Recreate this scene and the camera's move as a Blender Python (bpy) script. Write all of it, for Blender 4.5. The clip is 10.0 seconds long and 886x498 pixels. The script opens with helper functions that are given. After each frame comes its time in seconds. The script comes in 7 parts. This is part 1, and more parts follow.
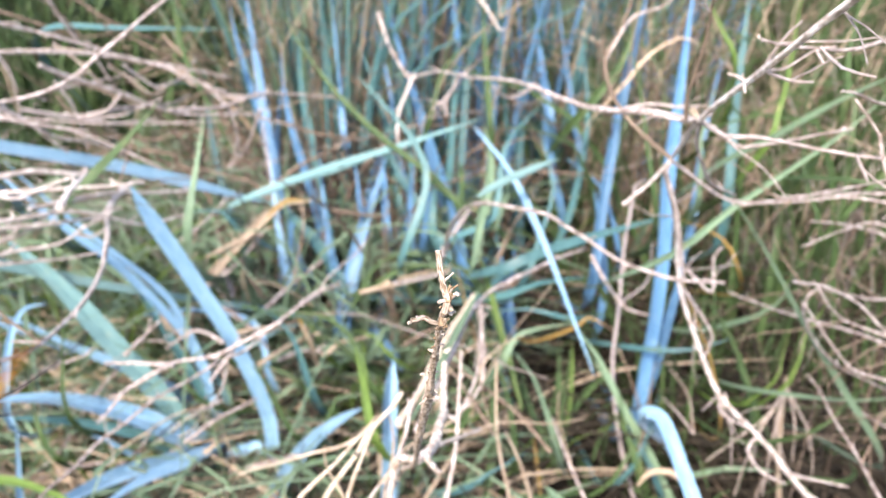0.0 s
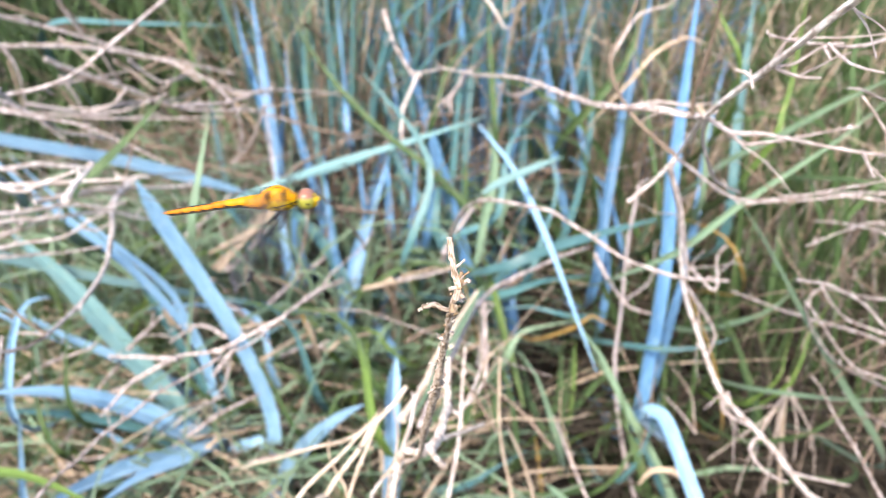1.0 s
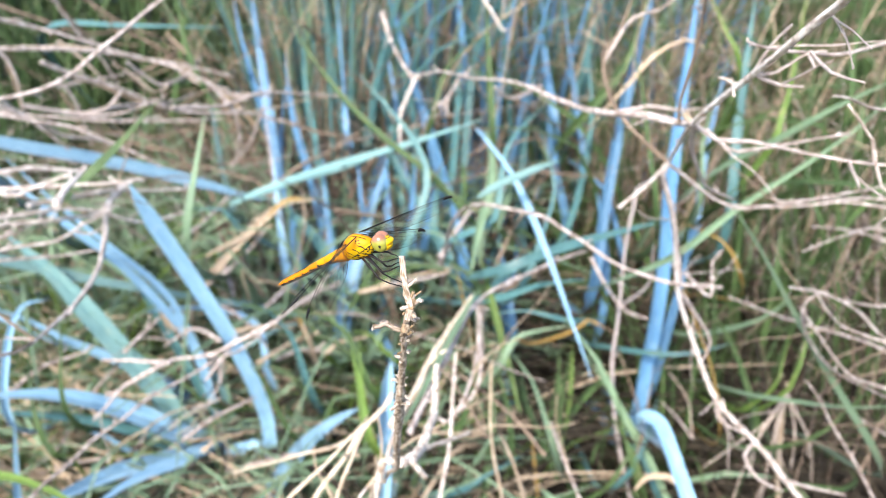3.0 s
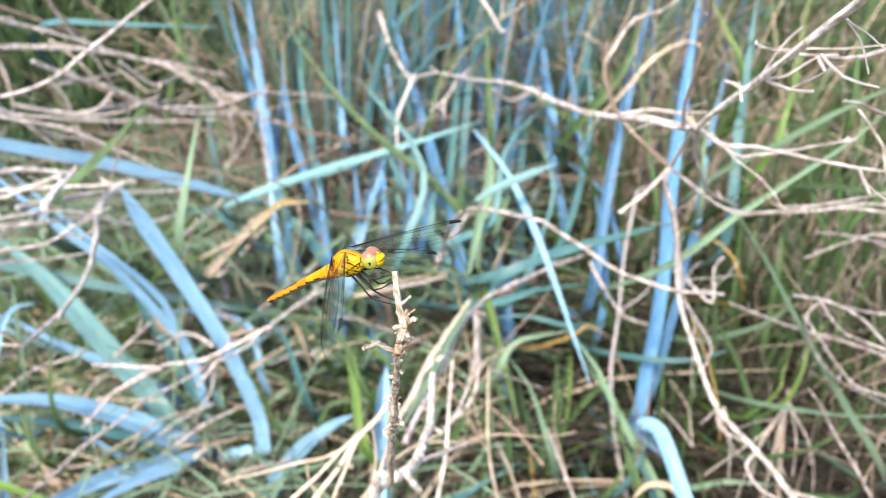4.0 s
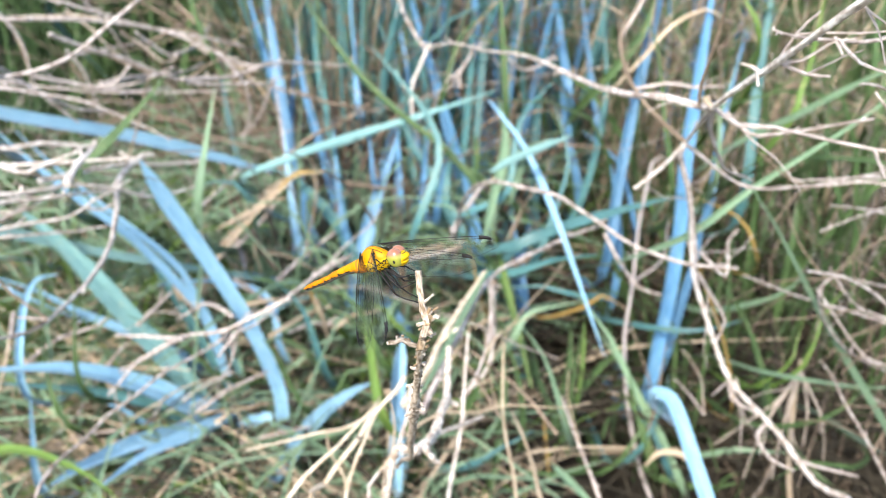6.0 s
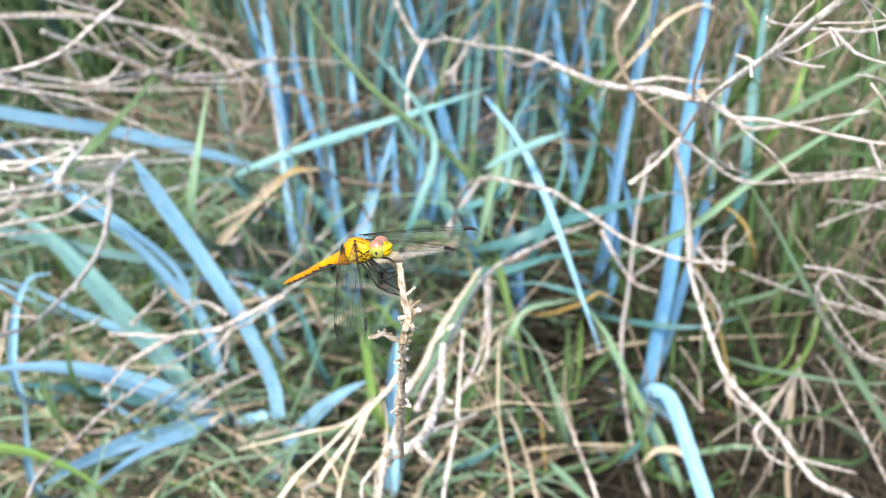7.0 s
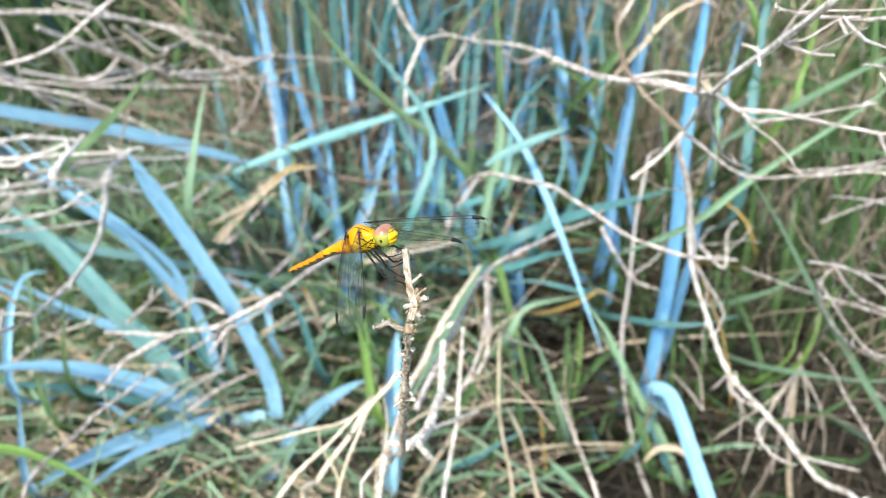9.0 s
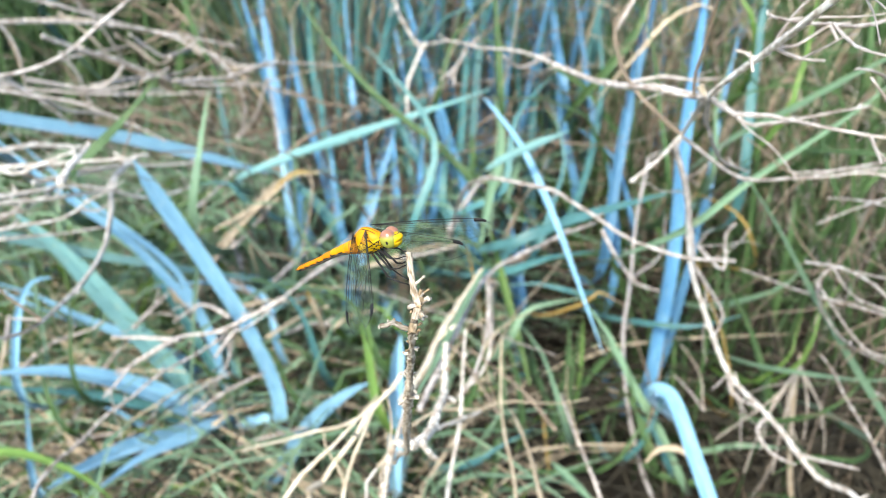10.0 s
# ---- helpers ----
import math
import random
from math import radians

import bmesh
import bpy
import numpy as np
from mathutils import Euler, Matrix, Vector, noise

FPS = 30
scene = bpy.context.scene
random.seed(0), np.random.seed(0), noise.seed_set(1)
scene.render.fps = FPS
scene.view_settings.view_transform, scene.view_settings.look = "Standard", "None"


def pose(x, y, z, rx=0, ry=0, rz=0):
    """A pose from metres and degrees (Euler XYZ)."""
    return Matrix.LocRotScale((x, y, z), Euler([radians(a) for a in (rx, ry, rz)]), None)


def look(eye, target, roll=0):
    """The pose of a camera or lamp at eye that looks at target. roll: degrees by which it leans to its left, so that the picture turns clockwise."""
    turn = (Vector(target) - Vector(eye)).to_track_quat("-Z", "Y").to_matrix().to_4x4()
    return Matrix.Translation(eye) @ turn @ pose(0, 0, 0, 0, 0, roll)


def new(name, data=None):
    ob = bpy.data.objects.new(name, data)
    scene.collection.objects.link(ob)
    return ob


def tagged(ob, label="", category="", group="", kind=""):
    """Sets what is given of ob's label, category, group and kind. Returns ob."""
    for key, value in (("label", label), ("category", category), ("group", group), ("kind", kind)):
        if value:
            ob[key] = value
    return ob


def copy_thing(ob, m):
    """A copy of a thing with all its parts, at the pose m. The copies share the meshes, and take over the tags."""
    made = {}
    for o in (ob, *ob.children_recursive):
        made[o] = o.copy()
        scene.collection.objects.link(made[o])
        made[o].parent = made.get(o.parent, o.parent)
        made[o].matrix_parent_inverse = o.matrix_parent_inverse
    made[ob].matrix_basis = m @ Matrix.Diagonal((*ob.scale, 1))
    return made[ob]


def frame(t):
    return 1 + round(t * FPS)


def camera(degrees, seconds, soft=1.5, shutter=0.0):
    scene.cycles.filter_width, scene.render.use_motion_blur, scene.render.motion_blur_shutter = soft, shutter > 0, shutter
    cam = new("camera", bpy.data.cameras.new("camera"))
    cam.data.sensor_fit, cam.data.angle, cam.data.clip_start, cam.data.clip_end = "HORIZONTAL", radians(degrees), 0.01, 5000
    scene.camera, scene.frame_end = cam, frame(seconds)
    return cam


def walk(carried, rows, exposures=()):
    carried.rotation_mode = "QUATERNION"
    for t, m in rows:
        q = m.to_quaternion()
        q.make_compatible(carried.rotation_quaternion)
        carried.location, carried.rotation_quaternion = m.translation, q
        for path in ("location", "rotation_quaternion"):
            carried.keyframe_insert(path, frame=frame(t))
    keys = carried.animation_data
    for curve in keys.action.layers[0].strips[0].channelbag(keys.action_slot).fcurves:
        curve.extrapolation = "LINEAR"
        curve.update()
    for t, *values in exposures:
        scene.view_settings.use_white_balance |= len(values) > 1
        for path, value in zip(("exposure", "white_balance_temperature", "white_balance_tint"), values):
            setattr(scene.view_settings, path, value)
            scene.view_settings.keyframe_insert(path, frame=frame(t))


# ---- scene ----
cam = camera(58.0, 10.0, 0.85, 0.2)
cam.data.dof.use_dof = True
cam.data.dof.focus_distance = 0.2
cam.data.dof.aperture_fstop = 17.0
ROWS = [
    (0, -0.0000, -0.0000, 0.7200, 63.00, 0.00, -0.00),
    (0.5, 0.0002, -0.0007, 0.7178, 63.05, -0.02, -0.23),
    (1, -0.0026, -0.0024, 0.7175, 63.02, -0.40, 0.28),
    (1.1, -0.0068, -0.0023, 0.7168, 63.10, -0.32, 0.08),
    (1.2, -0.0112, -0.0021, 0.7163, 62.91, -0.25, 0.55),
    (1.3, -0.0149, -0.0020, 0.7184, 62.96, -0.17, 0.92),
    (1.4, -0.0140, -0.0018, 0.7189, 62.85, -0.10, 0.92),
    (1.5, -0.0098, -0.0017, 0.7197, 62.79, -0.02, 1.10),
    (1.6, -0.0066, -0.0016, 0.7206, 62.74, 0.06, 1.11),
    (1.7, -0.0020, -0.0014, 0.7194, 62.81, 0.13, 1.31),
    (1.8, 0.0015, -0.0013, 0.7180, 62.81, 0.21, 0.95),
    (1.9, 0.0042, -0.0011, 0.7175, 62.69, 0.28, 0.91),
    (2, 0.0064, -0.0010, 0.7175, 62.71, 0.36, 0.99),
    (2.5, 0.0113, -0.0007, 0.7211, 62.86, 0.05, 1.03),
    (4, 0.0116, 0.0155, 0.7178, 62.97, -0.49, 0.89),
    (4.5, 0.0118, 0.0165, 0.7248, 62.21, -0.78, 1.20),
    (5, 0.0110, 0.0167, 0.7257, 61.15, -0.49, 1.38),
    (5.5, 0.0082, 0.0135, 0.7291, 60.49, -0.20, 1.64),
    (7, 0.0136, 0.0170, 0.7250, 60.18, 0.17, 1.59),
    (7.5, 0.0133, 0.0193, 0.7221, 60.18, 0.19, 1.51),
    (8, 0.0133, 0.0178, 0.7215, 60.19, 0.09, 1.41),
    (8.5, 0.0111, 0.0150, 0.7245, 60.21, 0.26, 1.43),
    (9, 0.0112, 0.0208, 0.7189, 60.25, 0.11, 1.36),
    (9.5, 0.0119, 0.0205, 0.7197, 60.38, 0.36, 1.29),
    (10, 0.0114, 0.0138, 0.7226, 60.52, 0.52, 1.30),
]
walk(cam, [(t, pose(x, y, z, rx, ry, rz)) for t, x, y, z, rx, ry, rz in ROWS], [(0.0, 1.57, 7350, 17), (2.5, 1.55, 7150, 12), (5.0, 1.54, 7200, 9), (7.0, 1.50, 7000, 4), (10.0, 1.47, 6850, -1)])

# ---- light: thin bright overcast, soft sun high behind the camera's left shoulder ----
world = bpy.data.worlds.new("sky")
scene.world = world
world.use_nodes = True
wn = world.node_tree
sky = wn.nodes.new("ShaderNodeTexSky")
sky.sky_type, sky.sun_disc = "NISHITA", False
sky.sun_elevation, sky.sun_rotation = radians(46), radians(206)
wn.links.new(sky.outputs[0], wn.nodes["Background"].inputs[0])
wn.nodes["Background"].inputs[1].default_value = 0.15
sun = new("sun", bpy.data.lights.new("sun", "SUN"))
sun.data.energy, sun.data.angle, sun.data.color = 2.3, radians(14), (1.0, 0.95, 0.88)
sun.matrix_world = look((-1.22, -2.50, 2.88), (0, 0, 0))


# ---- materials ----
def shader(name):
    m = bpy.data.materials.new(name)
    m.use_nodes = True
    nt = m.node_tree
    return m, nt, nt.nodes["Principled BSDF"]


def add(nt, kind, **values):
    n = nt.nodes.new(kind)
    for key, v in values.items():
        n.inputs[key].default_value = v
    return n


def plant_material(name, light, dark, dry, rough, sheer, along=1.2, blotch=60.0, across=14.0, bloom=0.0):
    """Fibrous plant tissue: streaks along the blade, blotches, a dry tint, some light let through."""
    m, nt, p = shader(name)
    uv = nt.nodes.new("ShaderNodeUVMap")
    scale = add(nt, "ShaderNodeMapping", Scale=(across, along, 1.0))
    nt.links.new(uv.outputs[0], scale.inputs[0])
    fibre = add(nt, "ShaderNodeTexNoise", Scale=1.0, Detail=4.0, Roughness=0.6)
    nt.links.new(scale.outputs[0], fibre.inputs["Vector"])
    co = nt.nodes.new("ShaderNodeTexCoord")
    spots = add(nt, "ShaderNodeTexNoise", Scale=blotch, Detail=6.0, Roughness=0.65)
    nt.links.new(co.outputs["Object"], spots.inputs["Vector"])
    info = nt.nodes.new("ShaderNodeObjectInfo")
    geo = nt.nodes.new("ShaderNodeNewGeometry")
    mix = nt.nodes.new("ShaderNodeMix")
    mix.data_type = "RGBA"
    mix.inputs["A"].default_value, mix.inputs["B"].default_value = (*dark, 1), (*light, 1)
    sharp = nt.nodes.new("ShaderNodeMapRange")
    sharp.inputs["From Min"].default_value, sharp.inputs["From Max"].default_value = 0.40, 0.60
    nt.links.new(fibre.outputs["Fac"], sharp.inputs["Value"])
    nt.links.new(sharp.outputs[0], mix.inputs["Factor"])
    age = nt.nodes.new("ShaderNodeMapRange")
    age.inputs["From Min"].default_value, age.inputs["From Max"].default_value = 0.56, 0.75
    age.inputs["To Max"].default_value = 0.7
    nt.links.new(spots.outputs["Fac"], age.inputs["Value"])
    worn = nt.nodes.new("ShaderNodeMix")
    worn.data_type = "RGBA"
    worn.inputs["B"].default_value = (*dry, 1)
    nt.links.new(age.outputs[0], worn.inputs["Factor"])
    nt.links.new(mix.outputs["Result"], worn.inputs["A"])
    both = add(nt, "ShaderNodeMath")
    both.operation = "ADD"
    nt.links.new(info.outputs["Random"], both.inputs[0])
    nt.links.new(geo.outputs["Random Per Island"], both.inputs[1])
    wrap = nt.nodes.new("ShaderNodeMath")
    wrap.operation = "FRACT"
    nt.links.new(both.outputs[0], wrap.inputs[0])
    tone = nt.nodes.new("ShaderNodeMapRange")
    tone.inputs["To Min"].default_value, tone.inputs["To Max"].default_value = 0.72, 1.25
    nt.links.new(wrap.outputs[0], tone.inputs["Value"])
    hsv = nt.nodes.new("ShaderNodeHueSaturation")
    nt.links.new(tone.outputs[0], hsv.inputs["Value"])
    nt.links.new(worn.outputs["Result"], hsv.inputs["Color"])
    nt.links.new(hsv.outputs[0], p.inputs["Base Color"])
    p.inputs["Roughness"].default_value = rough
    p.inputs["Sheen Weight"].default_value = bloom
    p.inputs["Sheen Roughness"].default_value = 0.45
    bump = add(nt, "ShaderNodeBump", Strength=0.35, Distance=0.0006)
    nt.links.new(fibre.outputs["Fac"], bump.inputs["Height"])
    nt.links.new(bump.outputs[0], p.inputs["Normal"])
    if sheer:
        back = nt.nodes.new("ShaderNodeBsdfTranslucent")
        nt.links.new(hsv.outputs[0], back.inputs[0])
        blend = nt.nodes.new("ShaderNodeMixShader")
        blend.inputs[0].default_value = sheer
        nt.links.new(p.outputs[0], blend.inputs[1])
        nt.links.new(back.outputs[0], blend.inputs[2])
        nt.links.new(blend.outputs[0], nt.nodes["Material Output"].inputs[0])
    return m


BLUE = plant_material("glaucous_leaf", (0.30, 0.52, 0.69), (0.18, 0.38, 0.56), (0.38, 0.56, 0.65), 0.4, 0.2, bloom=0.25)
AZURE = plant_material("deep_blue_leaf", (0.165, 0.37, 0.59), (0.08, 0.23, 0.42), (0.25, 0.41, 0.52), 0.45, 0.2, bloom=0.05)
TEAL = plant_material("blue_green_leaf", (0.115, 0.28, 0.29), (0.055, 0.165, 0.18), (0.22, 0.30, 0.21), 0.45, 0.22, bloom=0.06)
AQUA = plant_material("pale_blue_green_leaf", (0.24, 0.44, 0.44), (0.15, 0.31, 0.32), (0.34, 0.44, 0.36), 0.42, 0.25, bloom=0.12)
SAGE = plant_material("pale_green_blade", (0.27, 0.40, 0.26), (0.16, 0.27, 0.17), (0.36, 0.38, 0.24), 0.45, 0.28, bloom=0.1)
GREEN = plant_material("green_blade", (0.12, 0.21, 0.075), (0.048, 0.09, 0.036), (0.25, 0.24, 0.13), 0.45, 0.22)
LIME = plant_material("fresh_blade", (0.19, 0.31, 0.075), (0.12, 0.22, 0.05), (0.30, 0.33, 0.12), 0.45, 0.3)
STRAW = plant_material("straw", (0.66, 0.54, 0.41), (0.36, 0.26, 0.18), (0.26, 0.17, 0.11), 0.6, 0.1, along=2.0, across=4.0)
YELLOW = plant_material("yellowed_blade", (0.52, 0.35, 0.12), (0.36, 0.23, 0.07), (0.30, 0.18, 0.06), 0.55, 0.3)
DRY = plant_material("bleached_twig", (0.64, 0.56, 0.54), (0.22, 0.165, 0.145), (0.77, 0.73, 0.73), 0.62, 0.0, along=4.0, blotch=150.0, across=2.5)
WEED = plant_material("brown_stalk", (0.31, 0.23, 0.175), (0.10, 0.07, 0.05), (0.46, 0.38, 0.32), 0.75, 0.0, along=3.0, across=2.5)
# dead litter, its colour lowered to near black to carry the thicket's shade
SHADED_LITTER = plant_material("shade_darkened_litter", (0.06, 0.047, 0.031), (0.022, 0.018, 0.012), (0.11, 0.085, 0.055), 0.9, 0.0)
GREY = plant_material("grey_stem", (0.40, 0.36, 0.36), (0.24, 0.20, 0.20), (0.48, 0.44, 0.44), 0.7, 0.0)
DARK = plant_material("dark_twig", (0.26, 0.19, 0.14), (0.10, 0.07, 0.05), (0.34, 0.28, 0.24), 0.75, 0.0)
PALE = plant_material("pale_stalk", (0.83, 0.76, 0.73), (0.40, 0.32, 0.28), (0.86, 0.83, 0.82), 0.6, 0.05, along=4.0, blotch=130.0, across=2.5)
TAUPE = plant_material("grey_branch", (0.58, 0.49, 0.43), (0.25, 0.185, 0.145), (0.74, 0.69, 0.66), 0.65, 0.0, along=4.0, blotch=150.0, across=2.5)
CREAM = plant_material("cream_stalk", (0.80, 0.70, 0.58), (0.46, 0.35, 0.25), (0.72, 0.64, 0.56), 0.6, 0.05, along=3.0, blotch=130.0, across=3.0)
# shrub leaf green taken below its natural tone, the shade painted in
BUSH = plant_material("shade_darkened_shrub_leaf", (0.045, 0.085, 0.022), (0.02, 0.042, 0.014), (0.06, 0.10, 0.03), 0.5, 0.15, along=3.0, across=6.0)
BARK = plant_material("lichened_bark", (0.50, 0.41, 0.34), (0.14, 0.095, 0.06), (0.72, 0.65, 0.60), 0.8, 0.0, along=9.0, blotch=480.0, across=5.0)
KNOT = plant_material("knotted_bark", (0.46, 0.33, 0.21), (0.16, 0.10, 0.055), (0.62, 0.53, 0.43), 0.8, 0.0, along=9.0, blotch=700.0, across=4.0)
BONE = plant_material("peeled_wood", (0.78, 0.70, 0.64), (0.36, 0.27, 0.21), (0.84, 0.80, 0.77), 0.65, 0.0, along=9.0, blotch=300.0, across=3.0)
# soil colour darkened to stand for the shade of overhanging leaves
SOIL = plant_material("shade_darkened_soil", (0.042, 0.032, 0.023), (0.016, 0.013, 0.009), (0.06, 0.045, 0.03), 0.95, 0.0, along=14.0, blotch=30.0)
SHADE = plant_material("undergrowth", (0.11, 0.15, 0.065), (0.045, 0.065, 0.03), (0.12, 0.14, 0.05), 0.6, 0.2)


# ---- plant shapes ----
def smooth_path(pts, step, most=9):
    """Catmull-Rom through the points."""
    ps = [Vector(p) for p in pts]
    ps = [2 * ps[0] - ps[1], *ps, 2 * ps[-1] - ps[-2]]
    out = []
    for a, b, c, d in zip(ps, ps[1:], ps[2:], ps[3:]):
        n = max(2, min(most, int((c - b).length / step)))
        for i in range(n):
            u = i / n
            out.append(0.5 * (2 * b + (c - a) * u + (2 * a - 5 * b + 4 * c - d) * u * u + (3 * b - a - 3 * c + d) * u ** 3))
    out.append(ps[-2])
    return out


def ribbon(verts, faces, uvs, path, width, facing, fold=0.16, thick=0.0003, twist=0.0, shoulder=0.3):
    """A keeled grass blade, closed, tapering to a tip."""
    n, k0 = len(path), len(verts)
    run = 0.0
    for i, p in enumerate(path):
        t = (path[min(i + 1, n - 1)] - path[max(i - 1, 0)]).normalized()
        f = facing - t * facing.dot(t)
        f = f.normalized() if f.length > 1e-4 else t.orthogonal().normalized()
        f = Matrix.Rotation(twist * i / n, 3, t) @ f
        side = t.cross(f)
        s = i / (n - 1)
        w = 0.5 * width * min(1.0, 0.35 + 1.8 * s) * max(0.04, min(1.0, (1 - s) / shoulder)) ** 0.75
        run += (p - path[i - 1]).length if i else 0
        for a, h, v in ((-1, fold * w, 0), (0, -fold * w, 0.5), (1, fold * w, 1), (1, fold * w - thick, 1), (0, -fold * w - thick, 0.5), (-1, fold * w - thick, 0)):
            verts.append(p + side * (a * w) + f * h)
            uvs.append((v, run * 30))
        if i:
            a, b = k0 + 6 * (i - 1), k0 + 6 * i
            faces.extend((a + j, a + (j + 1) % 6, b + (j + 1) % 6, b + j) for j in range(6))
    e = k0 + 6 * (n - 1)
    faces.append(tuple(range(k0 + 5, k0 - 1, -1)))
    faces.append(tuple(range(e, e + 6)))


def tube(verts, faces, uvs, path, r0, r1, sides=6, rough=0.0, lumps=0.0, girth=None):
    n, k0, run = len(path), len(verts), 0.0
    up = Vector((0.3, -0.8, 0.5))
    for i, p in enumerate(path):
        t = (path[min(i + 1, n - 1)] - path[max(i - 1, 0)]).normalized()
        a = t.cross(up).normalized()
        b = t.cross(a)
        s = i / (n - 1)
        r = r0 + (r1 - r0) * s if girth is None else r0 * np.interp(s, np.linspace(0, 1, len(girth)), girth)
        run += (p - path[i - 1]).length if i else 0
        r *= 1 + lumps * (noise.noise(p * 240) + 0.35 * noise.noise(p * 700))
        for j in range(sides):
            g = 2 * math.pi * j / sides
            q = p + (a * math.cos(g) + b * math.sin(g)) * r
            if rough:
                q += (q - p) * rough * (noise.noise(q * 1100) + 0.6 * noise.noise(q * 2600))
            verts.append(q)
            uvs.append((j / sides, run * 30))
        if i:
            c, d = k0 + sides * (i - 1), k0 + sides * i
            faces.extend((c + j, c + (j + 1) % sides, d + (j + 1) % sides, d + j) for j in range(sides))
    e = k0 + sides * (n - 1)
    faces.append(tuple(range(k0 + sides - 1, k0 - 1, -1)))
    faces.append(tuple(range(e, e + sides)))


def mesh_of(name, verts, faces, uvs, mat, smooth=True):
    me = bpy.data.meshes.new(name)
    me.from_pydata([tuple(v) for v in verts], [], faces)
    layer = me.uv_layers.new(name="UVMap")
    idx = np.empty(len(me.loops), dtype=np.int32)
    me.loops.foreach_get("vertex_index", idx)
    layer.data.foreach_set("uv", np.array(uvs, dtype=np.float32)[idx].ravel())
    me.polygons.foreach_set("use_smooth", np.full(len(me.polygons), smooth))
    me.materials.append(mat)
    me.set_sharp_from_angle(angle=radians(48))
    return me


def tussock(name, base, label):
    ob = new(name)
    ob.location = base
    ob.empty_display_size = 0.05
    return tagged(ob, label, "grass")


def leaf(clump, mat, width, *pts, tip=None, face=None):
    base = clump.location
    path = smooth_path([Vector(p) - base for p in pts], 0.02)
    facing = Vector((random.uniform(-0.3, 0.3), -0.75, 0.85 + random.uniform(-0.2, 0.3))).normalized()
    twist = random.uniform(-0.35, 0.35)
    if face:
        facing, twist = Vector(face).normalized(), 0.0
    v, f, uv = [], [], []
    ribbon(v, f, uv, path, width, facing, random.uniform(0.1, 0.36), 0.0004, twist, random.uniform(0.14, 0.34) if tip is None else tip)
    ob = new("leaf", mesh_of("leaf", v, f, uv, mat))
    ob.parent = clump
    return ob


def wander(path, amount):
    """Small kinks of grown wood."""
    return [p + amount * Vector((noise.noise(p * 45), noise.noise(p * 45 + Vector((9, 0, 0))), noise.noise(p * 45 + Vector((0, 9, 0))))) for p in path]


def stick(name, mat, width, pts, base, end=0.55, nodes=True, girth=None):
    v, f, uv = [], [], []
    fine = width < 0.005 and mat in (BARK, BONE, KNOT)
    path = smooth_path([Vector(p) - base for p in pts], 0.0005 if fine else 0.009, 60 if fine else 9)
    if not fine:
        path = wander(path, 0.0008)
    tube(v, f, uv, path, width / 2, width / 2 * end, 14 if fine else 7, 0.42 if fine else 0.12, 0.24 if fine else 0.13, girth)
    if nodes:
        # short dead spurs along the stick
        run = 0.0
        for a, b in zip(path, path[1:]):
            run += (b - a).length
            if run > 0.03 and random.random() < 0.35:
                run = 0.0
                way = (b - a).normalized() + Vector((random.uniform(-1, 1), random.uniform(-1, 1), random.uniform(-0.4, 1)))
                tip = b + way.normalized() * random.uniform(1.0, 3.0) * width
                tube(v, f, uv, [b, b.lerp(tip, 0.5) + Vector((0, 0, 0.2 * width)), tip], width * 0.3, width * 0.12, 5, 0.1)
    return new(name, mesh_of(name, v, f, uv, mat))


PATHS = {}


def branch(name, mat, width, label, *pts, girth=None):
    low = min(pts, key=lambda p: p[2])
    ob = stick(name, mat, width, pts, Vector(low), 0.6, name != "perch_twig", girth)
    ob.location = low
    PATHS[ob] = [smooth_path(pts, 0.01)]
    return tagged(ob, label, {"dry_tuft": "dead grass", "perch_twig": "twig"}.get(name, "branch"))


def twig(stem, mat, width, *pts):
    ob = stick("side_twig", mat, width, pts, stem.location, 0.85 if mat in (BARK, BONE, KNOT) else 0.5, mat not in (BARK, BONE, KNOT, STRAW))
    ob.parent = stem
    PATHS[stem].append(smooth_path(pts, 0.01))
    return ob


def offshoots(stem, mat, count, long, width, seed, skip=0, angle=(20, 65)):
    """Fine dead shoots that leave the twigs of a branch at an angle and bend on the way."""
    rnd = random.Random(seed)
    for _ in range(count):
        path = rnd.choice(PATHS[stem][skip:])
        i = rnd.randint(0, len(path) - 2)
        way = (path[i + 1] - path[i]).normalized()
        axis = Vector((rnd.uniform(-0.3, 0.3), -1, rnd.uniform(-0.3, 0.3))).normalized()
        p, pts = path[i], [path[i]]
        size = rnd.uniform(*long)
        way = Matrix.Rotation(radians(rnd.uniform(*angle)) * rnd.choice((-1, 1)), 3, axis) @ way
        for _ in range(4):
            p = p + way * (size / 4)
            pts.append(p)
            way = Matrix.Rotation(radians(rnd.uniform(-24, 24)), 3, axis) @ way
            way = (way + Vector((0, rnd.uniform(-0.2, 0.2), 0))).normalized()
        ob = stick("side_twig", mat, rnd.uniform(*width), pts, stem.location, 0.45, rnd.random() < 0.4)
        ob.parent = stem


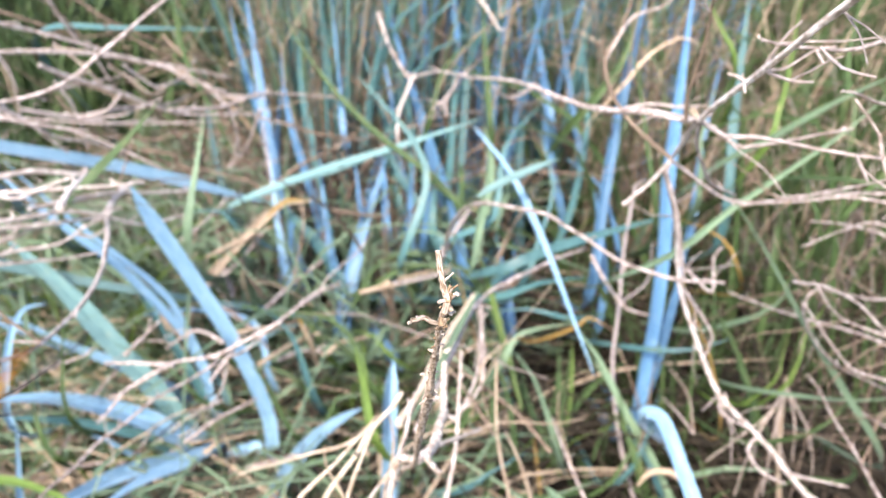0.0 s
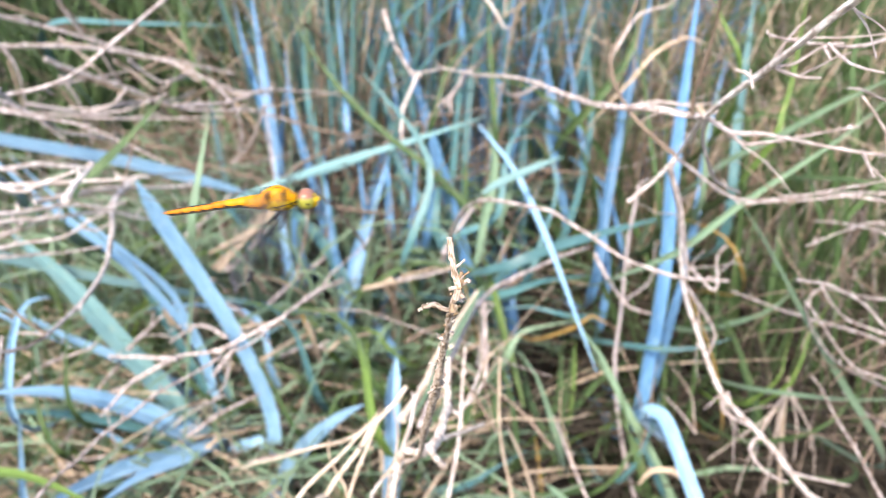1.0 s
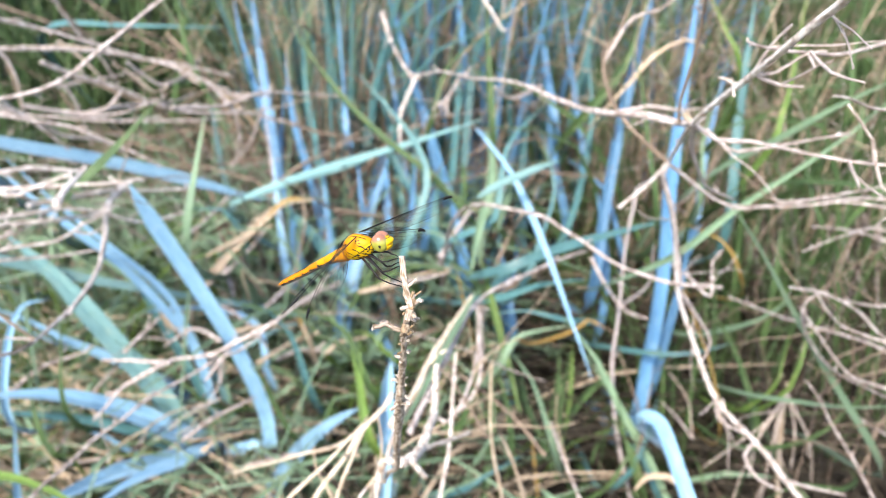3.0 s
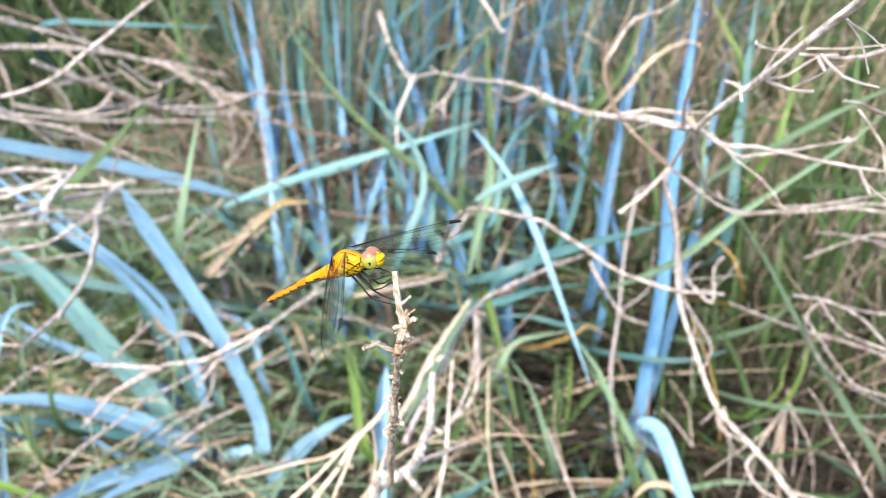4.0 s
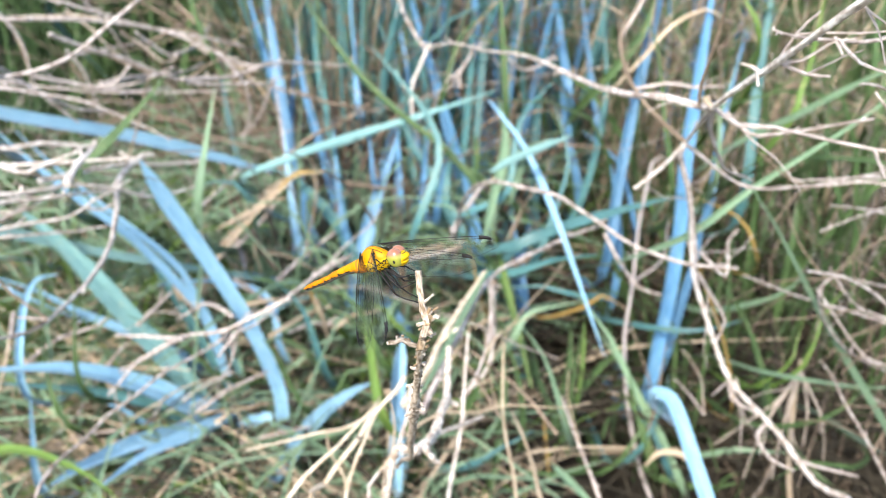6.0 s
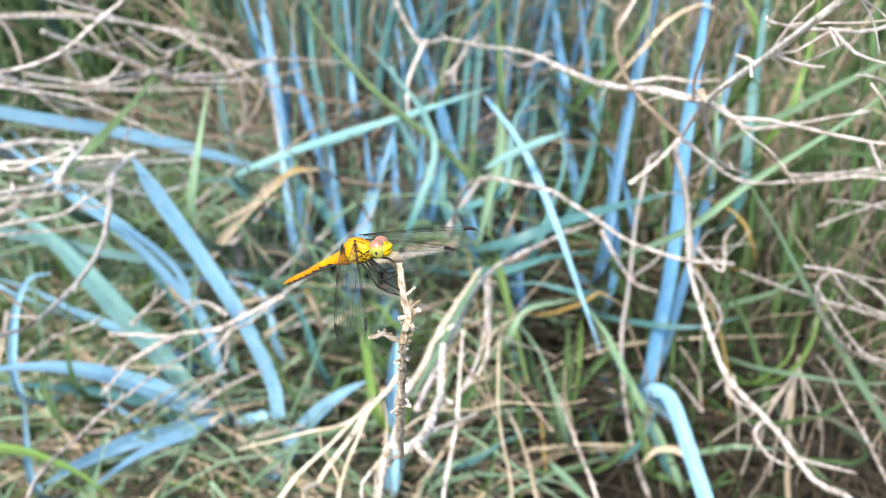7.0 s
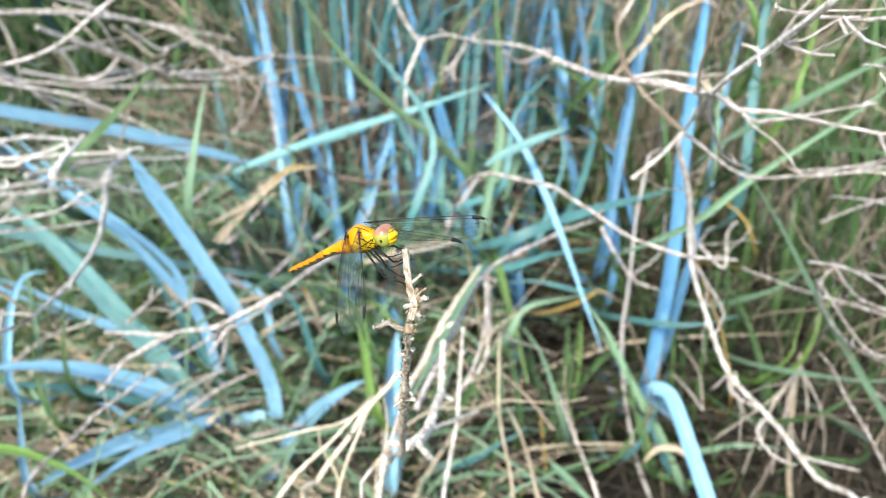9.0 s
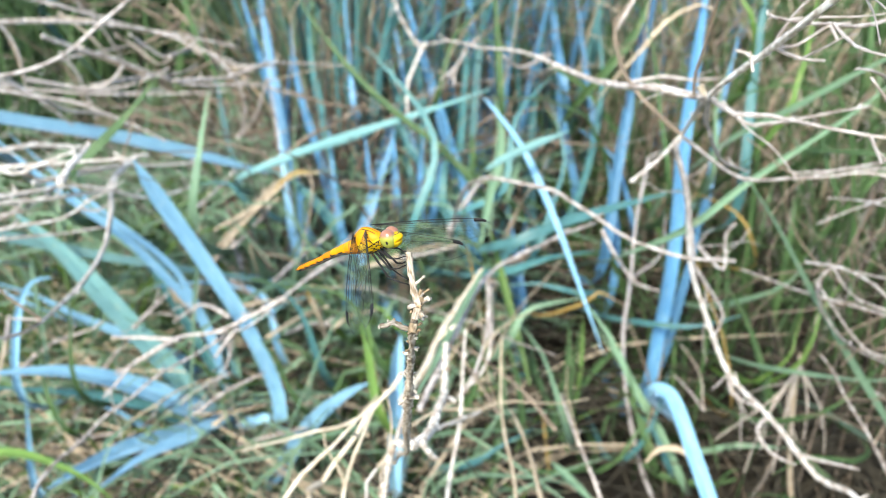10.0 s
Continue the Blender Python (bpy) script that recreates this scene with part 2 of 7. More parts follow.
# ---- ground and undergrowth ----
def ground():
    v, f, uv = [], [], []
    xs = [-60, -12, -5] + [i * 0.1 for i in range(-25, 26)] + [5, 12, 60]
    ys = [-60, -12, -4] + [i * 0.1 for i in range(-15, 46)] + [8, 20, 60]
    for y in ys:
        for x in xs:
            v.append((x, y, 0.02 * noise.noise(Vector((x * 3, y * 3, 0))) - 0.008))
            uv.append((x * 3, y * 3))
    w = len(xs)
    for j in range(len(ys) - 1):
        for i in range(w - 1):
            f.append((j * w + i, j * w + i + 1, (j + 1) * w + i + 1, (j + 1) * w + i))
    return tagged(new("ground", mesh_of("ground", v, f, uv, SOIL)), "brown soil under dead leaf litter", "ground", kind="structure")


ground()


def in_hollow(x, y):
    """The bare hollow between the two blue tussocks; its shade is in the soil colour."""
    return ((x - 0.13) / 0.10) ** 2 + ((y - 0.76) / 0.31) ** 2 < 1


def undergrowth(name, mat, count, near, far, tall, width, lean, label, seed, flat=True, spread=1.1, droop=0.3, lo=-1.0, hi=1.0):
    """A thicket of blades or stalks rooted in the ground, too many to count."""
    rnd = random.Random(seed)
    v, f, uv = [], [], []
    for _ in range(count):
        y = near + (far - near) * rnd.random() ** 0.8
        x = rnd.uniform(lo, hi) * spread * (0.32 + 0.62 * y)
        if in_hollow(x, y):
            continue
        h = rnd.uniform(*tall)
        a, l = rnd.uniform(0, 2 * math.pi), rnd.uniform(0.1, 1) * lean
        out = Vector((math.cos(a) * l, math.sin(a) * l * 0.8, 0))
        if y - abs(out.y) * h < near - 0.12:
            out.y = abs(out.y)
        p0 = Vector((x, y, -0.005))
        d = rnd.uniform(0, droop)
        pts = [p0, p0 + Vector((0, 0, 0.4 * h)) + out * (0.22 * h), p0 + Vector((0, 0, 0.78 * h)) + out * (0.6 * h), p0 + Vector((0, 0, h * (1 - d * 0.6))) + out * (h * (1 + d))]
        path = smooth_path(pts, 0.06)
        wd = rnd.uniform(*width)
        if flat:
            ribbon(v, f, uv, path, wd, Vector((rnd.uniform(-1, 1), -0.7, 0.5)).normalized(), 0.12, 0.0003, rnd.uniform(-1, 1), 0.45)
        else:
            tube(v, f, uv, wander(path, 0.012), wd / 2, wd / 4, 4)
    return tagged(new(name, mesh_of(name, v, f, uv, mat)), label, "grass", kind="stuff")


undergrowth("far_grass", SHADE, 5200, 1.5, 3.4, (0.5, 0.95), (0.006, 0.016), 0.5, "dark green grass thicket in the shade behind", 1, spread=2.6)


def meadow(name, mat, count, seed, label):
    """The same rough grass all round, beyond the thicket and behind the camera."""
    rnd = random.Random(seed)
    v, f, uv = [], [], []
    while count:
        x, y = rnd.uniform(-6, 6), rnd.uniform(-5, 6)
        if math.hypot(x, y) < 0.9 or (y > -0.2 and abs(x) < 0.4 + 0.64 * max(0, y) and y < 3.3):
            continue
        count -= 1
        h, a, l = rnd.uniform(0.25, 0.7), rnd.uniform(0, 2 * math.pi), rnd.uniform(0.1, 0.9)
        out = Vector((math.cos(a) * l, math.sin(a) * l, 0))
        p0 = Vector((x, y, -0.01))
        path = [p0, p0 + Vector((0, 0, 0.5 * h)) + out * (0.2 * h), p0 + Vector((0, 0, 0.85 * h)) + out * (0.55 * h), p0 + Vector((0, 0, h * 0.95)) + out * h]
        ribbon(v, f, uv, path, rnd.uniform(0.005, 0.014), Vector((rnd.uniform(-1, 1), -0.7, 0.5)).normalized(), 0.12, 0.0003, rnd.uniform(-1, 1), 0.45)
    return tagged(new(name, mesh_of(name, v, f, uv, mat)), label, "grass", kind="stuff")


meadow("meadow_grass", GREEN, 20000, 81, "rough green grass all round")
meadow("dry_meadow_grass", STRAW, 7000, 82, "dry straw among the rough grass")
meadow("blue_meadow_grass", TEAL, 5000, 83, "blue-green grass leaves all round")
undergrowth("low_grass", GREEN, 1200, 0.6, 1.6, (0.06, 0.24), (0.002, 0.0055), 1.1, "short green grass low in the thicket", 6, spread=1.5)
# litter and twigs with the shade under the thicket put into their colour
undergrowth("dead_litter", SHADED_LITTER, 1900, 0.5, 1.5, (0.05, 0.22), (0.002, 0.006), 2.2, "matted withered grass on the ground", 7, spread=1.6, droop=1.2, lo=-0.2)
undergrowth("twig_litter", SHADED_LITTER, 2000, 0.5, 1.6, (0.06, 0.26), (0.0010, 0.003), 1.9, "fine dead twigs and stalks on the ground", 8, flat=False, spread=1.6, droop=1.0, lo=-0.2)

undergrowth("matted_straw", STRAW, 2700, 0.5, 1.2, (0.05, 0.21), (0.0015, 0.005), 2.0, "pale matted straw low in the grass", 9, spread=1.3, droop=1.2, hi=0.0)
undergrowth("pale_grass", SAGE, 2400, 0.5, 1.2, (0.06, 0.24), (0.002, 0.006), 1.2, "pale green short grass between the tussocks", 10, spread=1.3, droop=0.8, hi=0.02)
undergrowth("fresh_grass", LIME, 700, 0.5, 1.1, (0.05, 0.2), (0.002, 0.005), 1.2, "fresh green short grass between the tussocks", 14, spread=1.3, droop=0.8, hi=-0.05)
undergrowth("green_blades", GREEN, 520, 0.78, 1.6, (0.25, 0.62), (0.004, 0.009), 0.6, "olive green blades between dead stalks", 15, spread=1.15, droop=0.4, lo=0.06)
undergrowth("withered_blades", WEED, 300, 0.85, 1.4, (0.15, 0.48), (0.003, 0.007), 0.7, "brown withered blades behind the blue tussocks", 21, spread=1.0, droop=0.5, lo=-0.3, hi=0.06)
undergrowth("brown_stalks", WEED, 330, 0.6, 1.4, (0.08, 0.34), (0.0012, 0.0035), 0.9, "brown dead stalks low in the thicket, past counting", 12, flat=False, spread=1.2, droop=0.6, lo=0.08)


def shrub(name, base, size, count, label, seed):
    """A leafy bush: bare stems and a crown of broad oval leaves."""
    rnd = random.Random(seed)
    ob = tagged(new(name), label, "shrub")
    ob.location = base
    ob.empty_display_size = 0.05
    v, f, uv = [], [], []
    for k in range(count):
        p = Vector((rnd.gauss(0, 0.42) * size[0], rnd.gauss(0, 0.42) * size[1], rnd.uniform(0.04, 1.0) * size[2]))
        a = rnd.uniform(0, 2 * math.pi)
        way = Vector((math.cos(a), math.sin(a), rnd.uniform(-0.7, 0.5))).normalized()
        long = rnd.uniform(0.03, 0.065)
        path = [p + way * long * u + Vector((0, 0, -0.25 * long * u * u)) for u in (0, 0.2, 0.4, 0.6, 0.8, 1.0)]
        ribbon(v, f, uv, path, long * rnd.uniform(0.4, 0.6), Vector((rnd.uniform(-0.6, 0.6), rnd.uniform(-0.8, 0.2), 1)).normalized(), 0.2, 0.0003, 0.0, 0.6)
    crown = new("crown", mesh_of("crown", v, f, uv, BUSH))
    crown.parent = ob
    for k in range(9):
        a = rnd.uniform(0, 2 * math.pi)
        tip = Vector((math.cos(a) * size[0] * 0.5, math.sin(a) * size[1] * 0.5, rnd.uniform(0.5, 0.95) * size[2]))
        v, f, uv = [], [], []
        tube(v, f, uv, wander(smooth_path([Vector((0.1 * tip.x, 0.1 * tip.y, -0.01)), tip * 0.4 + Vector((0, 0, 0.15 * size[2])), tip], 0.03), 0.01), 0.005, 0.0015, 6)
        st = new("stem", mesh_of("stem", v, f, uv, WEED))
        st.parent = ob
    return ob


# the sun reaches these shrubs; their shaded look comes from the leaf colour
shrub("shrub", (-0.86, 1.50, 0), (0.50, 0.34, 0.62), 900, "green leafy shrub behind dead twigs, its leaves darkened to stand for shade", 5)
shrub("shrub", (-1.30, 1.75, 0), (0.55, 0.40, 0.70), 700, "green leafy shrub behind dead twigs, its leaves darkened to stand for shade", 6)


def clump_kind(name, mat, count, tall, width, lean, label, seed, flat, droop, spread):
    """One grass clump at the origin, each blade a part of its own."""
    rnd = random.Random(seed)
    ob = tagged(new(name), label, "grass", label.split(" with ")[0] + " of the thicket")
    ob.empty_display_size = 0.05
    for _ in range(count):
        v, f, uv = [], [], []
        h, a, l = rnd.uniform(*tall), rnd.uniform(0, 2 * math.pi), rnd.uniform(0.1, 1) * lean
        out = Vector((math.cos(a) * l, math.sin(a) * l * 0.6, 0))
        b = rnd.uniform(0, 2 * math.pi)
        p0 = Vector((math.cos(b), math.sin(b) * 0.7, 0)) * rnd.uniform(0, spread) + Vector((0, 0, -0.006))
        d = rnd.uniform(0, droop)
        pts = [p0, p0 + Vector((0, 0, 0.4 * h)) + out * (0.22 * h), p0 + Vector((0, 0, 0.78 * h)) + out * (0.6 * h), p0 + Vector((0, 0, h * (1 - d * 0.6))) + out * (h * (1 + d))]
        if not flat:
            pts = [p + Vector((rnd.uniform(-1, 1), rnd.uniform(-1, 1), 0)) * 0.02 * (k > 0) for k, p in enumerate(pts)]
        path = smooth_path(pts, 0.04)
        if flat:
            ribbon(v, f, uv, path, rnd.uniform(*width), Vector((rnd.uniform(-1, 1), -0.7, 0.5)).normalized(), 0.12, 0.0003, rnd.uniform(-1, 1), 0.45)
        else:
            w = rnd.uniform(*width) / 2
            tube(v, f, uv, wander(path, 0.006), w, w * 0.5, 5)
            for _ in range(rnd.randint(0, 3)):
                k = rnd.randint(len(path) // 3, len(path) - 2)
                tip = path[k] + Vector((rnd.uniform(-1, 1), rnd.uniform(-1, 1), rnd.uniform(-0.1, 0.9))) * rnd.uniform(0.03, 0.11)
                tube(v, f, uv, wander(smooth_path([path[k], path[k].lerp(tip, 0.5) + Vector((0, 0, 0.008)), tip], 0.015), 0.004), w * 0.7, w * 0.3, 4)
        bl = new("blade" if flat else "stalk", mesh_of("blade", v, f, uv, mat))
        bl.parent = ob
    return ob


def thicket(kinds, count, near, far, seed, spread=1.05, lo=-1.0, hi=1.0):
    """Clumps set out over the ground behind the nearer plants."""
    rnd = random.Random(seed)
    for i in range(count):
        y = near + (far - near) * rnd.random() ** 0.9
        x = rnd.uniform(lo, hi) * spread * (0.2 + 0.6 * y)
        if in_hollow(x, y):
            y += 0.5
        m = pose(x, y, 0, 0, 0, rnd.uniform(-50, 50))
        if i < len(kinds):
            kinds[i].matrix_basis = m
        else:
            copy_thing(kinds[i % len(kinds)], m)


thicket([clump_kind("grass_clump", GREEN, 20, (0.3, 0.78), (0.003, 0.007), 0.6, "green grass clump with slender arching blades", 20 + i, True, 0.4, 0.06) for i in range(4)], 60, 1.14, 1.9, 31)
thicket([clump_kind("grass_clump", GREEN, 14, (0.10, 0.30), (0.003, 0.007), 1.0, "low dark green grass clump with fine spreading blades", 70 + i, True, 0.7, 0.05) for i in range(3)], 16, 0.74, 1.3, 37, hi=0.4)
thicket([clump_kind("grass_clump", GREEN, 16, (0.12, 0.36), (0.0025, 0.006), 0.9, "low green grass clump with fine bent blades", 74 + i, True, 0.7, 0.05) for i in range(3)], 24, 0.78, 1.4, 38)
thicket([clump_kind("grass_clump", TEAL, 14, (0.4, 0.85), (0.005, 0.012), 0.4, "blue-green grass clump with broad upright blades", 40 + i, True, 0.25, 0.05) for i in range(3)], 16, 1.05, 1.9, 32, lo=-0.22, hi=0.5)
thicket([clump_kind("grass_clump", AZURE, 12, (0.45, 0.85), (0.006, 0.014), 0.3, "glaucous blue grass clump with stiff blades", 44 + i, True, 0.2, 0.05) for i in range(3)], 14, 1.1, 1.7, 36, 0.7, lo=-0.7, hi=0.55)
thicket([clump_kind("dead_weed", WEED, 16, (0.3, 0.8), (0.0016, 0.0045), 0.8, "dead brown weed with thin branching stalks", 50 + i, False, 0.3, 0.10) for i in range(4)], 28, 1.0, 1.9, 33, lo=-0.35)
thicket([clump_kind("dead_grass_clump", STRAW, 14, (0.2, 0.5), (0.0025, 0.006), 0.6, "withered straw grass clump with bent blades", 60 + i, True, 0.35, 0.06) for i in range(3)], 24, 1.0, 1.7, 34, lo=-0.3)
thicket([clump_kind("grass_clump", SAGE, 18, (0.10, 0.34), (0.0015, 0.004), 1.0, "low pale green grass clump with fine tangled blades", 90 + i, True, 0.8, 0.06) for i in range(3)], 54, 0.8, 1.35, 41, lo=-1.0, hi=0.0)
thicket([clump_kind("dead_grass_clump", STRAW, 12, (0.10, 0.30), (0.001, 0.0025), 1.2, "low straw-coloured clump with thin tangled stalks", 94 + i, False, 0.5, 0.07) for i in range(3)], 22, 0.8, 1.3, 42, lo=-1.0, hi=0.1)
thicket([clump_kind("dead_weed", DRY, 12, (0.14, 0.42), (0.0009, 0.0022), 1.3, "bleached dead weed with hair-thin branching stalks", 97 + i, False, 0.5, 0.07) for i in range(3)], 22, 0.85, 1.35, 43, lo=-1.0, hi=-0.05)
thicket([clump_kind("dead_weed", WEED, 12, (0.3, 0.75), (0.0009, 0.0022), 0.5, "thin brown weed with upright hair-fine stalks", 101 + i, False, 0.3, 0.09) for i in range(3)], 13, 1.05, 1.6, 44, lo=0.2)
thicket([clump_kind("grass_clump", SAGE, 16, (0.16, 0.44), (0.003, 0.006), 0.9, "pale green grass clump with soft arching blades", 105 + i, True, 0.7, 0.06) for i in range(3)], 26, 0.82, 1.25, 45, lo=-1.0, hi=-0.05)
thicket([clump_kind("grass_clump", LIME, 12, (0.12, 0.36), (0.0025, 0.005), 0.9, "fresh green grass clump with bent blades", 109 + i, True, 0.7, 0.06) for i in range(3)], 16, 0.8, 1.25, 46, lo=-1.0, hi=0.15)
thicket([clump_kind("grass_clump", SAGE, 14, (0.5, 0.9), (0.002, 0.0055), 0.7, "tall pale green grass clump with slender blades", 113 + i, True, 0.3, 0.07) for i in range(3)], 32, 1.2, 1.7, 47, lo=-0.45, hi=0.35)
thicket([clump_kind("dead_grass_clump", STRAW, 10, (0.45, 0.85), (0.0015, 0.004), 0.7, "tall straw clump with slender bent stalks", 117 + i, False, 0.3, 0.07) for i in range(3)], 16, 1.05, 1.5, 48, lo=-0.5, hi=1.0)
thicket([clump_kind("dead_weed", DRY, 12, (0.2, 0.6), (0.0007, 0.0018), 1.1, "bleached weed with a tangle of hair-fine twigs", 121 + i, False, 0.6, 0.09) for i in range(3)], 7, 0.85, 1.3, 49, lo=0.4, hi=1.0)
thicket([clump_kind("grass_clump", GREEN, 16, (0.10, 0.34), (0.0025, 0.005), 0.7, "olive green grass clump with upright fine blades", 125 + i, True, 0.5, 0.06) for i in range(3)], 12, 0.66, 1.1, 50, lo=0.1, hi=1.0)
thicket([clump_kind("grass_clump", LIME, 14, (0.08, 0.24), (0.0018, 0.004), 1.0, "low fresh green clump with fine tangled blades", 129 + i, True, 0.7, 0.06) for i in range(3)], 22, 0.58, 0.95, 51, lo=-1.2, hi=0.1)

# ---- the plants that stand out ----
clump = tussock("blue_grass", (-0.237, 0.696, 0.000), "tussock of broad arching blue-green grass leaves, one snapped off")
leaf(clump, BLUE, 0.0150, (-0.184, 0.875, 0.000), (-0.182, 0.796, 0.053), (-0.180, 0.693, 0.086), (-0.179, 0.654, 0.142), (-0.179, 0.657, 0.185), (-0.194, 0.659, 0.247), (-0.213, 0.658, 0.302), (-0.240, 0.653, 0.370), (-0.258, 0.648, 0.415), (-0.271, 0.643, 0.453), tip=0.06, face=(-0.1, -0.6, 0.8))
leaf(clump, BLUE, 0.0115, (-0.269, 0.883, 0.000), (-0.273, 0.808, 0.065), (-0.263, 0.707, 0.108), (-0.215, 0.664, 0.140), (-0.200, 0.663, 0.147), (-0.181, 0.656, 0.146), tip=0.06)
leaf(clump, AQUA, 0.0225, (-0.225, 0.881, 0.000), (-0.220, 0.809, 0.042), (-0.224, 0.714, 0.069), (-0.254, 0.686, 0.112), (-0.309, 0.705, 0.183), (-0.359, 0.721, 0.246), (-0.408, 0.736, 0.307), (-0.456, 0.746, 0.352), face=(-0.1, -0.6, 0.8))
leaf(clump, BLUE, 0.0215, (-0.220, 0.896, 0.000), (-0.217, 0.821, 0.064), (-0.227, 0.720, 0.106), (-0.266, 0.669, 0.149), (-0.305, 0.658, 0.185), (-0.346, 0.643, 0.216), (-0.385, 0.625, 0.239), (-0.441, 0.588, 0.263), face=(-0.1, -0.6, 0.8))
leaf(clump, TEAL, 0.0125, (-0.228, 0.881, 0.000), (-0.223, 0.810, 0.056), (-0.232, 0.715, 0.092), (-0.276, 0.673, 0.127), (-0.320, 0.669, 0.154), (-0.362, 0.662, 0.176), (-0.407, 0.651, 0.192), (-0.478, 0.630, 0.215), face=(-0.1, -0.6, 0.8))
leaf(clump, BLUE, 0.0175, (-0.230, 0.865, 0.000), (-0.228, 0.802, 0.075), (-0.235, 0.709, 0.125), (-0.260, 0.633, 0.155), (-0.277, 0.602, 0.167), (-0.294, 0.563, 0.182), (-0.307, 0.512, 0.198), face=(-0.1, -0.6, 0.8))
leaf(clump, BLUE, 0.0175, (-0.230, 0.867, 0.000), (-0.229, 0.802, 0.072), (-0.239, 0.710, 0.121), (-0.275, 0.640, 0.149), (-0.316, 0.598, 0.166), (-0.346, 0.556, 0.177), (-0.362, 0.526, 0.183), face=(-0.1, -0.6, 0.8))
leaf(clump, TEAL, 0.0100, (-0.220, 0.892, 0.000), (-0.217, 0.817, 0.039), (-0.219, 0.722, 0.062), (-0.237, 0.701, 0.107), (-0.252, 0.716, 0.140), (-0.274, 0.731, 0.172), (-0.306, 0.754, 0.224), (-0.343, 0.778, 0.277), (-0.365, 0.794, 0.311))
leaf(clump, BLUE, 0.0120, (-0.245, 0.923, 0.000), (-0.241, 0.852, 0.038), (-0.244, 0.760, 0.061), (-0.271, 0.735, 0.103), (-0.303, 0.750, 0.149), (-0.374, 0.756, 0.188), (-0.432, 0.759, 0.215), (-0.468, 0.763, 0.236), (-0.521, 0.763, 0.258))
leaf(clump, BLUE, 0.0070, (-0.245, 0.939, 0.000), (-0.245, 0.858, 0.053), (-0.247, 0.753, 0.087), (-0.255, 0.719, 0.141), (-0.264, 0.731, 0.202), (-0.286, 0.741, 0.259), (-0.304, 0.745, 0.292), (-0.351, 0.745, 0.342), (-0.403, 0.745, 0.398), (-0.435, 0.745, 0.438))
leaf(clump, BLUE, 0.0090, (-0.234, 0.932, 0.000), (-0.233, 0.853, 0.050), (-0.236, 0.750, 0.082), (-0.250, 0.718, 0.134), (-0.275, 0.736, 0.222), (-0.307, 0.742, 0.273), (-0.343, 0.746, 0.319), (-0.378, 0.746, 0.353), (-0.421, 0.745, 0.397), (-0.457, 0.746, 0.440))
leaf(clump, BLUE, 0.0077, (-0.194, 1.002, 0.000), (-0.193, 0.904, 0.078), (-0.192, 0.778, 0.128), (-0.199, 0.745, 0.185), (-0.205, 0.762, 0.224), (-0.230, 0.769, 0.244), (-0.287, 0.769, 0.252), (-0.335, 0.762, 0.249))
leaf(clump, AQUA, 0.0114, (-0.219, 0.888, 0.000), (-0.216, 0.821, 0.030), (-0.216, 0.734, 0.048), (-0.227, 0.711, 0.091), (-0.238, 0.723, 0.130), (-0.253, 0.737, 0.176), (-0.279, 0.749, 0.221))
leaf(clump, TEAL, 0.0079, (-0.133, 0.955, 0.000), (-0.129, 0.862, 0.075), (-0.127, 0.740, 0.123), (-0.140, 0.702, 0.180), (-0.162, 0.720, 0.249), (-0.191, 0.725, 0.281))
leaf(clump, BLUE, 0.0180, (-0.209, 0.815, 0.000), (-0.212, 0.747, 0.037), (-0.208, 0.658, 0.060), (-0.182, 0.627, 0.104), (-0.143, 0.636, 0.165), (-0.106, 0.639, 0.200), (-0.082, 0.638, 0.216), face=(-0.1, -0.6, 0.8))
leaf(clump, BLUE, 0.0080, (-0.291, 0.878, 0.000), (-0.287, 0.807, 0.050), (-0.295, 0.713, 0.081), (-0.335, 0.676, 0.120), (-0.362, 0.677, 0.142), (-0.405, 0.673, 0.165), face=(-0.1, -0.6, 0.8))
clump = tussock("blue_grass", (-0.538, 0.609, 0.000), "blue-green grass tussock with long leaves bent sideways")
leaf(clump, BLUE, 0.0161, (-0.592, 1.190, 0.000), (-0.594, 1.035, 0.255), (-0.582, 0.833, 0.432), (-0.538, 0.770, 0.467), (-0.476, 0.801, 0.434), (-0.378, 0.844, 0.396), (-0.307, 0.869, 0.366), (-0.223, 0.895, 0.329), tip=0.1, face=(-0.1, -0.6, 0.8))
leaf(clump, AQUA, 0.0115, (-0.580, 1.116, 0.000), (-0.582, 0.970, 0.197), (-0.567, 0.777, 0.334), (-0.519, 0.712, 0.358), (-0.436, 0.737, 0.320), (-0.375, 0.753, 0.294), (-0.310, 0.770, 0.271), (-0.240, 0.787, 0.247), (-0.154, 0.805, 0.216))
leaf(clump, BLUE, 0.0075, (-0.433, 0.911, 0.000), (-0.430, 0.798, 0.101), (-0.425, 0.653, 0.168), (-0.421, 0.616, 0.229), (-0.419, 0.646, 0.288), (-0.410, 0.659, 0.312), (-0.399, 0.663, 0.320), (-0.384, 0.664, 0.322))
leaf(clump, BLUE, 0.0090, (-0.393, 0.788, 0.000), (-0.389, 0.695, 0.067), (-0.385, 0.576, 0.110), (-0.389, 0.549, 0.163), (-0.394, 0.568, 0.200), (-0.396, 0.587, 0.238))
leaf(clump, LIME, 0.0105, (-0.496, 0.811, 0.000), (-0.498, 0.709, 0.116), (-0.481, 0.573, 0.195), (-0.427, 0.518, 0.227), (-0.381, 0.518, 0.235), (-0.350, 0.514, 0.232), (-0.309, 0.504, 0.219), (-0.279, 0.491, 0.200))
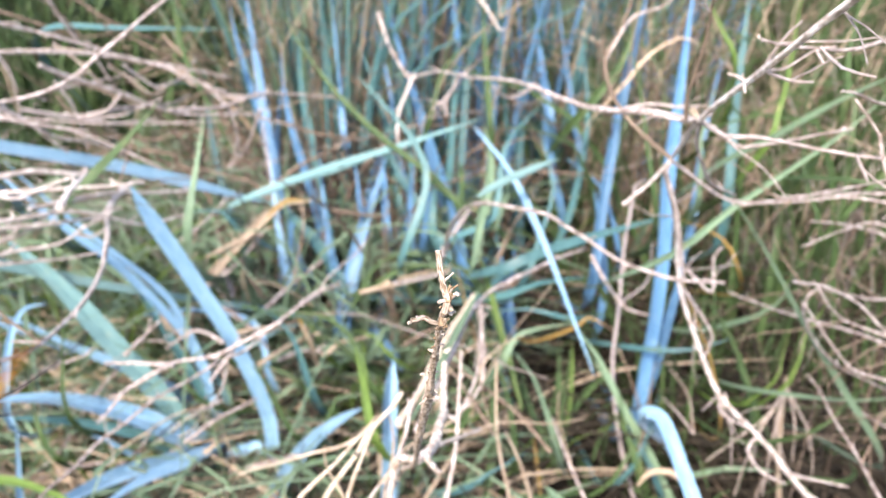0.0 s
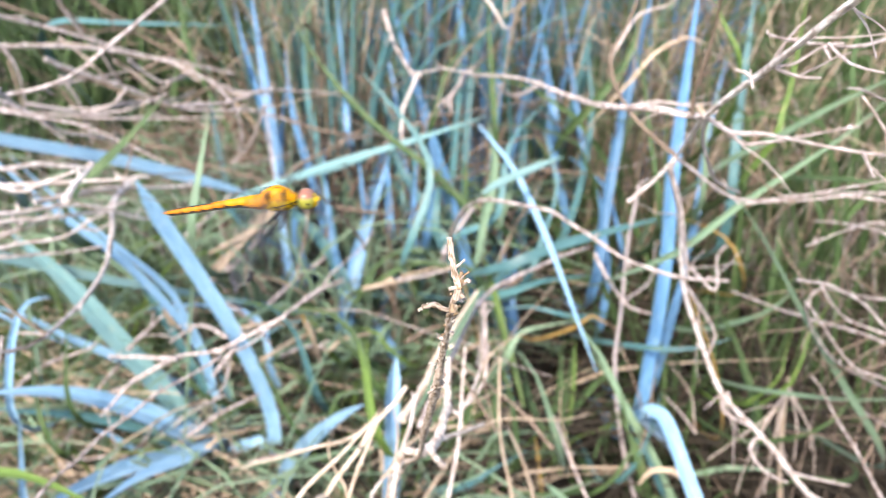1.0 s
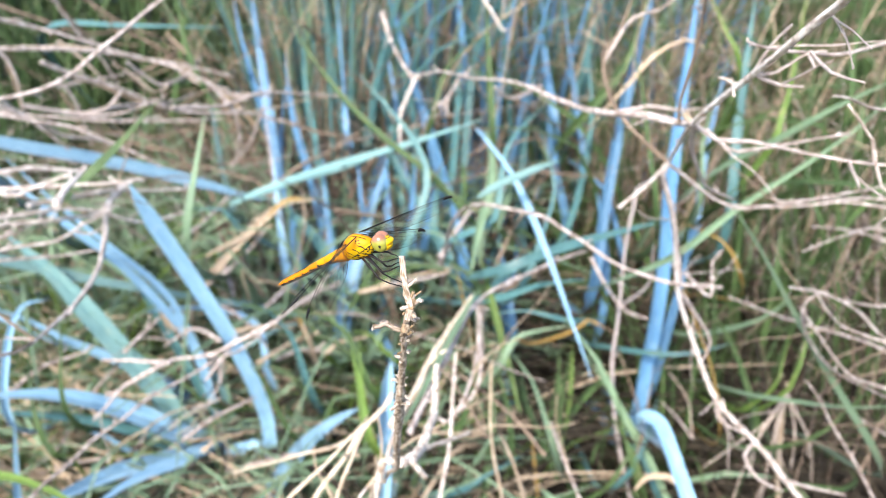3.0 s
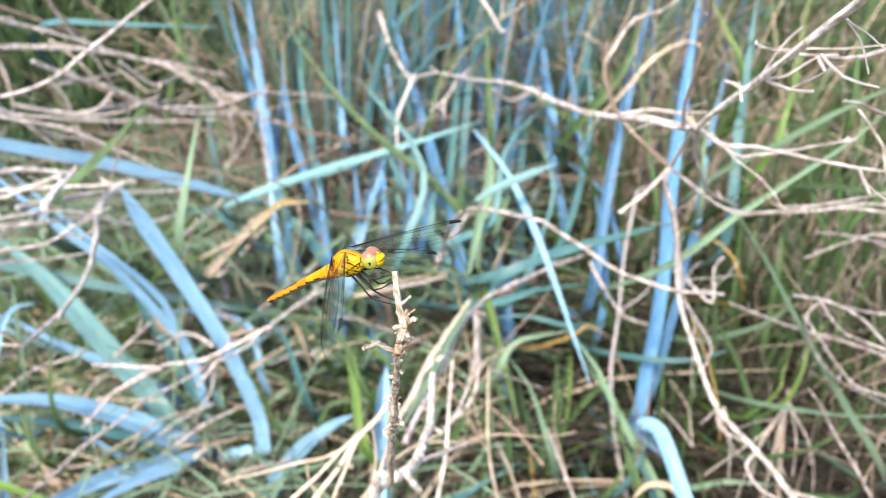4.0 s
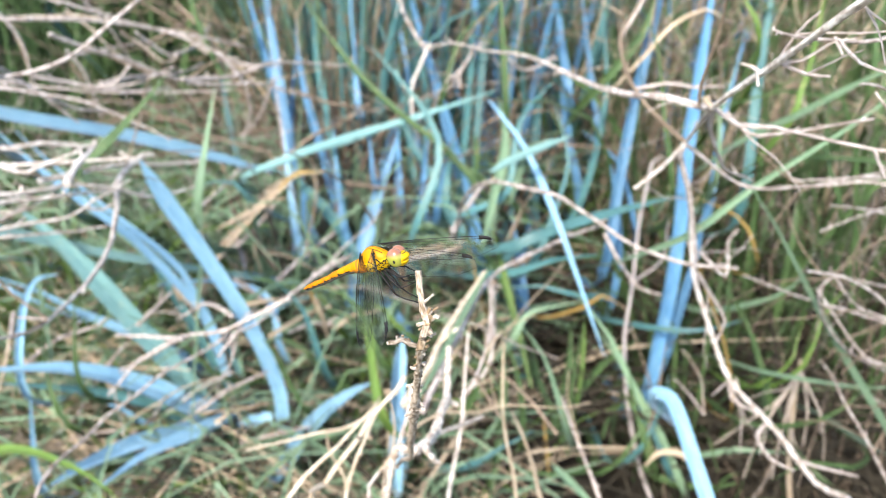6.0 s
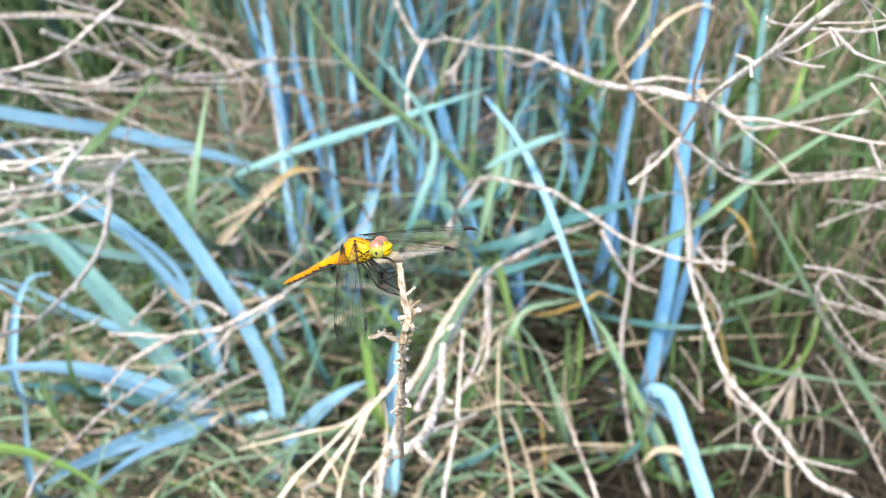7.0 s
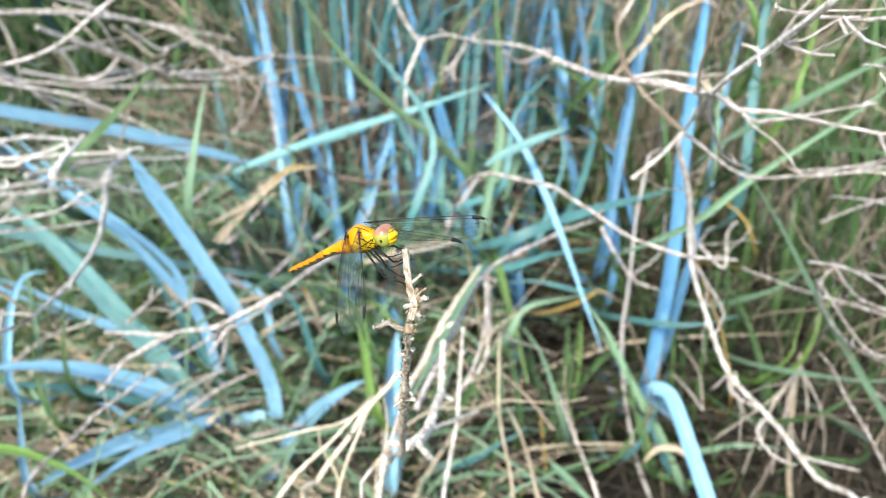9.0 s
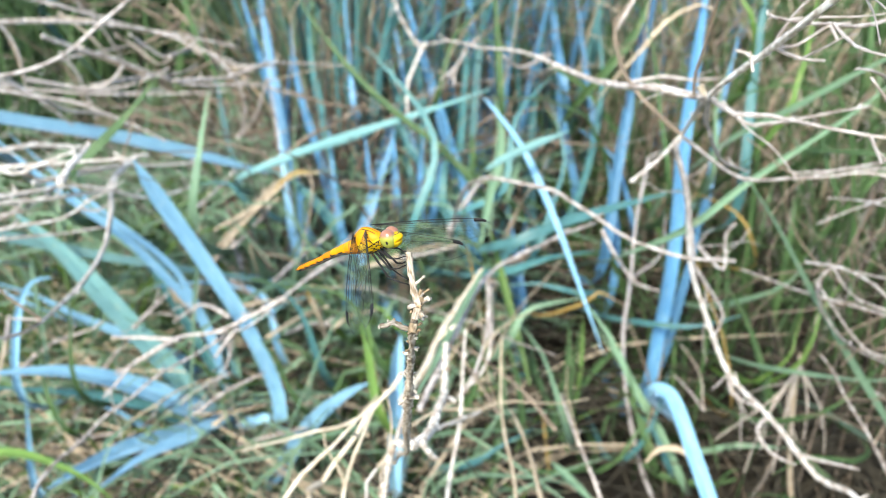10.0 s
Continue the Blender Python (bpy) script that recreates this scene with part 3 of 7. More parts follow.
leaf(clump, BLUE, 0.0062, (-0.537, 1.056, 0.000), (-0.538, 0.935, 0.160), (-0.526, 0.776, 0.272), (-0.487, 0.721, 0.276), (-0.451, 0.731, 0.242), (-0.412, 0.741, 0.210))
clump = tussock("blue_grass", (-0.050, 0.871, 0.000), "dense upright tussock of glaucous blue grass leaves")
leaf(clump, AZURE, 0.0165, (-0.174, 1.203, 0.000), (-0.175, 1.091, 0.097), (-0.182, 0.948, 0.161), (-0.196, 0.920, 0.215), (-0.224, 0.994, 0.304), (-0.247, 1.071, 0.399), (-0.283, 1.182, 0.539))
leaf(clump, AZURE, 0.0110, (-0.130, 1.243, 0.000), (-0.130, 1.125, 0.109), (-0.137, 0.973, 0.182), (-0.153, 0.942, 0.237), (-0.179, 1.000, 0.302), (-0.214, 1.071, 0.383), (-0.232, 1.150, 0.475))
leaf(clump, TEAL, 0.0111, (-0.127, 1.185, 0.000), (-0.127, 1.076, 0.090), (-0.132, 0.938, 0.150), (-0.141, 0.913, 0.202), (-0.153, 0.964, 0.260), (-0.180, 1.043, 0.352), (-0.198, 1.097, 0.416), (-0.206, 1.157, 0.489))
leaf(clump, AZURE, 0.0099, (-0.119, 1.435, 0.000), (-0.120, 1.277, 0.178), (-0.125, 1.073, 0.298), (-0.132, 1.023, 0.367), (-0.143, 1.088, 0.434), (-0.160, 1.180, 0.532))
leaf(clump, AZURE, 0.0154, (0.048, 1.169, 0.000), (0.049, 1.064, 0.084), (0.048, 0.932, 0.139), (0.036, 0.907, 0.190), (0.019, 0.950, 0.243), (-0.002, 0.999, 0.304), (-0.025, 1.052, 0.370), (-0.058, 1.119, 0.454), (-0.089, 1.185, 0.539))
leaf(clump, AZURE, 0.0147, (-0.145, 1.056, 0.000), (-0.147, 0.973, 0.044), (-0.148, 0.870, 0.071), (-0.144, 0.860, 0.113), (-0.134, 0.922, 0.180), (-0.117, 0.969, 0.232), (-0.103, 1.013, 0.281), (-0.087, 1.060, 0.334), (-0.061, 1.109, 0.388))
leaf(clump, TEAL, 0.0123, (-0.045, 1.169, 0.000), (-0.045, 1.063, 0.084), (-0.046, 0.930, 0.139), (-0.049, 0.908, 0.189), (-0.053, 0.961, 0.245), (-0.043, 1.011, 0.299), (-0.044, 1.067, 0.360), (-0.061, 1.131, 0.431))
leaf(clump, TEAL, 0.0145, (0.054, 1.144, 0.000), (0.056, 1.045, 0.073), (0.055, 0.920, 0.121), (0.044, 0.901, 0.168), (0.027, 0.953, 0.224), (0.005, 1.008, 0.283), (-0.019, 1.058, 0.339), (-0.030, 1.120, 0.410))
leaf(clump, TEAL, 0.0100, (-0.006, 1.261, 0.000), (-0.005, 1.137, 0.117), (-0.003, 0.979, 0.195), (0.002, 0.946, 0.253), (0.011, 1.029, 0.349), (0.016, 1.088, 0.419), (0.020, 1.187, 0.539))
leaf(clump, TEAL, 0.0100, (0.014, 1.302, 0.000), (0.015, 1.172, 0.129), (0.017, 1.004, 0.216), (0.021, 0.967, 0.277), (0.029, 1.061, 0.387), (0.037, 1.115, 0.451), (0.049, 1.188, 0.539))
leaf(clump, AZURE, 0.0111, (0.145, 1.461, 0.000), (0.148, 1.300, 0.183), (0.151, 1.093, 0.307), (0.147, 1.041, 0.378), (0.137, 1.099, 0.440), (0.130, 1.189, 0.539))
leaf(clump, AZURE, 0.0093, (0.178, 1.401, 0.000), (0.182, 1.250, 0.164), (0.186, 1.057, 0.274), (0.184, 1.011, 0.341), (0.174, 1.085, 0.420), (0.162, 1.186, 0.532))
leaf(clump, AZURE, 0.0123, (-0.128, 1.169, 0.000), (-0.129, 1.063, 0.084), (-0.134, 0.930, 0.139), (-0.143, 0.909, 0.188), (-0.154, 0.959, 0.237), (-0.175, 1.023, 0.301), (-0.193, 1.106, 0.388))
leaf(clump, DRY, 0.0080, (-0.170, 1.211, 0.000), (-0.171, 1.089, 0.117), (-0.178, 0.932, 0.194), (-0.195, 0.896, 0.253), (-0.212, 0.931, 0.299), (-0.226, 0.972, 0.353), (-0.240, 1.016, 0.411))
leaf(clump, BLUE, 0.0133, (-0.052, 0.806, 0.000), (-0.052, 0.707, 0.075), (-0.052, 0.581, 0.123), (-0.051, 0.556, 0.176), (-0.050, 0.579, 0.210), (-0.050, 0.605, 0.249), (-0.047, 0.627, 0.282), tip=0.06)
leaf(clump, AZURE, 0.0196, (-0.128, 1.093, 0.000), (-0.129, 0.989, 0.081), (-0.130, 0.858, 0.135), (-0.124, 0.835, 0.186), (-0.121, 0.851, 0.205), (-0.112, 0.883, 0.246), (-0.098, 0.921, 0.293), (-0.084, 0.947, 0.326), (-0.075, 0.971, 0.356))
leaf(clump, AZURE, 0.0114, (-0.119, 1.193, 0.000), (-0.119, 1.069, 0.117), (-0.124, 0.911, 0.196), (-0.136, 0.878, 0.253), (-0.147, 0.913, 0.292), (-0.154, 0.944, 0.327), (-0.159, 0.975, 0.363))
leaf(clump, BLUE, 0.0109, (-0.172, 1.173, 0.000), (-0.173, 1.052, 0.112), (-0.180, 0.899, 0.186), (-0.193, 0.867, 0.242), (-0.205, 0.902, 0.281), (-0.215, 0.938, 0.322), (-0.224, 0.975, 0.363))
leaf(clump, TEAL, 0.0159, (-0.099, 1.148, 0.000), (-0.098, 1.035, 0.100), (-0.104, 0.891, 0.167), (-0.124, 0.861, 0.220), (-0.137, 0.883, 0.246), (-0.153, 0.898, 0.263), (-0.184, 0.922, 0.288), (-0.215, 0.939, 0.305), (-0.243, 0.949, 0.311))
leaf(clump, AZURE, 0.0196, (-0.164, 1.203, 0.000), (-0.165, 1.076, 0.122), (-0.171, 0.914, 0.205), (-0.184, 0.885, 0.257), (-0.193, 0.918, 0.282), (-0.198, 0.944, 0.303))
leaf(clump, TEAL, 0.0166, (0.042, 1.156, 0.000), (0.045, 1.040, 0.105), (0.041, 0.893, 0.176), (0.020, 0.861, 0.229), (-0.005, 0.897, 0.272), (-0.031, 0.929, 0.309), (-0.058, 0.956, 0.342), (-0.071, 0.976, 0.367))
leaf(clump, AZURE, 0.0196, (0.035, 1.177, 0.000), (0.037, 1.055, 0.114), (0.036, 0.900, 0.189), (0.027, 0.869, 0.245), (0.020, 0.895, 0.272), (0.010, 0.927, 0.306), (-0.003, 0.968, 0.350))
leaf(clump, AZURE, 0.0151, (-0.042, 1.237, 0.000), (-0.042, 1.103, 0.135), (-0.042, 0.931, 0.225), (-0.042, 0.896, 0.284), (-0.042, 0.925, 0.311), (-0.039, 0.968, 0.350))
leaf(clump, AZURE, 0.0099, (-0.066, 1.256, 0.000), (-0.066, 1.117, 0.141), (-0.067, 0.941, 0.236), (-0.071, 0.904, 0.296), (-0.074, 0.940, 0.329), (-0.078, 0.971, 0.356))
leaf(clump, AZURE, 0.0099, (-0.091, 1.278, 0.000), (-0.092, 1.133, 0.152), (-0.095, 0.949, 0.255), (-0.103, 0.912, 0.313), (-0.108, 0.940, 0.333), (-0.114, 0.971, 0.356))
leaf(clump, AZURE, 0.0166, (-0.035, 1.228, 0.000), (-0.035, 1.095, 0.132), (-0.033, 0.926, 0.220), (-0.025, 0.892, 0.278), (-0.019, 0.924, 0.307), (-0.012, 0.964, 0.343))
leaf(clump, TEAL, 0.0181, (-0.020, 1.248, 0.000), (-0.020, 1.112, 0.137), (-0.018, 0.938, 0.230), (-0.014, 0.902, 0.289), (-0.011, 0.934, 0.319), (-0.005, 0.968, 0.350))
leaf(clump, AZURE, 0.0166, (0.081, 1.103, 0.000), (0.083, 0.996, 0.085), (0.085, 0.861, 0.142), (0.082, 0.842, 0.189), (0.078, 0.880, 0.222), (0.071, 0.921, 0.259))
leaf(clump, TEAL, 0.0136, (0.059, 0.852, 0.234), (0.082, 0.876, 0.247), (0.113, 0.898, 0.254), (0.153, 0.919, 0.255))
leaf(clump, TEAL, 0.0105, (0.002, 0.844, 0.218), (-0.027, 0.859, 0.213), (-0.057, 0.872, 0.207), (-0.100, 0.889, 0.195))
leaf(clump, AZURE, 0.0151, (-0.048, 0.804, 0.138), (-0.063, 0.825, 0.149), (-0.083, 0.850, 0.163), (-0.107, 0.882, 0.182))
leaf(clump, TEAL, 0.0106, (-0.111, 1.070, 0.000), (-0.114, 0.969, 0.082), (-0.109, 0.843, 0.138), (-0.084, 0.833, 0.161), (-0.072, 0.855, 0.164), (-0.058, 0.874, 0.165))
leaf(clump, AZURE, 0.0166, (-0.125, 1.092, 0.000), (-0.126, 0.987, 0.081), (-0.129, 0.857, 0.136), (-0.131, 0.848, 0.169), (-0.132, 0.882, 0.182))
leaf(clump, BLUE, 0.0096, (-0.299, 0.845, 0.217), (-0.279, 0.849, 0.213), (-0.229, 0.859, 0.198), (-0.177, 0.868, 0.180), (-0.134, 0.876, 0.168))
leaf(clump, TEAL, 0.0129, (0.086, 1.013, 0.000), (0.089, 0.950, 0.020), (0.092, 0.872, 0.032), (0.087, 0.862, 0.060), (0.074, 0.912, 0.117), (0.069, 0.973, 0.188), (0.075, 1.025, 0.250), (0.086, 1.095, 0.335))
leaf(clump, TEAL, 0.0091, (-0.097, 1.220, 0.000), (-0.097, 1.113, 0.095), (-0.109, 0.977, 0.159), (-0.144, 0.952, 0.198), (-0.201, 1.011, 0.237), (-0.254, 1.052, 0.263))
leaf(clump, TEAL, 0.0107, (-0.088, 1.159, 0.000), (-0.089, 1.061, 0.072), (-0.085, 0.938, 0.119), (-0.070, 0.920, 0.164), (-0.041, 0.988, 0.232), (-0.011, 1.042, 0.286), (0.029, 1.098, 0.342))
leaf(clump, AZURE, 0.0096, (-0.089, 1.143, 0.000), (-0.091, 1.048, 0.063), (-0.091, 0.930, 0.105), (-0.085, 0.917, 0.148), (-0.073, 0.990, 0.214), (-0.028, 1.063, 0.277))
leaf(clump, TEAL, 0.0118, (0.101, 1.217, 0.000), (0.103, 1.108, 0.091), (0.105, 0.969, 0.152), (0.105, 0.942, 0.206), (0.102, 1.010, 0.292), (0.115, 1.101, 0.408), (0.149, 1.196, 0.530))
leaf(clump, AZURE, 0.0096, (-0.179, 1.308, 0.000), (-0.181, 1.181, 0.126), (-0.190, 1.017, 0.210), (-0.208, 0.979, 0.270), (-0.255, 1.071, 0.383), (-0.294, 1.145, 0.475), (-0.310, 1.188, 0.530))
leaf(clump, TEAL, 0.0085, (-0.234, 1.262, 0.000), (-0.237, 1.144, 0.109), (-0.248, 0.993, 0.181), (-0.270, 0.963, 0.234), (-0.311, 1.038, 0.311), (-0.342, 1.121, 0.400))
leaf(clump, AZURE, 0.0118, (-0.198, 1.194, 0.000), (-0.200, 1.088, 0.085), (-0.206, 0.954, 0.141), (-0.213, 0.932, 0.191), (-0.221, 0.986, 0.249), (-0.233, 1.052, 0.323), (-0.232, 1.126, 0.407))
leaf(clump, AZURE, 0.0086, (0.066, 1.186, 0.000), (0.067, 1.085, 0.076), (0.074, 0.957, 0.127), (0.087, 0.941, 0.171), (0.109, 1.018, 0.236), (0.135, 1.066, 0.277))
leaf(clump, AZURE, 0.0118, (-0.168, 1.235, 0.000), (-0.169, 1.127, 0.090), (-0.178, 0.990, 0.150), (-0.197, 0.968, 0.197), (-0.239, 1.059, 0.277))
leaf(clump, TEAL, 0.0096, (0.001, 1.140, 0.000), (0.002, 1.047, 0.064), (-0.001, 0.930, 0.105), (-0.016, 0.911, 0.152), (-0.057, 0.999, 0.262), (-0.084, 1.089, 0.378), (-0.127, 1.162, 0.472))
leaf(clump, AZURE, 0.0129, (0.092, 1.152, 0.000), (0.095, 1.060, 0.060), (0.096, 0.945, 0.100), (0.084, 0.933, 0.140), (0.062, 0.997, 0.193), (0.034, 1.038, 0.226))
leaf(clump, AZURE, 0.0107, (0.160, 1.315, 0.000), (0.164, 1.186, 0.126), (0.167, 1.021, 0.210), (0.162, 0.987, 0.268), (0.146, 1.062, 0.346), (0.146, 1.152, 0.443))
leaf(clump, AZURE, 0.0096, (-0.002, 1.275, 0.000), (-0.001, 1.156, 0.111), (-0.007, 1.004, 0.185), (-0.025, 0.970, 0.241), (-0.058, 1.030, 0.316), (-0.076, 1.108, 0.413), (-0.103, 1.177, 0.501))
clump = tussock("blue_grass", (0.194, 0.767, 0.000), "blue grass tussock with upright leaves and one drooping")
leaf(clump, AZURE, 0.0175, (0.195, 0.932, 0.000), (0.194, 0.837, 0.071), (0.198, 0.715, 0.116), (0.208, 0.687, 0.170), (0.218, 0.710, 0.216), (0.229, 0.736, 0.264), (0.238, 0.769, 0.329), (0.242, 0.800, 0.389), (0.252, 0.836, 0.459), (0.262, 0.869, 0.524), (0.273, 0.903, 0.589), face=(0.35, -0.9, 0.15))
leaf(clump, AZURE, 0.0107, (0.204, 0.970, 0.000), (0.203, 0.870, 0.078), (0.209, 0.743, 0.130), (0.226, 0.716, 0.181), (0.251, 0.758, 0.243), (0.267, 0.786, 0.285), (0.277, 0.817, 0.334))
leaf(clump, AZURE, 0.0126, (0.168, 1.141, 0.000), (0.168, 1.019, 0.116), (0.169, 0.862, 0.193), (0.177, 0.824, 0.255), (0.189, 0.868, 0.323), (0.204, 0.913, 0.392), (0.224, 0.963, 0.468), (0.253, 1.022, 0.558))
leaf(clump, BLUE, 0.0136, (0.287, 0.734, 0.000), (0.287, 0.674, 0.041), (0.263, 0.663, 0.103), (0.234, 0.649, 0.161), (0.199, 0.628, 0.207), (0.195, 0.620, 0.222), (0.199, 0.613, 0.231), (0.207, 0.603, 0.232), (0.213, 0.586, 0.223), (0.220, 0.559, 0.205), (0.229, 0.523, 0.183), (0.238, 0.480, 0.158), (0.245, 0.440, 0.135), tip=0.12, face=(-0.1, -0.6, 0.8))
leaf(clump, AZURE, 0.0094, (0.185, 1.103, 0.000), (0.184, 0.994, 0.091), (0.186, 0.855, 0.152), (0.191, 0.828, 0.206), (0.198, 0.871, 0.261), (0.189, 0.928, 0.335))
leaf(clump, TEAL, 0.0105, (0.017, 1.103, 0.000), (0.012, 0.961, 0.171), (0.021, 0.776, 0.288), (0.068, 0.719, 0.334), (0.112, 0.738, 0.344), (0.174, 0.761, 0.352), (0.244, 0.785, 0.360), tip=0.15)
leaf(clump, TEAL, 0.0111, (0.319, 1.219, 0.000), (0.321, 1.082, 0.148), (0.325, 0.903, 0.247), (0.329, 0.847, 0.320), (0.336, 0.892, 0.442), (0.344, 0.923, 0.525), (0.348, 0.940, 0.571))
leaf(clump, AZURE, 0.0084, (0.235, 1.228, 0.000), (0.237, 1.104, 0.125), (0.233, 0.942, 0.207), (0.218, 0.897, 0.272), (0.197, 0.928, 0.335), (0.154, 0.944, 0.366))
leaf(clump, AZURE, 0.0099, (0.297, 1.248, 0.000), (0.298, 1.121, 0.125), (0.304, 0.958, 0.208), (0.315, 0.918, 0.270), (0.333, 0.977, 0.355), (0.368, 1.056, 0.467))
leaf(clump, TEAL, 0.0086, (0.130, 1.242, 0.000), (0.128, 1.115, 0.127), (0.132, 0.951, 0.211), (0.149, 0.911, 0.272), (0.172, 0.950, 0.326), (0.188, 1.005, 0.405), (0.182, 1.066, 0.494))
clump = tussock("grass_tuft", (-0.015, 0.769, 0.000), "tuft of slender green and teal grass blades")
leaf(clump, BLUE, 0.0075, (0.034, 0.844, 0.441), (0.071, 0.793, 0.408), (0.100, 0.726, 0.363), (0.122, 0.657, 0.319), (0.138, 0.599, 0.286), tip=0.6, face=(-0.1, -0.6, 0.8))
leaf(clump, AQUA, 0.0085, (0.035, 0.736, 0.404), (0.047, 0.737, 0.412), (0.069, 0.737, 0.424), (0.113, 0.736, 0.444), tip=0.15, face=(-0.1, -0.6, 0.8))
leaf(clump, AQUA, 0.0085, (-0.267, 1.240, 0.000), (-0.273, 1.091, 0.185), (-0.266, 0.896, 0.311), (-0.219, 0.832, 0.362), (-0.125, 0.864, 0.388), (-0.060, 0.884, 0.401), (0.046, 0.917, 0.427), tip=0.12, face=(-0.1, -0.6, 0.8))
leaf(clump, GREEN, 0.0075, (0.066, 1.217, 0.000), (0.069, 1.071, 0.166), (0.061, 0.882, 0.278), (0.027, 0.827, 0.341), (-0.010, 0.853, 0.377), (-0.066, 0.879, 0.412), (-0.117, 0.908, 0.452), (-0.169, 0.947, 0.508), (-0.197, 0.976, 0.551))
leaf(clump, GREEN, 0.0085, (0.055, 1.299, 0.000), (0.056, 1.140, 0.203), (0.057, 0.934, 0.339), (0.055, 0.879, 0.418), (0.050, 0.932, 0.489), (0.046, 0.987, 0.563))
leaf(clump, SAGE, 0.0084, (0.029, 0.975, 0.000), (0.028, 0.856, 0.119), (0.035, 0.702, 0.198), (0.058, 0.653, 0.261), (0.068, 0.660, 0.281), (0.083, 0.663, 0.291), (0.124, 0.663, 0.301))
leaf(clump, SAGE, 0.0085, (0.126, 0.870, 0.000), (0.129, 0.774, 0.073), (0.129, 0.651, 0.121), (0.115, 0.621, 0.175), (0.105, 0.636, 0.206), (0.090, 0.655, 0.243), (0.066, 0.668, 0.270))
leaf(clump, SAGE, 0.0086, (0.244, 0.812, 0.000), (0.251, 0.735, 0.044), (0.253, 0.636, 0.072), (0.234, 0.612, 0.118), (0.210, 0.631, 0.164), (0.180, 0.650, 0.213), (0.157, 0.667, 0.256), (0.124, 0.683, 0.296))
leaf(clump, LIME, 0.0080, (-0.041, 0.866, 0.000), (-0.041, 0.744, 0.116), (-0.045, 0.587, 0.194), (-0.060, 0.551, 0.253), (-0.067, 0.566, 0.273), (-0.072, 0.581, 0.292), (-0.079, 0.599, 0.315))
leaf(clump, LIME, 0.0046, (-0.051, 0.898, 0.000), (-0.051, 0.772, 0.124), (-0.055, 0.610, 0.207), (-0.064, 0.569, 0.270), (-0.070, 0.588, 0.300), (-0.072, 0.602, 0.321))
leaf(clump, SAGE, 0.0055, (-0.024, 0.480, 0.330), (-0.010, 0.518, 0.335), (0.003, 0.556, 0.341), (0.017, 0.595, 0.347), (0.034, 0.635, 0.357), tip=0.2)
leaf(clump, GREEN, 0.0072, (-0.046, 0.964, 0.000), (-0.046, 0.860, 0.091), (-0.053, 0.724, 0.151), (-0.076, 0.689, 0.206), (-0.101, 0.714, 0.256), (-0.137, 0.723, 0.274), (-0.185, 0.723, 0.276))
leaf(clump, GREEN, 0.0062, (-0.115, 1.089, 0.000), (-0.117, 0.957, 0.135), (-0.114, 0.788, 0.225), (-0.091, 0.749, 0.282), (-0.077, 0.769, 0.302), (-0.056, 0.781, 0.312), (-0.025, 0.789, 0.308), (0.007, 0.789, 0.288))
leaf(clump, GREEN, 0.0074, (-0.122, 1.108, 0.000), (-0.127, 0.987, 0.139), (-0.118, 0.827, 0.232), (-0.074, 0.765, 0.286), (-0.042, 0.767, 0.307), (0.001, 0.756, 0.310), (0.037, 0.735, 0.291))
leaf(clump, GREEN, 0.0080, (0.099, 0.966, 0.000), (0.102, 0.868, 0.079), (0.099, 0.742, 0.130), (0.083, 0.708, 0.186), (0.056, 0.739, 0.260), (0.030, 0.760, 0.311), (0.007, 0.776, 0.351))
leaf(clump, GREEN, 0.0074, (0.076, 0.872, 0.000), (0.077, 0.780, 0.067), (0.078, 0.662, 0.111), (0.073, 0.631, 0.166), (0.068, 0.648, 0.210), (0.054, 0.665, 0.253), (0.036, 0.681, 0.296))
leaf(clump, GREEN, 0.0058, (0.100, 0.887, 0.000), (0.102, 0.795, 0.070), (0.107, 0.676, 0.115), (0.116, 0.641, 0.172), (0.123, 0.655, 0.219), (0.128, 0.668, 0.268))
leaf(clump, GREEN, 0.0097, (-0.040, 0.996, 0.000), (-0.038, 0.889, 0.103), (-0.050, 0.751, 0.171), (-0.089, 0.708, 0.221), (-0.114, 0.718, 0.243), (-0.138, 0.721, 0.248))
leaf(clump, GREEN, 0.0071, (-0.142, 0.902, 0.000), (-0.145, 0.807, 0.071), (-0.143, 0.686, 0.117), (-0.125, 0.658, 0.169), (-0.111, 0.675, 0.201), (-0.075, 0.678, 0.206))
leaf(clump, GREEN, 0.0107, (-0.018, 0.890, 0.000), (-0.019, 0.804, 0.064), (-0.013, 0.692, 0.104), (0.009, 0.657, 0.157), (0.032, 0.670, 0.207), (0.037, 0.682, 0.255))
leaf(clump, TEAL, 0.0080, (0.064, 1.116, 0.000), (0.065, 0.975, 0.148), (0.073, 0.795, 0.247), (0.092, 0.753, 0.309), (0.105, 0.779, 0.337), (0.122, 0.819, 0.380), (0.108, 0.863, 0.430))
leaf(clump, TEAL, 0.0080, (-0.030, 1.167, 0.000), (-0.032, 1.020, 0.175), (-0.020, 0.829, 0.294), (0.025, 0.773, 0.346), (0.056, 0.790, 0.358), (0.069, 0.841, 0.418), (0.107, 0.875, 0.453))
leaf(clump, TEAL, 0.0090, (-0.025, 0.826, 0.000), (-0.028, 0.742, 0.066), (-0.018, 0.633, 0.110), (0.026, 0.603, 0.145), (0.043, 0.609, 0.155), (0.082, 0.620, 0.175))
leaf(clump, GREEN, 0.0079, (0.150, 0.815, 0.000), (0.157, 0.739, 0.068), (0.150, 0.638, 0.114), (0.100, 0.600, 0.135), (0.066, 0.602, 0.140))
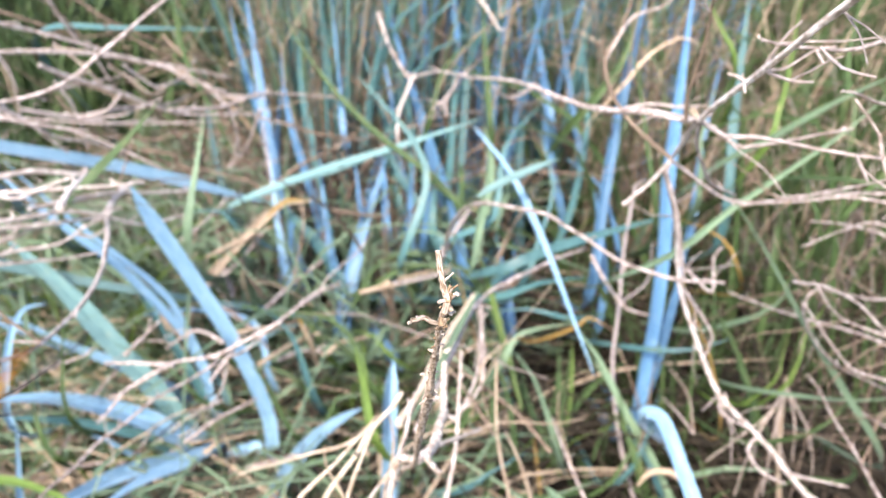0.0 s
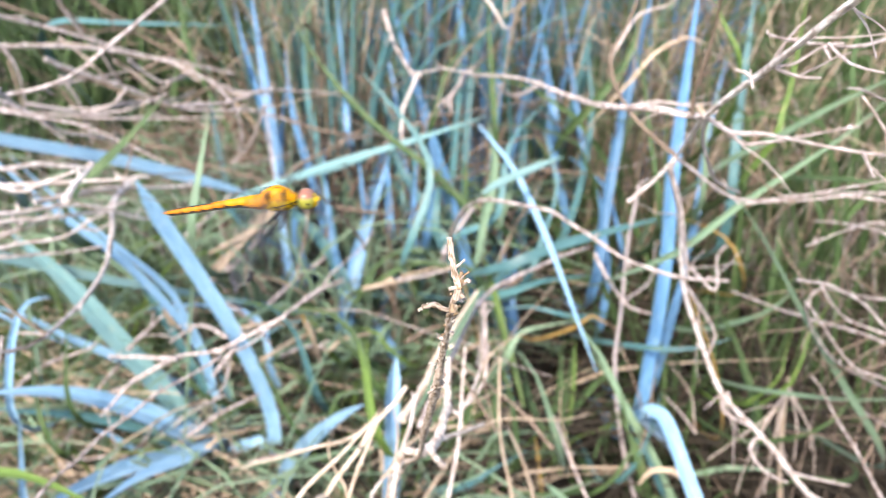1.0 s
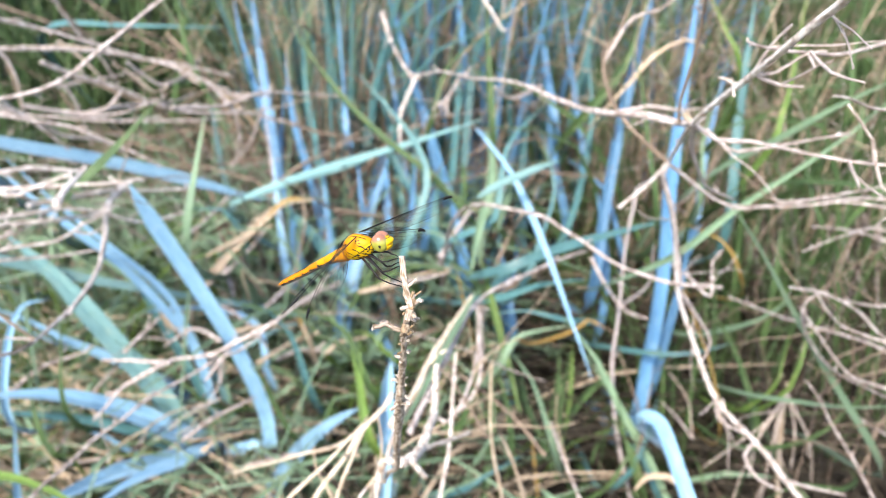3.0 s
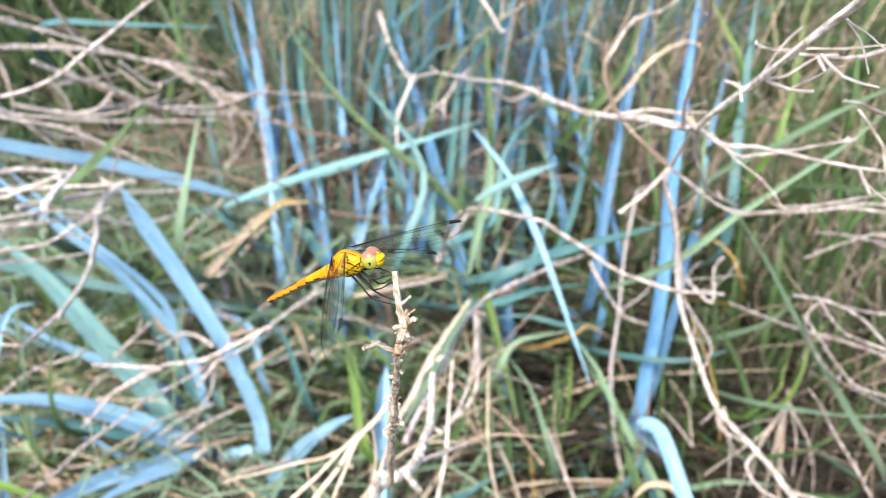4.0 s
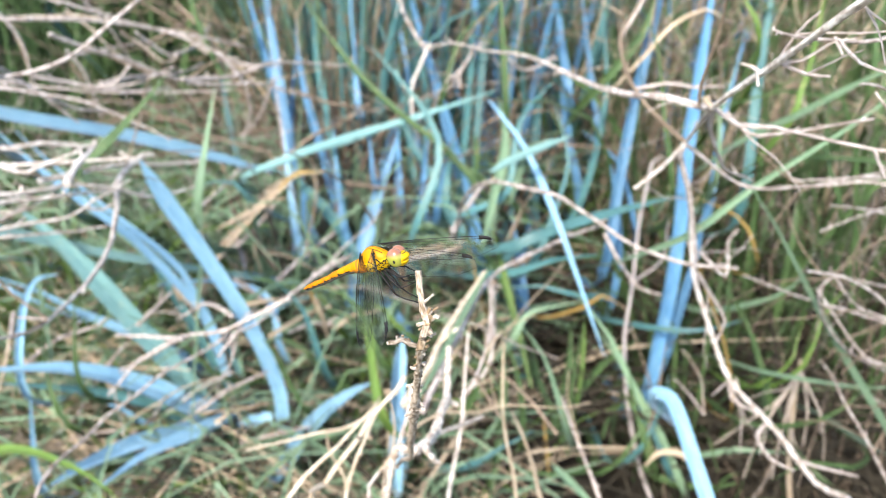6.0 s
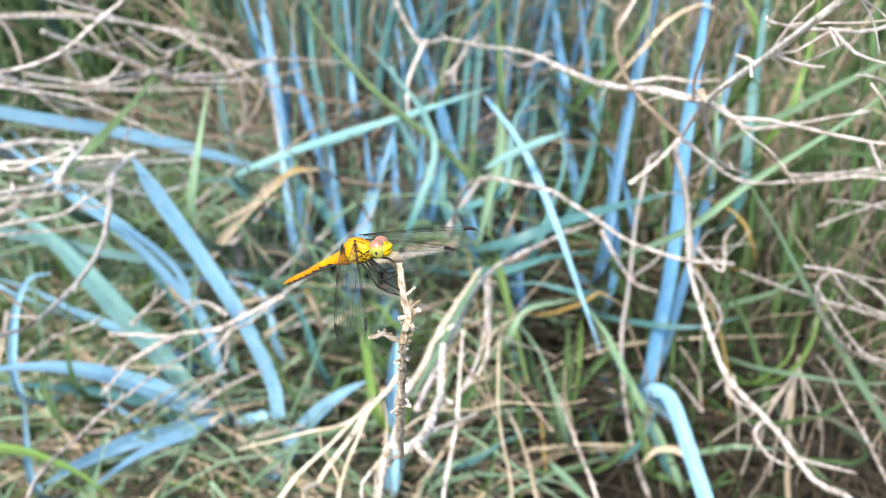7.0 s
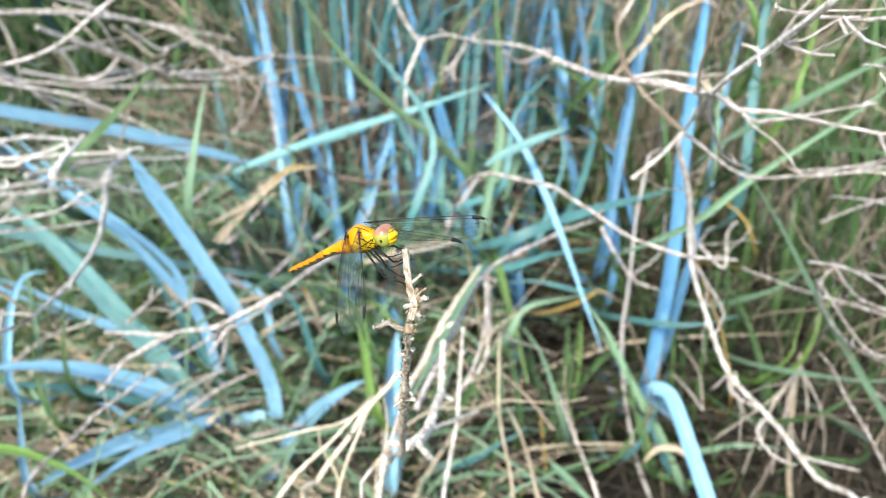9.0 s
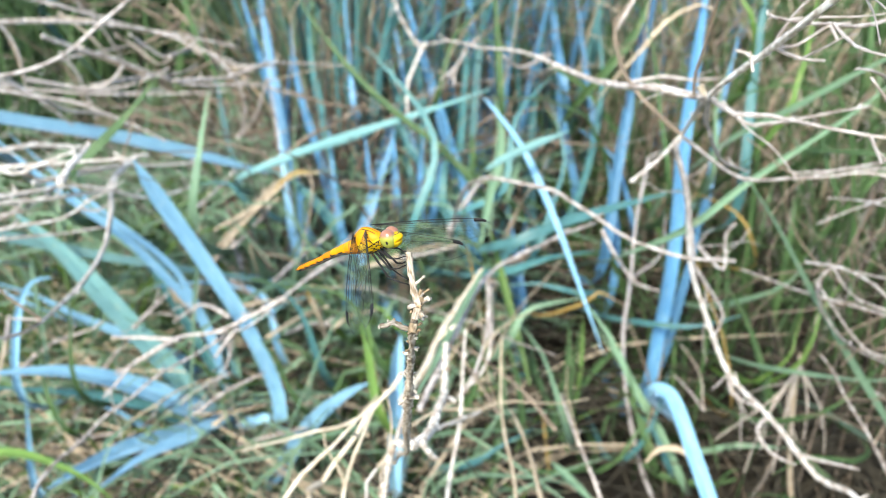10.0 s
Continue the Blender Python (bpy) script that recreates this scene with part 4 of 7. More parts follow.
leaf(clump, GREEN, 0.0066, (-0.030, 1.311, 0.000), (-0.032, 1.151, 0.216), (-0.029, 0.945, 0.362), (-0.014, 0.891, 0.440), (0.005, 0.933, 0.489), (0.045, 0.962, 0.515))
leaf(clump, TEAL, 0.0085, (-0.060, 1.140, 0.000), (-0.062, 0.997, 0.157), (-0.058, 0.810, 0.263), (-0.041, 0.757, 0.333), (-0.018, 0.790, 0.391), (-0.030, 0.814, 0.433), (-0.092, 0.849, 0.497))
leaf(clump, GREEN, 0.0089, (0.042, 1.073, 0.000), (0.042, 0.956, 0.109), (0.043, 0.805, 0.181), (0.039, 0.766, 0.243), (0.036, 0.784, 0.277), (0.007, 0.795, 0.300), (-0.035, 0.800, 0.311))
leaf(clump, TEAL, 0.0090, (0.005, 1.082, 0.000), (0.002, 0.958, 0.147), (0.016, 0.794, 0.247), (0.067, 0.735, 0.291), (0.103, 0.741, 0.302), (0.151, 0.745, 0.307))
leaf(clump, TEAL, 0.0090, (0.180, 1.054, 0.000), (0.186, 0.934, 0.139), (0.177, 0.777, 0.234), (0.127, 0.724, 0.270), (0.092, 0.732, 0.275), (0.056, 0.735, 0.270))
leaf(clump, YELLOW, 0.0048, (0.039, 1.054, 0.000), (0.040, 0.934, 0.121), (0.038, 0.778, 0.201), (0.027, 0.726, 0.268), (0.020, 0.734, 0.298), (0.014, 0.739, 0.323))
leaf(clump, YELLOW, 0.0048, (0.088, 1.040, 0.000), (0.087, 0.928, 0.121), (0.100, 0.779, 0.202), (0.140, 0.721, 0.258), (0.154, 0.722, 0.271), (0.171, 0.713, 0.267))
leaf(clump, AQUA, 0.0120, (-0.224, 0.903, 0.332), (-0.204, 0.916, 0.339), (-0.180, 0.930, 0.345), (-0.139, 0.949, 0.349), (-0.096, 0.971, 0.356))
leaf(clump, SAGE, 0.0091, (0.043, 0.865, 0.258), (0.048, 0.895, 0.285), (0.058, 0.931, 0.317), (0.067, 0.967, 0.350))
leaf(clump, SAGE, 0.0085, (0.027, 0.883, 0.294), (0.043, 0.912, 0.294), (0.059, 0.939, 0.294))
leaf(clump, SAGE, 0.0097, (0.059, 0.908, 0.343), (0.087, 0.936, 0.346), (0.119, 0.966, 0.348))
leaf(clump, SAGE, 0.0091, (0.065, 0.885, 0.297), (0.078, 0.929, 0.321), (0.087, 0.962, 0.340))
leaf(clump, GREEN, 0.0090, (0.047, 0.893, 0.313), (0.035, 0.903, 0.317), (0.017, 0.917, 0.321), (-0.005, 0.937, 0.330), (-0.032, 0.966, 0.346))
leaf(clump, GREEN, 0.0072, (0.023, 0.896, 0.320), (0.024, 0.932, 0.336), (0.022, 0.969, 0.353))
leaf(clump, GREEN, 0.0073, (0.045, 0.894, 0.317), (0.068, 0.901, 0.290), (0.087, 0.906, 0.265), (0.108, 0.911, 0.239))
leaf(clump, GREEN, 0.0108, (-0.067, 1.062, 0.000), (-0.066, 0.966, 0.071), (-0.074, 0.845, 0.119), (-0.101, 0.823, 0.163), (-0.112, 0.836, 0.178), (-0.137, 0.851, 0.192), (-0.175, 0.863, 0.198), (-0.232, 0.869, 0.182), (-0.292, 0.872, 0.160))
leaf(clump, SAGE, 0.0078, (-0.005, 0.864, 0.256), (-0.020, 0.877, 0.261), (-0.034, 0.888, 0.263), (-0.065, 0.901, 0.253), (-0.096, 0.918, 0.252))
leaf(clump, SAGE, 0.0066, (-0.003, 0.861, 0.251), (-0.012, 0.869, 0.252), (-0.046, 0.889, 0.246), (-0.085, 0.907, 0.230))
leaf(clump, GREEN, 0.0091, (-0.005, 1.126, 0.000), (-0.004, 1.014, 0.097), (-0.009, 0.873, 0.162), (-0.031, 0.853, 0.204), (-0.042, 0.874, 0.217), (-0.050, 0.901, 0.236), (-0.056, 0.915, 0.246))
leaf(clump, GREEN, 0.0079, (0.088, 1.112, 0.000), (0.091, 1.007, 0.085), (0.088, 0.874, 0.142), (0.070, 0.853, 0.187), (0.054, 0.885, 0.215), (0.046, 0.910, 0.237))
leaf(clump, SAGE, 0.0121, (0.038, 1.070, 0.000), (0.037, 0.973, 0.078), (0.047, 0.851, 0.131), (0.084, 0.833, 0.161), (0.102, 0.851, 0.169), (0.145, 0.873, 0.165))
leaf(clump, GREEN, 0.0084, (-0.081, 1.077, 0.000), (-0.080, 0.975, 0.082), (-0.087, 0.848, 0.139), (-0.108, 0.840, 0.161), (-0.122, 0.874, 0.165))
leaf(clump, GREEN, 0.0060, (-0.180, 1.088, 0.000), (-0.185, 0.993, 0.092), (-0.176, 0.871, 0.155), (-0.129, 0.842, 0.172), (-0.094, 0.859, 0.170), (-0.058, 0.869, 0.155))
leaf(clump, SAGE, 0.0060, (-0.278, 0.890, 0.307), (-0.263, 0.915, 0.300), (-0.246, 0.936, 0.286))
leaf(clump, SAGE, 0.0084, (-0.226, 1.026, 0.000), (-0.232, 0.924, 0.103), (-0.225, 0.791, 0.174), (-0.177, 0.753, 0.203), (-0.148, 0.763, 0.208), (-0.113, 0.768, 0.200))
leaf(clump, SAGE, 0.0077, (-0.095, 1.039, 0.000), (-0.097, 0.928, 0.096), (-0.094, 0.787, 0.159), (-0.076, 0.761, 0.209), (-0.070, 0.772, 0.220), (-0.057, 0.781, 0.225))
leaf(clump, SAGE, 0.0071, (-0.227, 1.021, 0.000), (-0.232, 0.917, 0.094), (-0.227, 0.783, 0.157), (-0.190, 0.752, 0.199), (-0.162, 0.771, 0.218), (-0.133, 0.779, 0.221))
leaf(clump, LIME, 0.0064, (-0.113, 1.038, 0.000), (-0.113, 0.927, 0.096), (-0.120, 0.786, 0.160), (-0.141, 0.760, 0.210), (-0.149, 0.774, 0.224), (-0.166, 0.785, 0.233))
leaf(clump, SAGE, 0.0064, (-0.072, 1.030, 0.000), (-0.070, 0.926, 0.102), (-0.084, 0.792, 0.171), (-0.131, 0.756, 0.205), (-0.155, 0.767, 0.213), (-0.187, 0.774, 0.211))
leaf(clump, AQUA, 0.0077, (-0.261, 1.038, 0.000), (-0.267, 0.933, 0.104), (-0.261, 0.797, 0.174), (-0.217, 0.759, 0.211), (-0.182, 0.774, 0.225), (-0.146, 0.782, 0.227))
leaf(clump, LIME, 0.0058, (-0.027, 1.029, 0.000), (-0.025, 0.921, 0.096), (-0.033, 0.784, 0.159), (-0.065, 0.756, 0.204), (-0.078, 0.769, 0.216), (-0.099, 0.777, 0.218))
clump = tussock("grass_tuft", (0.263, 0.672, 0.000), "loose tuft of green blades among dry twigs")
leaf(clump, SAGE, 0.0065, (0.153, 1.031, 0.000), (0.150, 0.884, 0.197), (0.158, 0.688, 0.331), (0.197, 0.611, 0.403), (0.244, 0.614, 0.446), (0.292, 0.614, 0.486), (0.323, 0.614, 0.513), (0.358, 0.616, 0.551))
leaf(clump, SAGE, 0.0058, (0.387, 0.838, 0.000), (0.390, 0.718, 0.129), (0.384, 0.559, 0.215), (0.355, 0.502, 0.278), (0.316, 0.513, 0.335), (0.276, 0.522, 0.393), (0.239, 0.532, 0.451), (0.209, 0.537, 0.491))
leaf(clump, SAGE, 0.0082, (0.265, 1.102, 0.000), (0.264, 0.968, 0.241), (0.272, 0.783, 0.405), (0.298, 0.682, 0.486), (0.326, 0.650, 0.525), (0.355, 0.602, 0.568))
leaf(clump, LIME, 0.0077, (0.305, 1.174, 0.000), (0.305, 1.024, 0.218), (0.310, 0.825, 0.364), (0.322, 0.754, 0.453), (0.329, 0.760, 0.483), (0.335, 0.767, 0.515), (0.340, 0.784, 0.596))
leaf(clump, LIME, 0.0084, (0.333, 1.272, 0.000), (0.335, 1.117, 0.250), (0.331, 0.915, 0.420), (0.312, 0.852, 0.510), (0.300, 0.865, 0.537), (0.278, 0.887, 0.580))
leaf(clump, GREEN, 0.0101, (0.140, 1.346, 0.000), (0.136, 1.192, 0.217), (0.143, 0.990, 0.363), (0.174, 0.926, 0.441), (0.213, 0.950, 0.487), (0.239, 0.987, 0.557))
leaf(clump, STRAW, 0.0049, (0.168, 1.290, 0.000), (0.165, 1.142, 0.239), (0.172, 0.945, 0.400), (0.204, 0.870, 0.486), (0.226, 0.873, 0.514), (0.257, 0.870, 0.532), (0.276, 0.860, 0.526))
leaf(clump, GREEN, 0.0045, (0.270, 0.864, 0.000), (0.269, 0.750, 0.127), (0.278, 0.596, 0.211), (0.308, 0.530, 0.275), (0.331, 0.526, 0.309), (0.359, 0.520, 0.365))
leaf(clump, SAGE, 0.0042, (0.288, 0.898, 0.000), (0.286, 0.783, 0.148), (0.300, 0.625, 0.249), (0.346, 0.544, 0.299), (0.381, 0.529, 0.316))
leaf(clump, LIME, 0.0048, (0.287, 0.940, 0.000), (0.286, 0.817, 0.122), (0.292, 0.658, 0.203), (0.311, 0.614, 0.266), (0.319, 0.624, 0.285), (0.328, 0.638, 0.311))
leaf(clump, GREEN, 0.0073, (0.329, 0.899, 0.000), (0.331, 0.798, 0.085), (0.329, 0.667, 0.141), (0.315, 0.630, 0.199), (0.304, 0.644, 0.236), (0.284, 0.663, 0.284), (0.255, 0.677, 0.324))
leaf(clump, GREEN, 0.0064, (0.281, 0.986, 0.000), (0.282, 0.878, 0.101), (0.282, 0.737, 0.167), (0.280, 0.689, 0.232), (0.278, 0.700, 0.287), (0.274, 0.714, 0.351))
leaf(clump, SAGE, 0.0073, (0.262, 1.032, 0.000), (0.259, 0.904, 0.146), (0.270, 0.736, 0.244), (0.311, 0.674, 0.303), (0.339, 0.679, 0.326))
leaf(clump, GREEN, 0.0070, (0.235, 1.177, 0.000), (0.235, 1.026, 0.176), (0.231, 0.827, 0.294), (0.222, 0.760, 0.373), (0.209, 0.782, 0.446), (0.197, 0.802, 0.511), (0.181, 0.813, 0.548))
leaf(clump, YELLOW, 0.0028, (0.289, 0.913, 0.000), (0.290, 0.808, 0.089), (0.288, 0.673, 0.147), (0.279, 0.639, 0.205), (0.269, 0.665, 0.256), (0.248, 0.690, 0.306), (0.231, 0.715, 0.356))
leaf(clump, YELLOW, 0.0040, (0.325, 1.099, 0.000), (0.328, 0.955, 0.163), (0.323, 0.766, 0.273), (0.296, 0.709, 0.341), (0.279, 0.722, 0.366), (0.239, 0.729, 0.382))
leaf(clump, STRAW, 0.0054, (0.190, 0.591, 0.159), (0.200, 0.591, 0.176), (0.219, 0.583, 0.183), (0.233, 0.566, 0.175))
leaf(clump, SAGE, 0.0082, (0.238, 0.884, 0.000), (0.240, 0.799, 0.065), (0.234, 0.686, 0.107), (0.208, 0.649, 0.159), (0.169, 0.663, 0.228), (0.138, 0.670, 0.271))
leaf(clump, GREEN, 0.0066, (0.389, 1.126, 0.000), (0.391, 0.976, 0.176), (0.389, 0.778, 0.295), (0.373, 0.709, 0.373), (0.350, 0.726, 0.438), (0.346, 0.750, 0.530))
leaf(clump, GREEN, 0.0072, (0.370, 1.135, 0.000), (0.371, 0.985, 0.237), (0.372, 0.787, 0.398), (0.370, 0.715, 0.492), (0.367, 0.724, 0.547), (0.372, 0.733, 0.604))
leaf(clump, GREEN, 0.0051, (0.314, 1.105, 0.000), (0.313, 0.972, 0.233), (0.326, 0.788, 0.393), (0.369, 0.685, 0.443), (0.395, 0.665, 0.443), (0.413, 0.652, 0.446))
leaf(clump, TEAL, 0.0060, (0.163, 1.006, 0.000), (0.159, 0.904, 0.126), (0.170, 0.765, 0.211), (0.219, 0.695, 0.248), (0.256, 0.683, 0.257), (0.291, 0.675, 0.276))
leaf(clump, SAGE, 0.0077, (0.255, 1.141, 0.000), (0.255, 0.991, 0.194), (0.253, 0.793, 0.325), (0.250, 0.721, 0.410), (0.247, 0.731, 0.464), (0.256, 0.739, 0.511))
leaf(clump, LIME, 0.0042, (0.302, 0.941, 0.000), (0.302, 0.818, 0.122), (0.308, 0.659, 0.203), (0.327, 0.615, 0.266), (0.342, 0.634, 0.304), (0.363, 0.649, 0.332))
leaf(clump, GREEN, 0.0046, (0.421, 0.825, 0.000), (0.426, 0.741, 0.090), (0.418, 0.626, 0.151), (0.372, 0.567, 0.186), (0.326, 0.553, 0.205), (0.282, 0.528, 0.208))
leaf(clump, GREEN, 0.0062, (0.217, 0.844, 0.000), (0.217, 0.754, 0.063), (0.212, 0.638, 0.104), (0.196, 0.612, 0.155), (0.183, 0.632, 0.195), (0.176, 0.650, 0.231))
leaf(clump, TEAL, 0.0062, (0.166, 0.850, 0.000), (0.164, 0.759, 0.067), (0.168, 0.642, 0.110), (0.189, 0.614, 0.160), (0.207, 0.632, 0.195), (0.216, 0.648, 0.226))
leaf(clump, GREEN, 0.0057, (0.221, 0.837, 0.000), (0.222, 0.748, 0.060), (0.217, 0.635, 0.099), (0.201, 0.609, 0.150), (0.191, 0.624, 0.180), (0.170, 0.640, 0.211))
leaf(clump, GREEN, 0.0051, (0.143, 0.837, 0.000), (0.139, 0.749, 0.062), (0.144, 0.636, 0.103), (0.170, 0.609, 0.150), (0.190, 0.624, 0.180), (0.215, 0.633, 0.195))
leaf(clump, TEAL, 0.0068, (0.240, 0.830, 0.000), (0.241, 0.744, 0.058), (0.236, 0.633, 0.096), (0.215, 0.607, 0.145), (0.201, 0.622, 0.175), (0.184, 0.629, 0.190))
leaf(clump, WEED, 0.0040, (0.182, 0.857, 0.000), (0.181, 0.764, 0.068), (0.182, 0.645, 0.112), (0.193, 0.617, 0.165), (0.206, 0.643, 0.216), (0.212, 0.664, 0.256))
leaf(clump, LIME, 0.0070, (0.080, 0.648, 0.207), (0.064, 0.698, 0.254), (0.053, 0.738, 0.284), (0.041, 0.779, 0.316), tip=0.3)
leaf(clump, GREEN, 0.0090, (0.101, 0.662, 0.110), (0.118, 0.703, 0.139), (0.132, 0.741, 0.164), (0.135, 0.779, 0.191), tip=0.3)
leaf(clump, GREEN, 0.0075, (0.117, 0.648, 0.124), (0.131, 0.687, 0.152), (0.165, 0.725, 0.177), (0.212, 0.758, 0.192), tip=0.3)
leaf(clump, SAGE, 0.0075, (0.131, 0.534, 0.165), (0.113, 0.558, 0.168), (0.097, 0.581, 0.169), tip=0.3)
leaf(clump, GREEN, 0.0100, (0.039, 0.588, 0.104), (0.050, 0.637, 0.149), (0.054, 0.679, 0.181), (0.053, 0.722, 0.216), tip=0.3)
leaf(clump, GREEN, 0.0072, (0.328, 0.654, 0.123), (0.339, 0.690, 0.146), (0.344, 0.724, 0.165), (0.336, 0.762, 0.191), tip=0.3)
leaf(clump, GREEN, 0.0066, (0.159, 0.655, 0.134), (0.174, 0.686, 0.147), (0.202, 0.714, 0.155), (0.244, 0.744, 0.164), tip=0.3)
leaf(clump, LIME, 0.0045, (0.129, 0.663, 0.150), (0.140, 0.706, 0.184), (0.145, 0.750, 0.220), tip=0.3)
leaf(clump, GREEN, 0.0070, (0.401, 0.603, 0.112), (0.382, 0.626, 0.112), (0.360, 0.657, 0.129), (0.350, 0.696, 0.157), tip=0.3)
leaf(clump, GREEN, 0.0072, (0.121, 0.630, 0.133), (0.108, 0.665, 0.155), (0.091, 0.702, 0.179), (0.087, 0.739, 0.204), tip=0.3)
leaf(clump, YELLOW, 0.0040, (0.102, 0.615, 0.108), (0.100, 0.650, 0.129), (0.098, 0.684, 0.147), tip=0.3)
leaf(clump, SAGE, 0.0060, (0.338, 0.623, 0.149), (0.294, 0.638, 0.138), (0.266, 0.649, 0.119), (0.235, 0.666, 0.110), tip=0.3)
leaf(clump, GREEN, 0.0070, (0.288, 0.606, 0.123), (0.260, 0.617, 0.103), (0.218, 0.636, 0.098), (0.193, 0.662, 0.104), tip=0.3)
leaf(clump, SAGE, 0.0090, (0.030, 0.719, 0.332), (0.036, 0.752, 0.350), (0.046, 0.791, 0.377), (0.053, 0.831, 0.406), (0.045, 0.871, 0.436), tip=0.3)
clump = tussock("grass_tuft", (-0.289, 0.759, 0.000), "sparse bright green grass blades between dead twigs")
leaf(clump, GREEN, 0.0100, (-0.377, 1.063, 0.000), (-0.380, 0.914, 0.213), (-0.372, 0.716, 0.358), (-0.334, 0.643, 0.434), (-0.308, 0.648, 0.459), (-0.277, 0.652, 0.487), (-0.241, 0.657, 0.523), tip=0.12)
leaf(clump, SAGE, 0.0105, (-0.263, 1.120, 0.000), (-0.263, 0.968, 0.175), (-0.260, 0.770, 0.292), (-0.252, 0.706, 0.370), (-0.243, 0.728, 0.427), (-0.232, 0.749, 0.481), tip=0.15)
leaf(clump, GREEN, 0.0056, (-0.258, 0.924, 0.386), (-0.307, 0.974, 0.464), (-0.322, 0.993, 0.494), (-0.339, 1.032, 0.555))
leaf(clump, GREEN, 0.0050, (-0.314, 0.609, 0.168), (-0.271, 0.598, 0.162), (-0.236, 0.590, 0.157), (-0.198, 0.579, 0.150))
leaf(clump, GREEN, 0.0065, (-0.357, 0.909, 0.000), (-0.358, 0.799, 0.103), (-0.359, 0.656, 0.170), (-0.359, 0.609, 0.235), (-0.358, 0.620, 0.280), (-0.353, 0.631, 0.323))
leaf(clump, TEAL, 0.0099, (-0.548, 1.428, 0.000), (-0.553, 1.281, 0.270), (-0.543, 1.086, 0.456), (-0.491, 1.008, 0.514), (-0.399, 1.009, 0.514), (-0.279, 1.011, 0.512))
leaf(clump, GREEN, 0.0058, (-0.216, 0.938, 0.000), (-0.212, 0.838, 0.094), (-0.216, 0.707, 0.157), (-0.248, 0.659, 0.211), (-0.279, 0.665, 0.249), (-0.326, 0.664, 0.276))
leaf(clump, GREEN, 0.0070, (-0.138, 0.898, 0.000), (-0.135, 0.807, 0.075), (-0.137, 0.687, 0.123), (-0.155, 0.645, 0.180), (-0.175, 0.653, 0.231), (-0.190, 0.656, 0.256))
leaf(clump, GREEN, 0.0089, (-0.208, 1.068, 0.000), (-0.206, 0.953, 0.112), (-0.215, 0.804, 0.188), (-0.247, 0.761, 0.243), (-0.305, 0.795, 0.311), (-0.312, 0.818, 0.357))
leaf(clump, GREEN, 0.0064, (-0.360, 1.176, 0.000), (-0.364, 1.039, 0.159), (-0.355, 0.861, 0.268), (-0.311, 0.801, 0.323), (-0.292, 0.807, 0.334), (-0.248, 0.810, 0.340))
leaf(clump, TEAL, 0.0091, (-0.204, 1.206, 0.000), (-0.201, 1.076, 0.152), (-0.206, 0.903, 0.255), (-0.236, 0.831, 0.323), (-0.252, 0.830, 0.345), (-0.286, 0.816, 0.351))
leaf(clump, GREEN, 0.0079, (-0.374, 0.875, 0.000), (-0.374, 0.776, 0.079), (-0.379, 0.648, 0.131), (-0.393, 0.617, 0.186), (-0.410, 0.647, 0.246), (-0.405, 0.673, 0.297))
leaf(clump, GREEN, 0.0102, (-0.094, 0.947, 0.000), (-0.089, 0.860, 0.067), (-0.096, 0.748, 0.111), (-0.132, 0.717, 0.153), (-0.170, 0.733, 0.187), (-0.202, 0.739, 0.198))
leaf(clump, STRAW, 0.0149, (-0.347, 1.168, 0.000), (-0.349, 1.061, 0.092), (-0.343, 0.925, 0.154), (-0.314, 0.897, 0.201), (-0.284, 0.928, 0.235), (-0.254, 0.957, 0.267), (-0.228, 0.973, 0.282), (-0.186, 0.988, 0.289))
leaf(clump, STRAW, 0.0089, (-0.286, 1.056, 0.000), (-0.285, 0.942, 0.105), (-0.290, 0.796, 0.175), (-0.308, 0.756, 0.235), (-0.316, 0.766, 0.255), (-0.317, 0.769, 0.262))
leaf(clump, STRAW, 0.0090, (-0.275, 0.779, 0.264), (-0.259, 0.793, 0.283), (-0.235, 0.813, 0.309), (-0.216, 0.826, 0.325), (-0.201, 0.835, 0.336), (-0.189, 0.841, 0.342))
leaf(clump, YELLOW, 0.0051, (-0.199, 0.818, 0.342), (-0.188, 0.827, 0.352), (-0.175, 0.833, 0.358), (-0.156, 0.836, 0.356))
leaf(clump, STRAW, 0.0064, (-0.268, 0.798, 0.302), (-0.244, 0.810, 0.311), (-0.219, 0.822, 0.318), (-0.195, 0.833, 0.326))
stem = branch("dry_branch", PALE, 0.0042, "leafless pinkish-grey branch forking into many thin twigs", (0.620, 0.250, 0.000), (0.600, 0.220, 0.450), (0.420, 0.200, 0.750), (0.145, 0.220, 0.708), (0.143, 0.286, 0.672), (0.139, 0.344, 0.632), (0.138, 0.414, 0.587), (0.155, 0.512, 0.528), (0.139, 0.506, 0.511), (0.124, 0.502, 0.499))
twig(stem, DRY, 0.0042, (0.138, 0.414, 0.587), (0.134, 0.430, 0.582), (0.123, 0.451, 0.579), (0.110, 0.470, 0.574), (0.097, 0.535, 0.558), (0.077, 0.608, 0.548), (0.055, 0.681, 0.537), (0.028, 0.751, 0.520), (-0.000, 0.812, 0.510), (-0.029, 0.870, 0.491))
twig(stem, DRY, 0.0027, (0.139, 0.416, 0.586), (0.149, 0.404, 0.581), (0.163, 0.395, 0.584), (0.183, 0.378, 0.584), (0.199, 0.364, 0.585), (0.223, 0.341, 0.591))
twig(stem, DRY, 0.0026, (0.154, 0.510, 0.528), (0.166, 0.504, 0.520), (0.182, 0.496, 0.510), (0.200, 0.491, 0.505), (0.229, 0.489, 0.508), (0.257, 0.489, 0.514), (0.302, 0.488, 0.525))
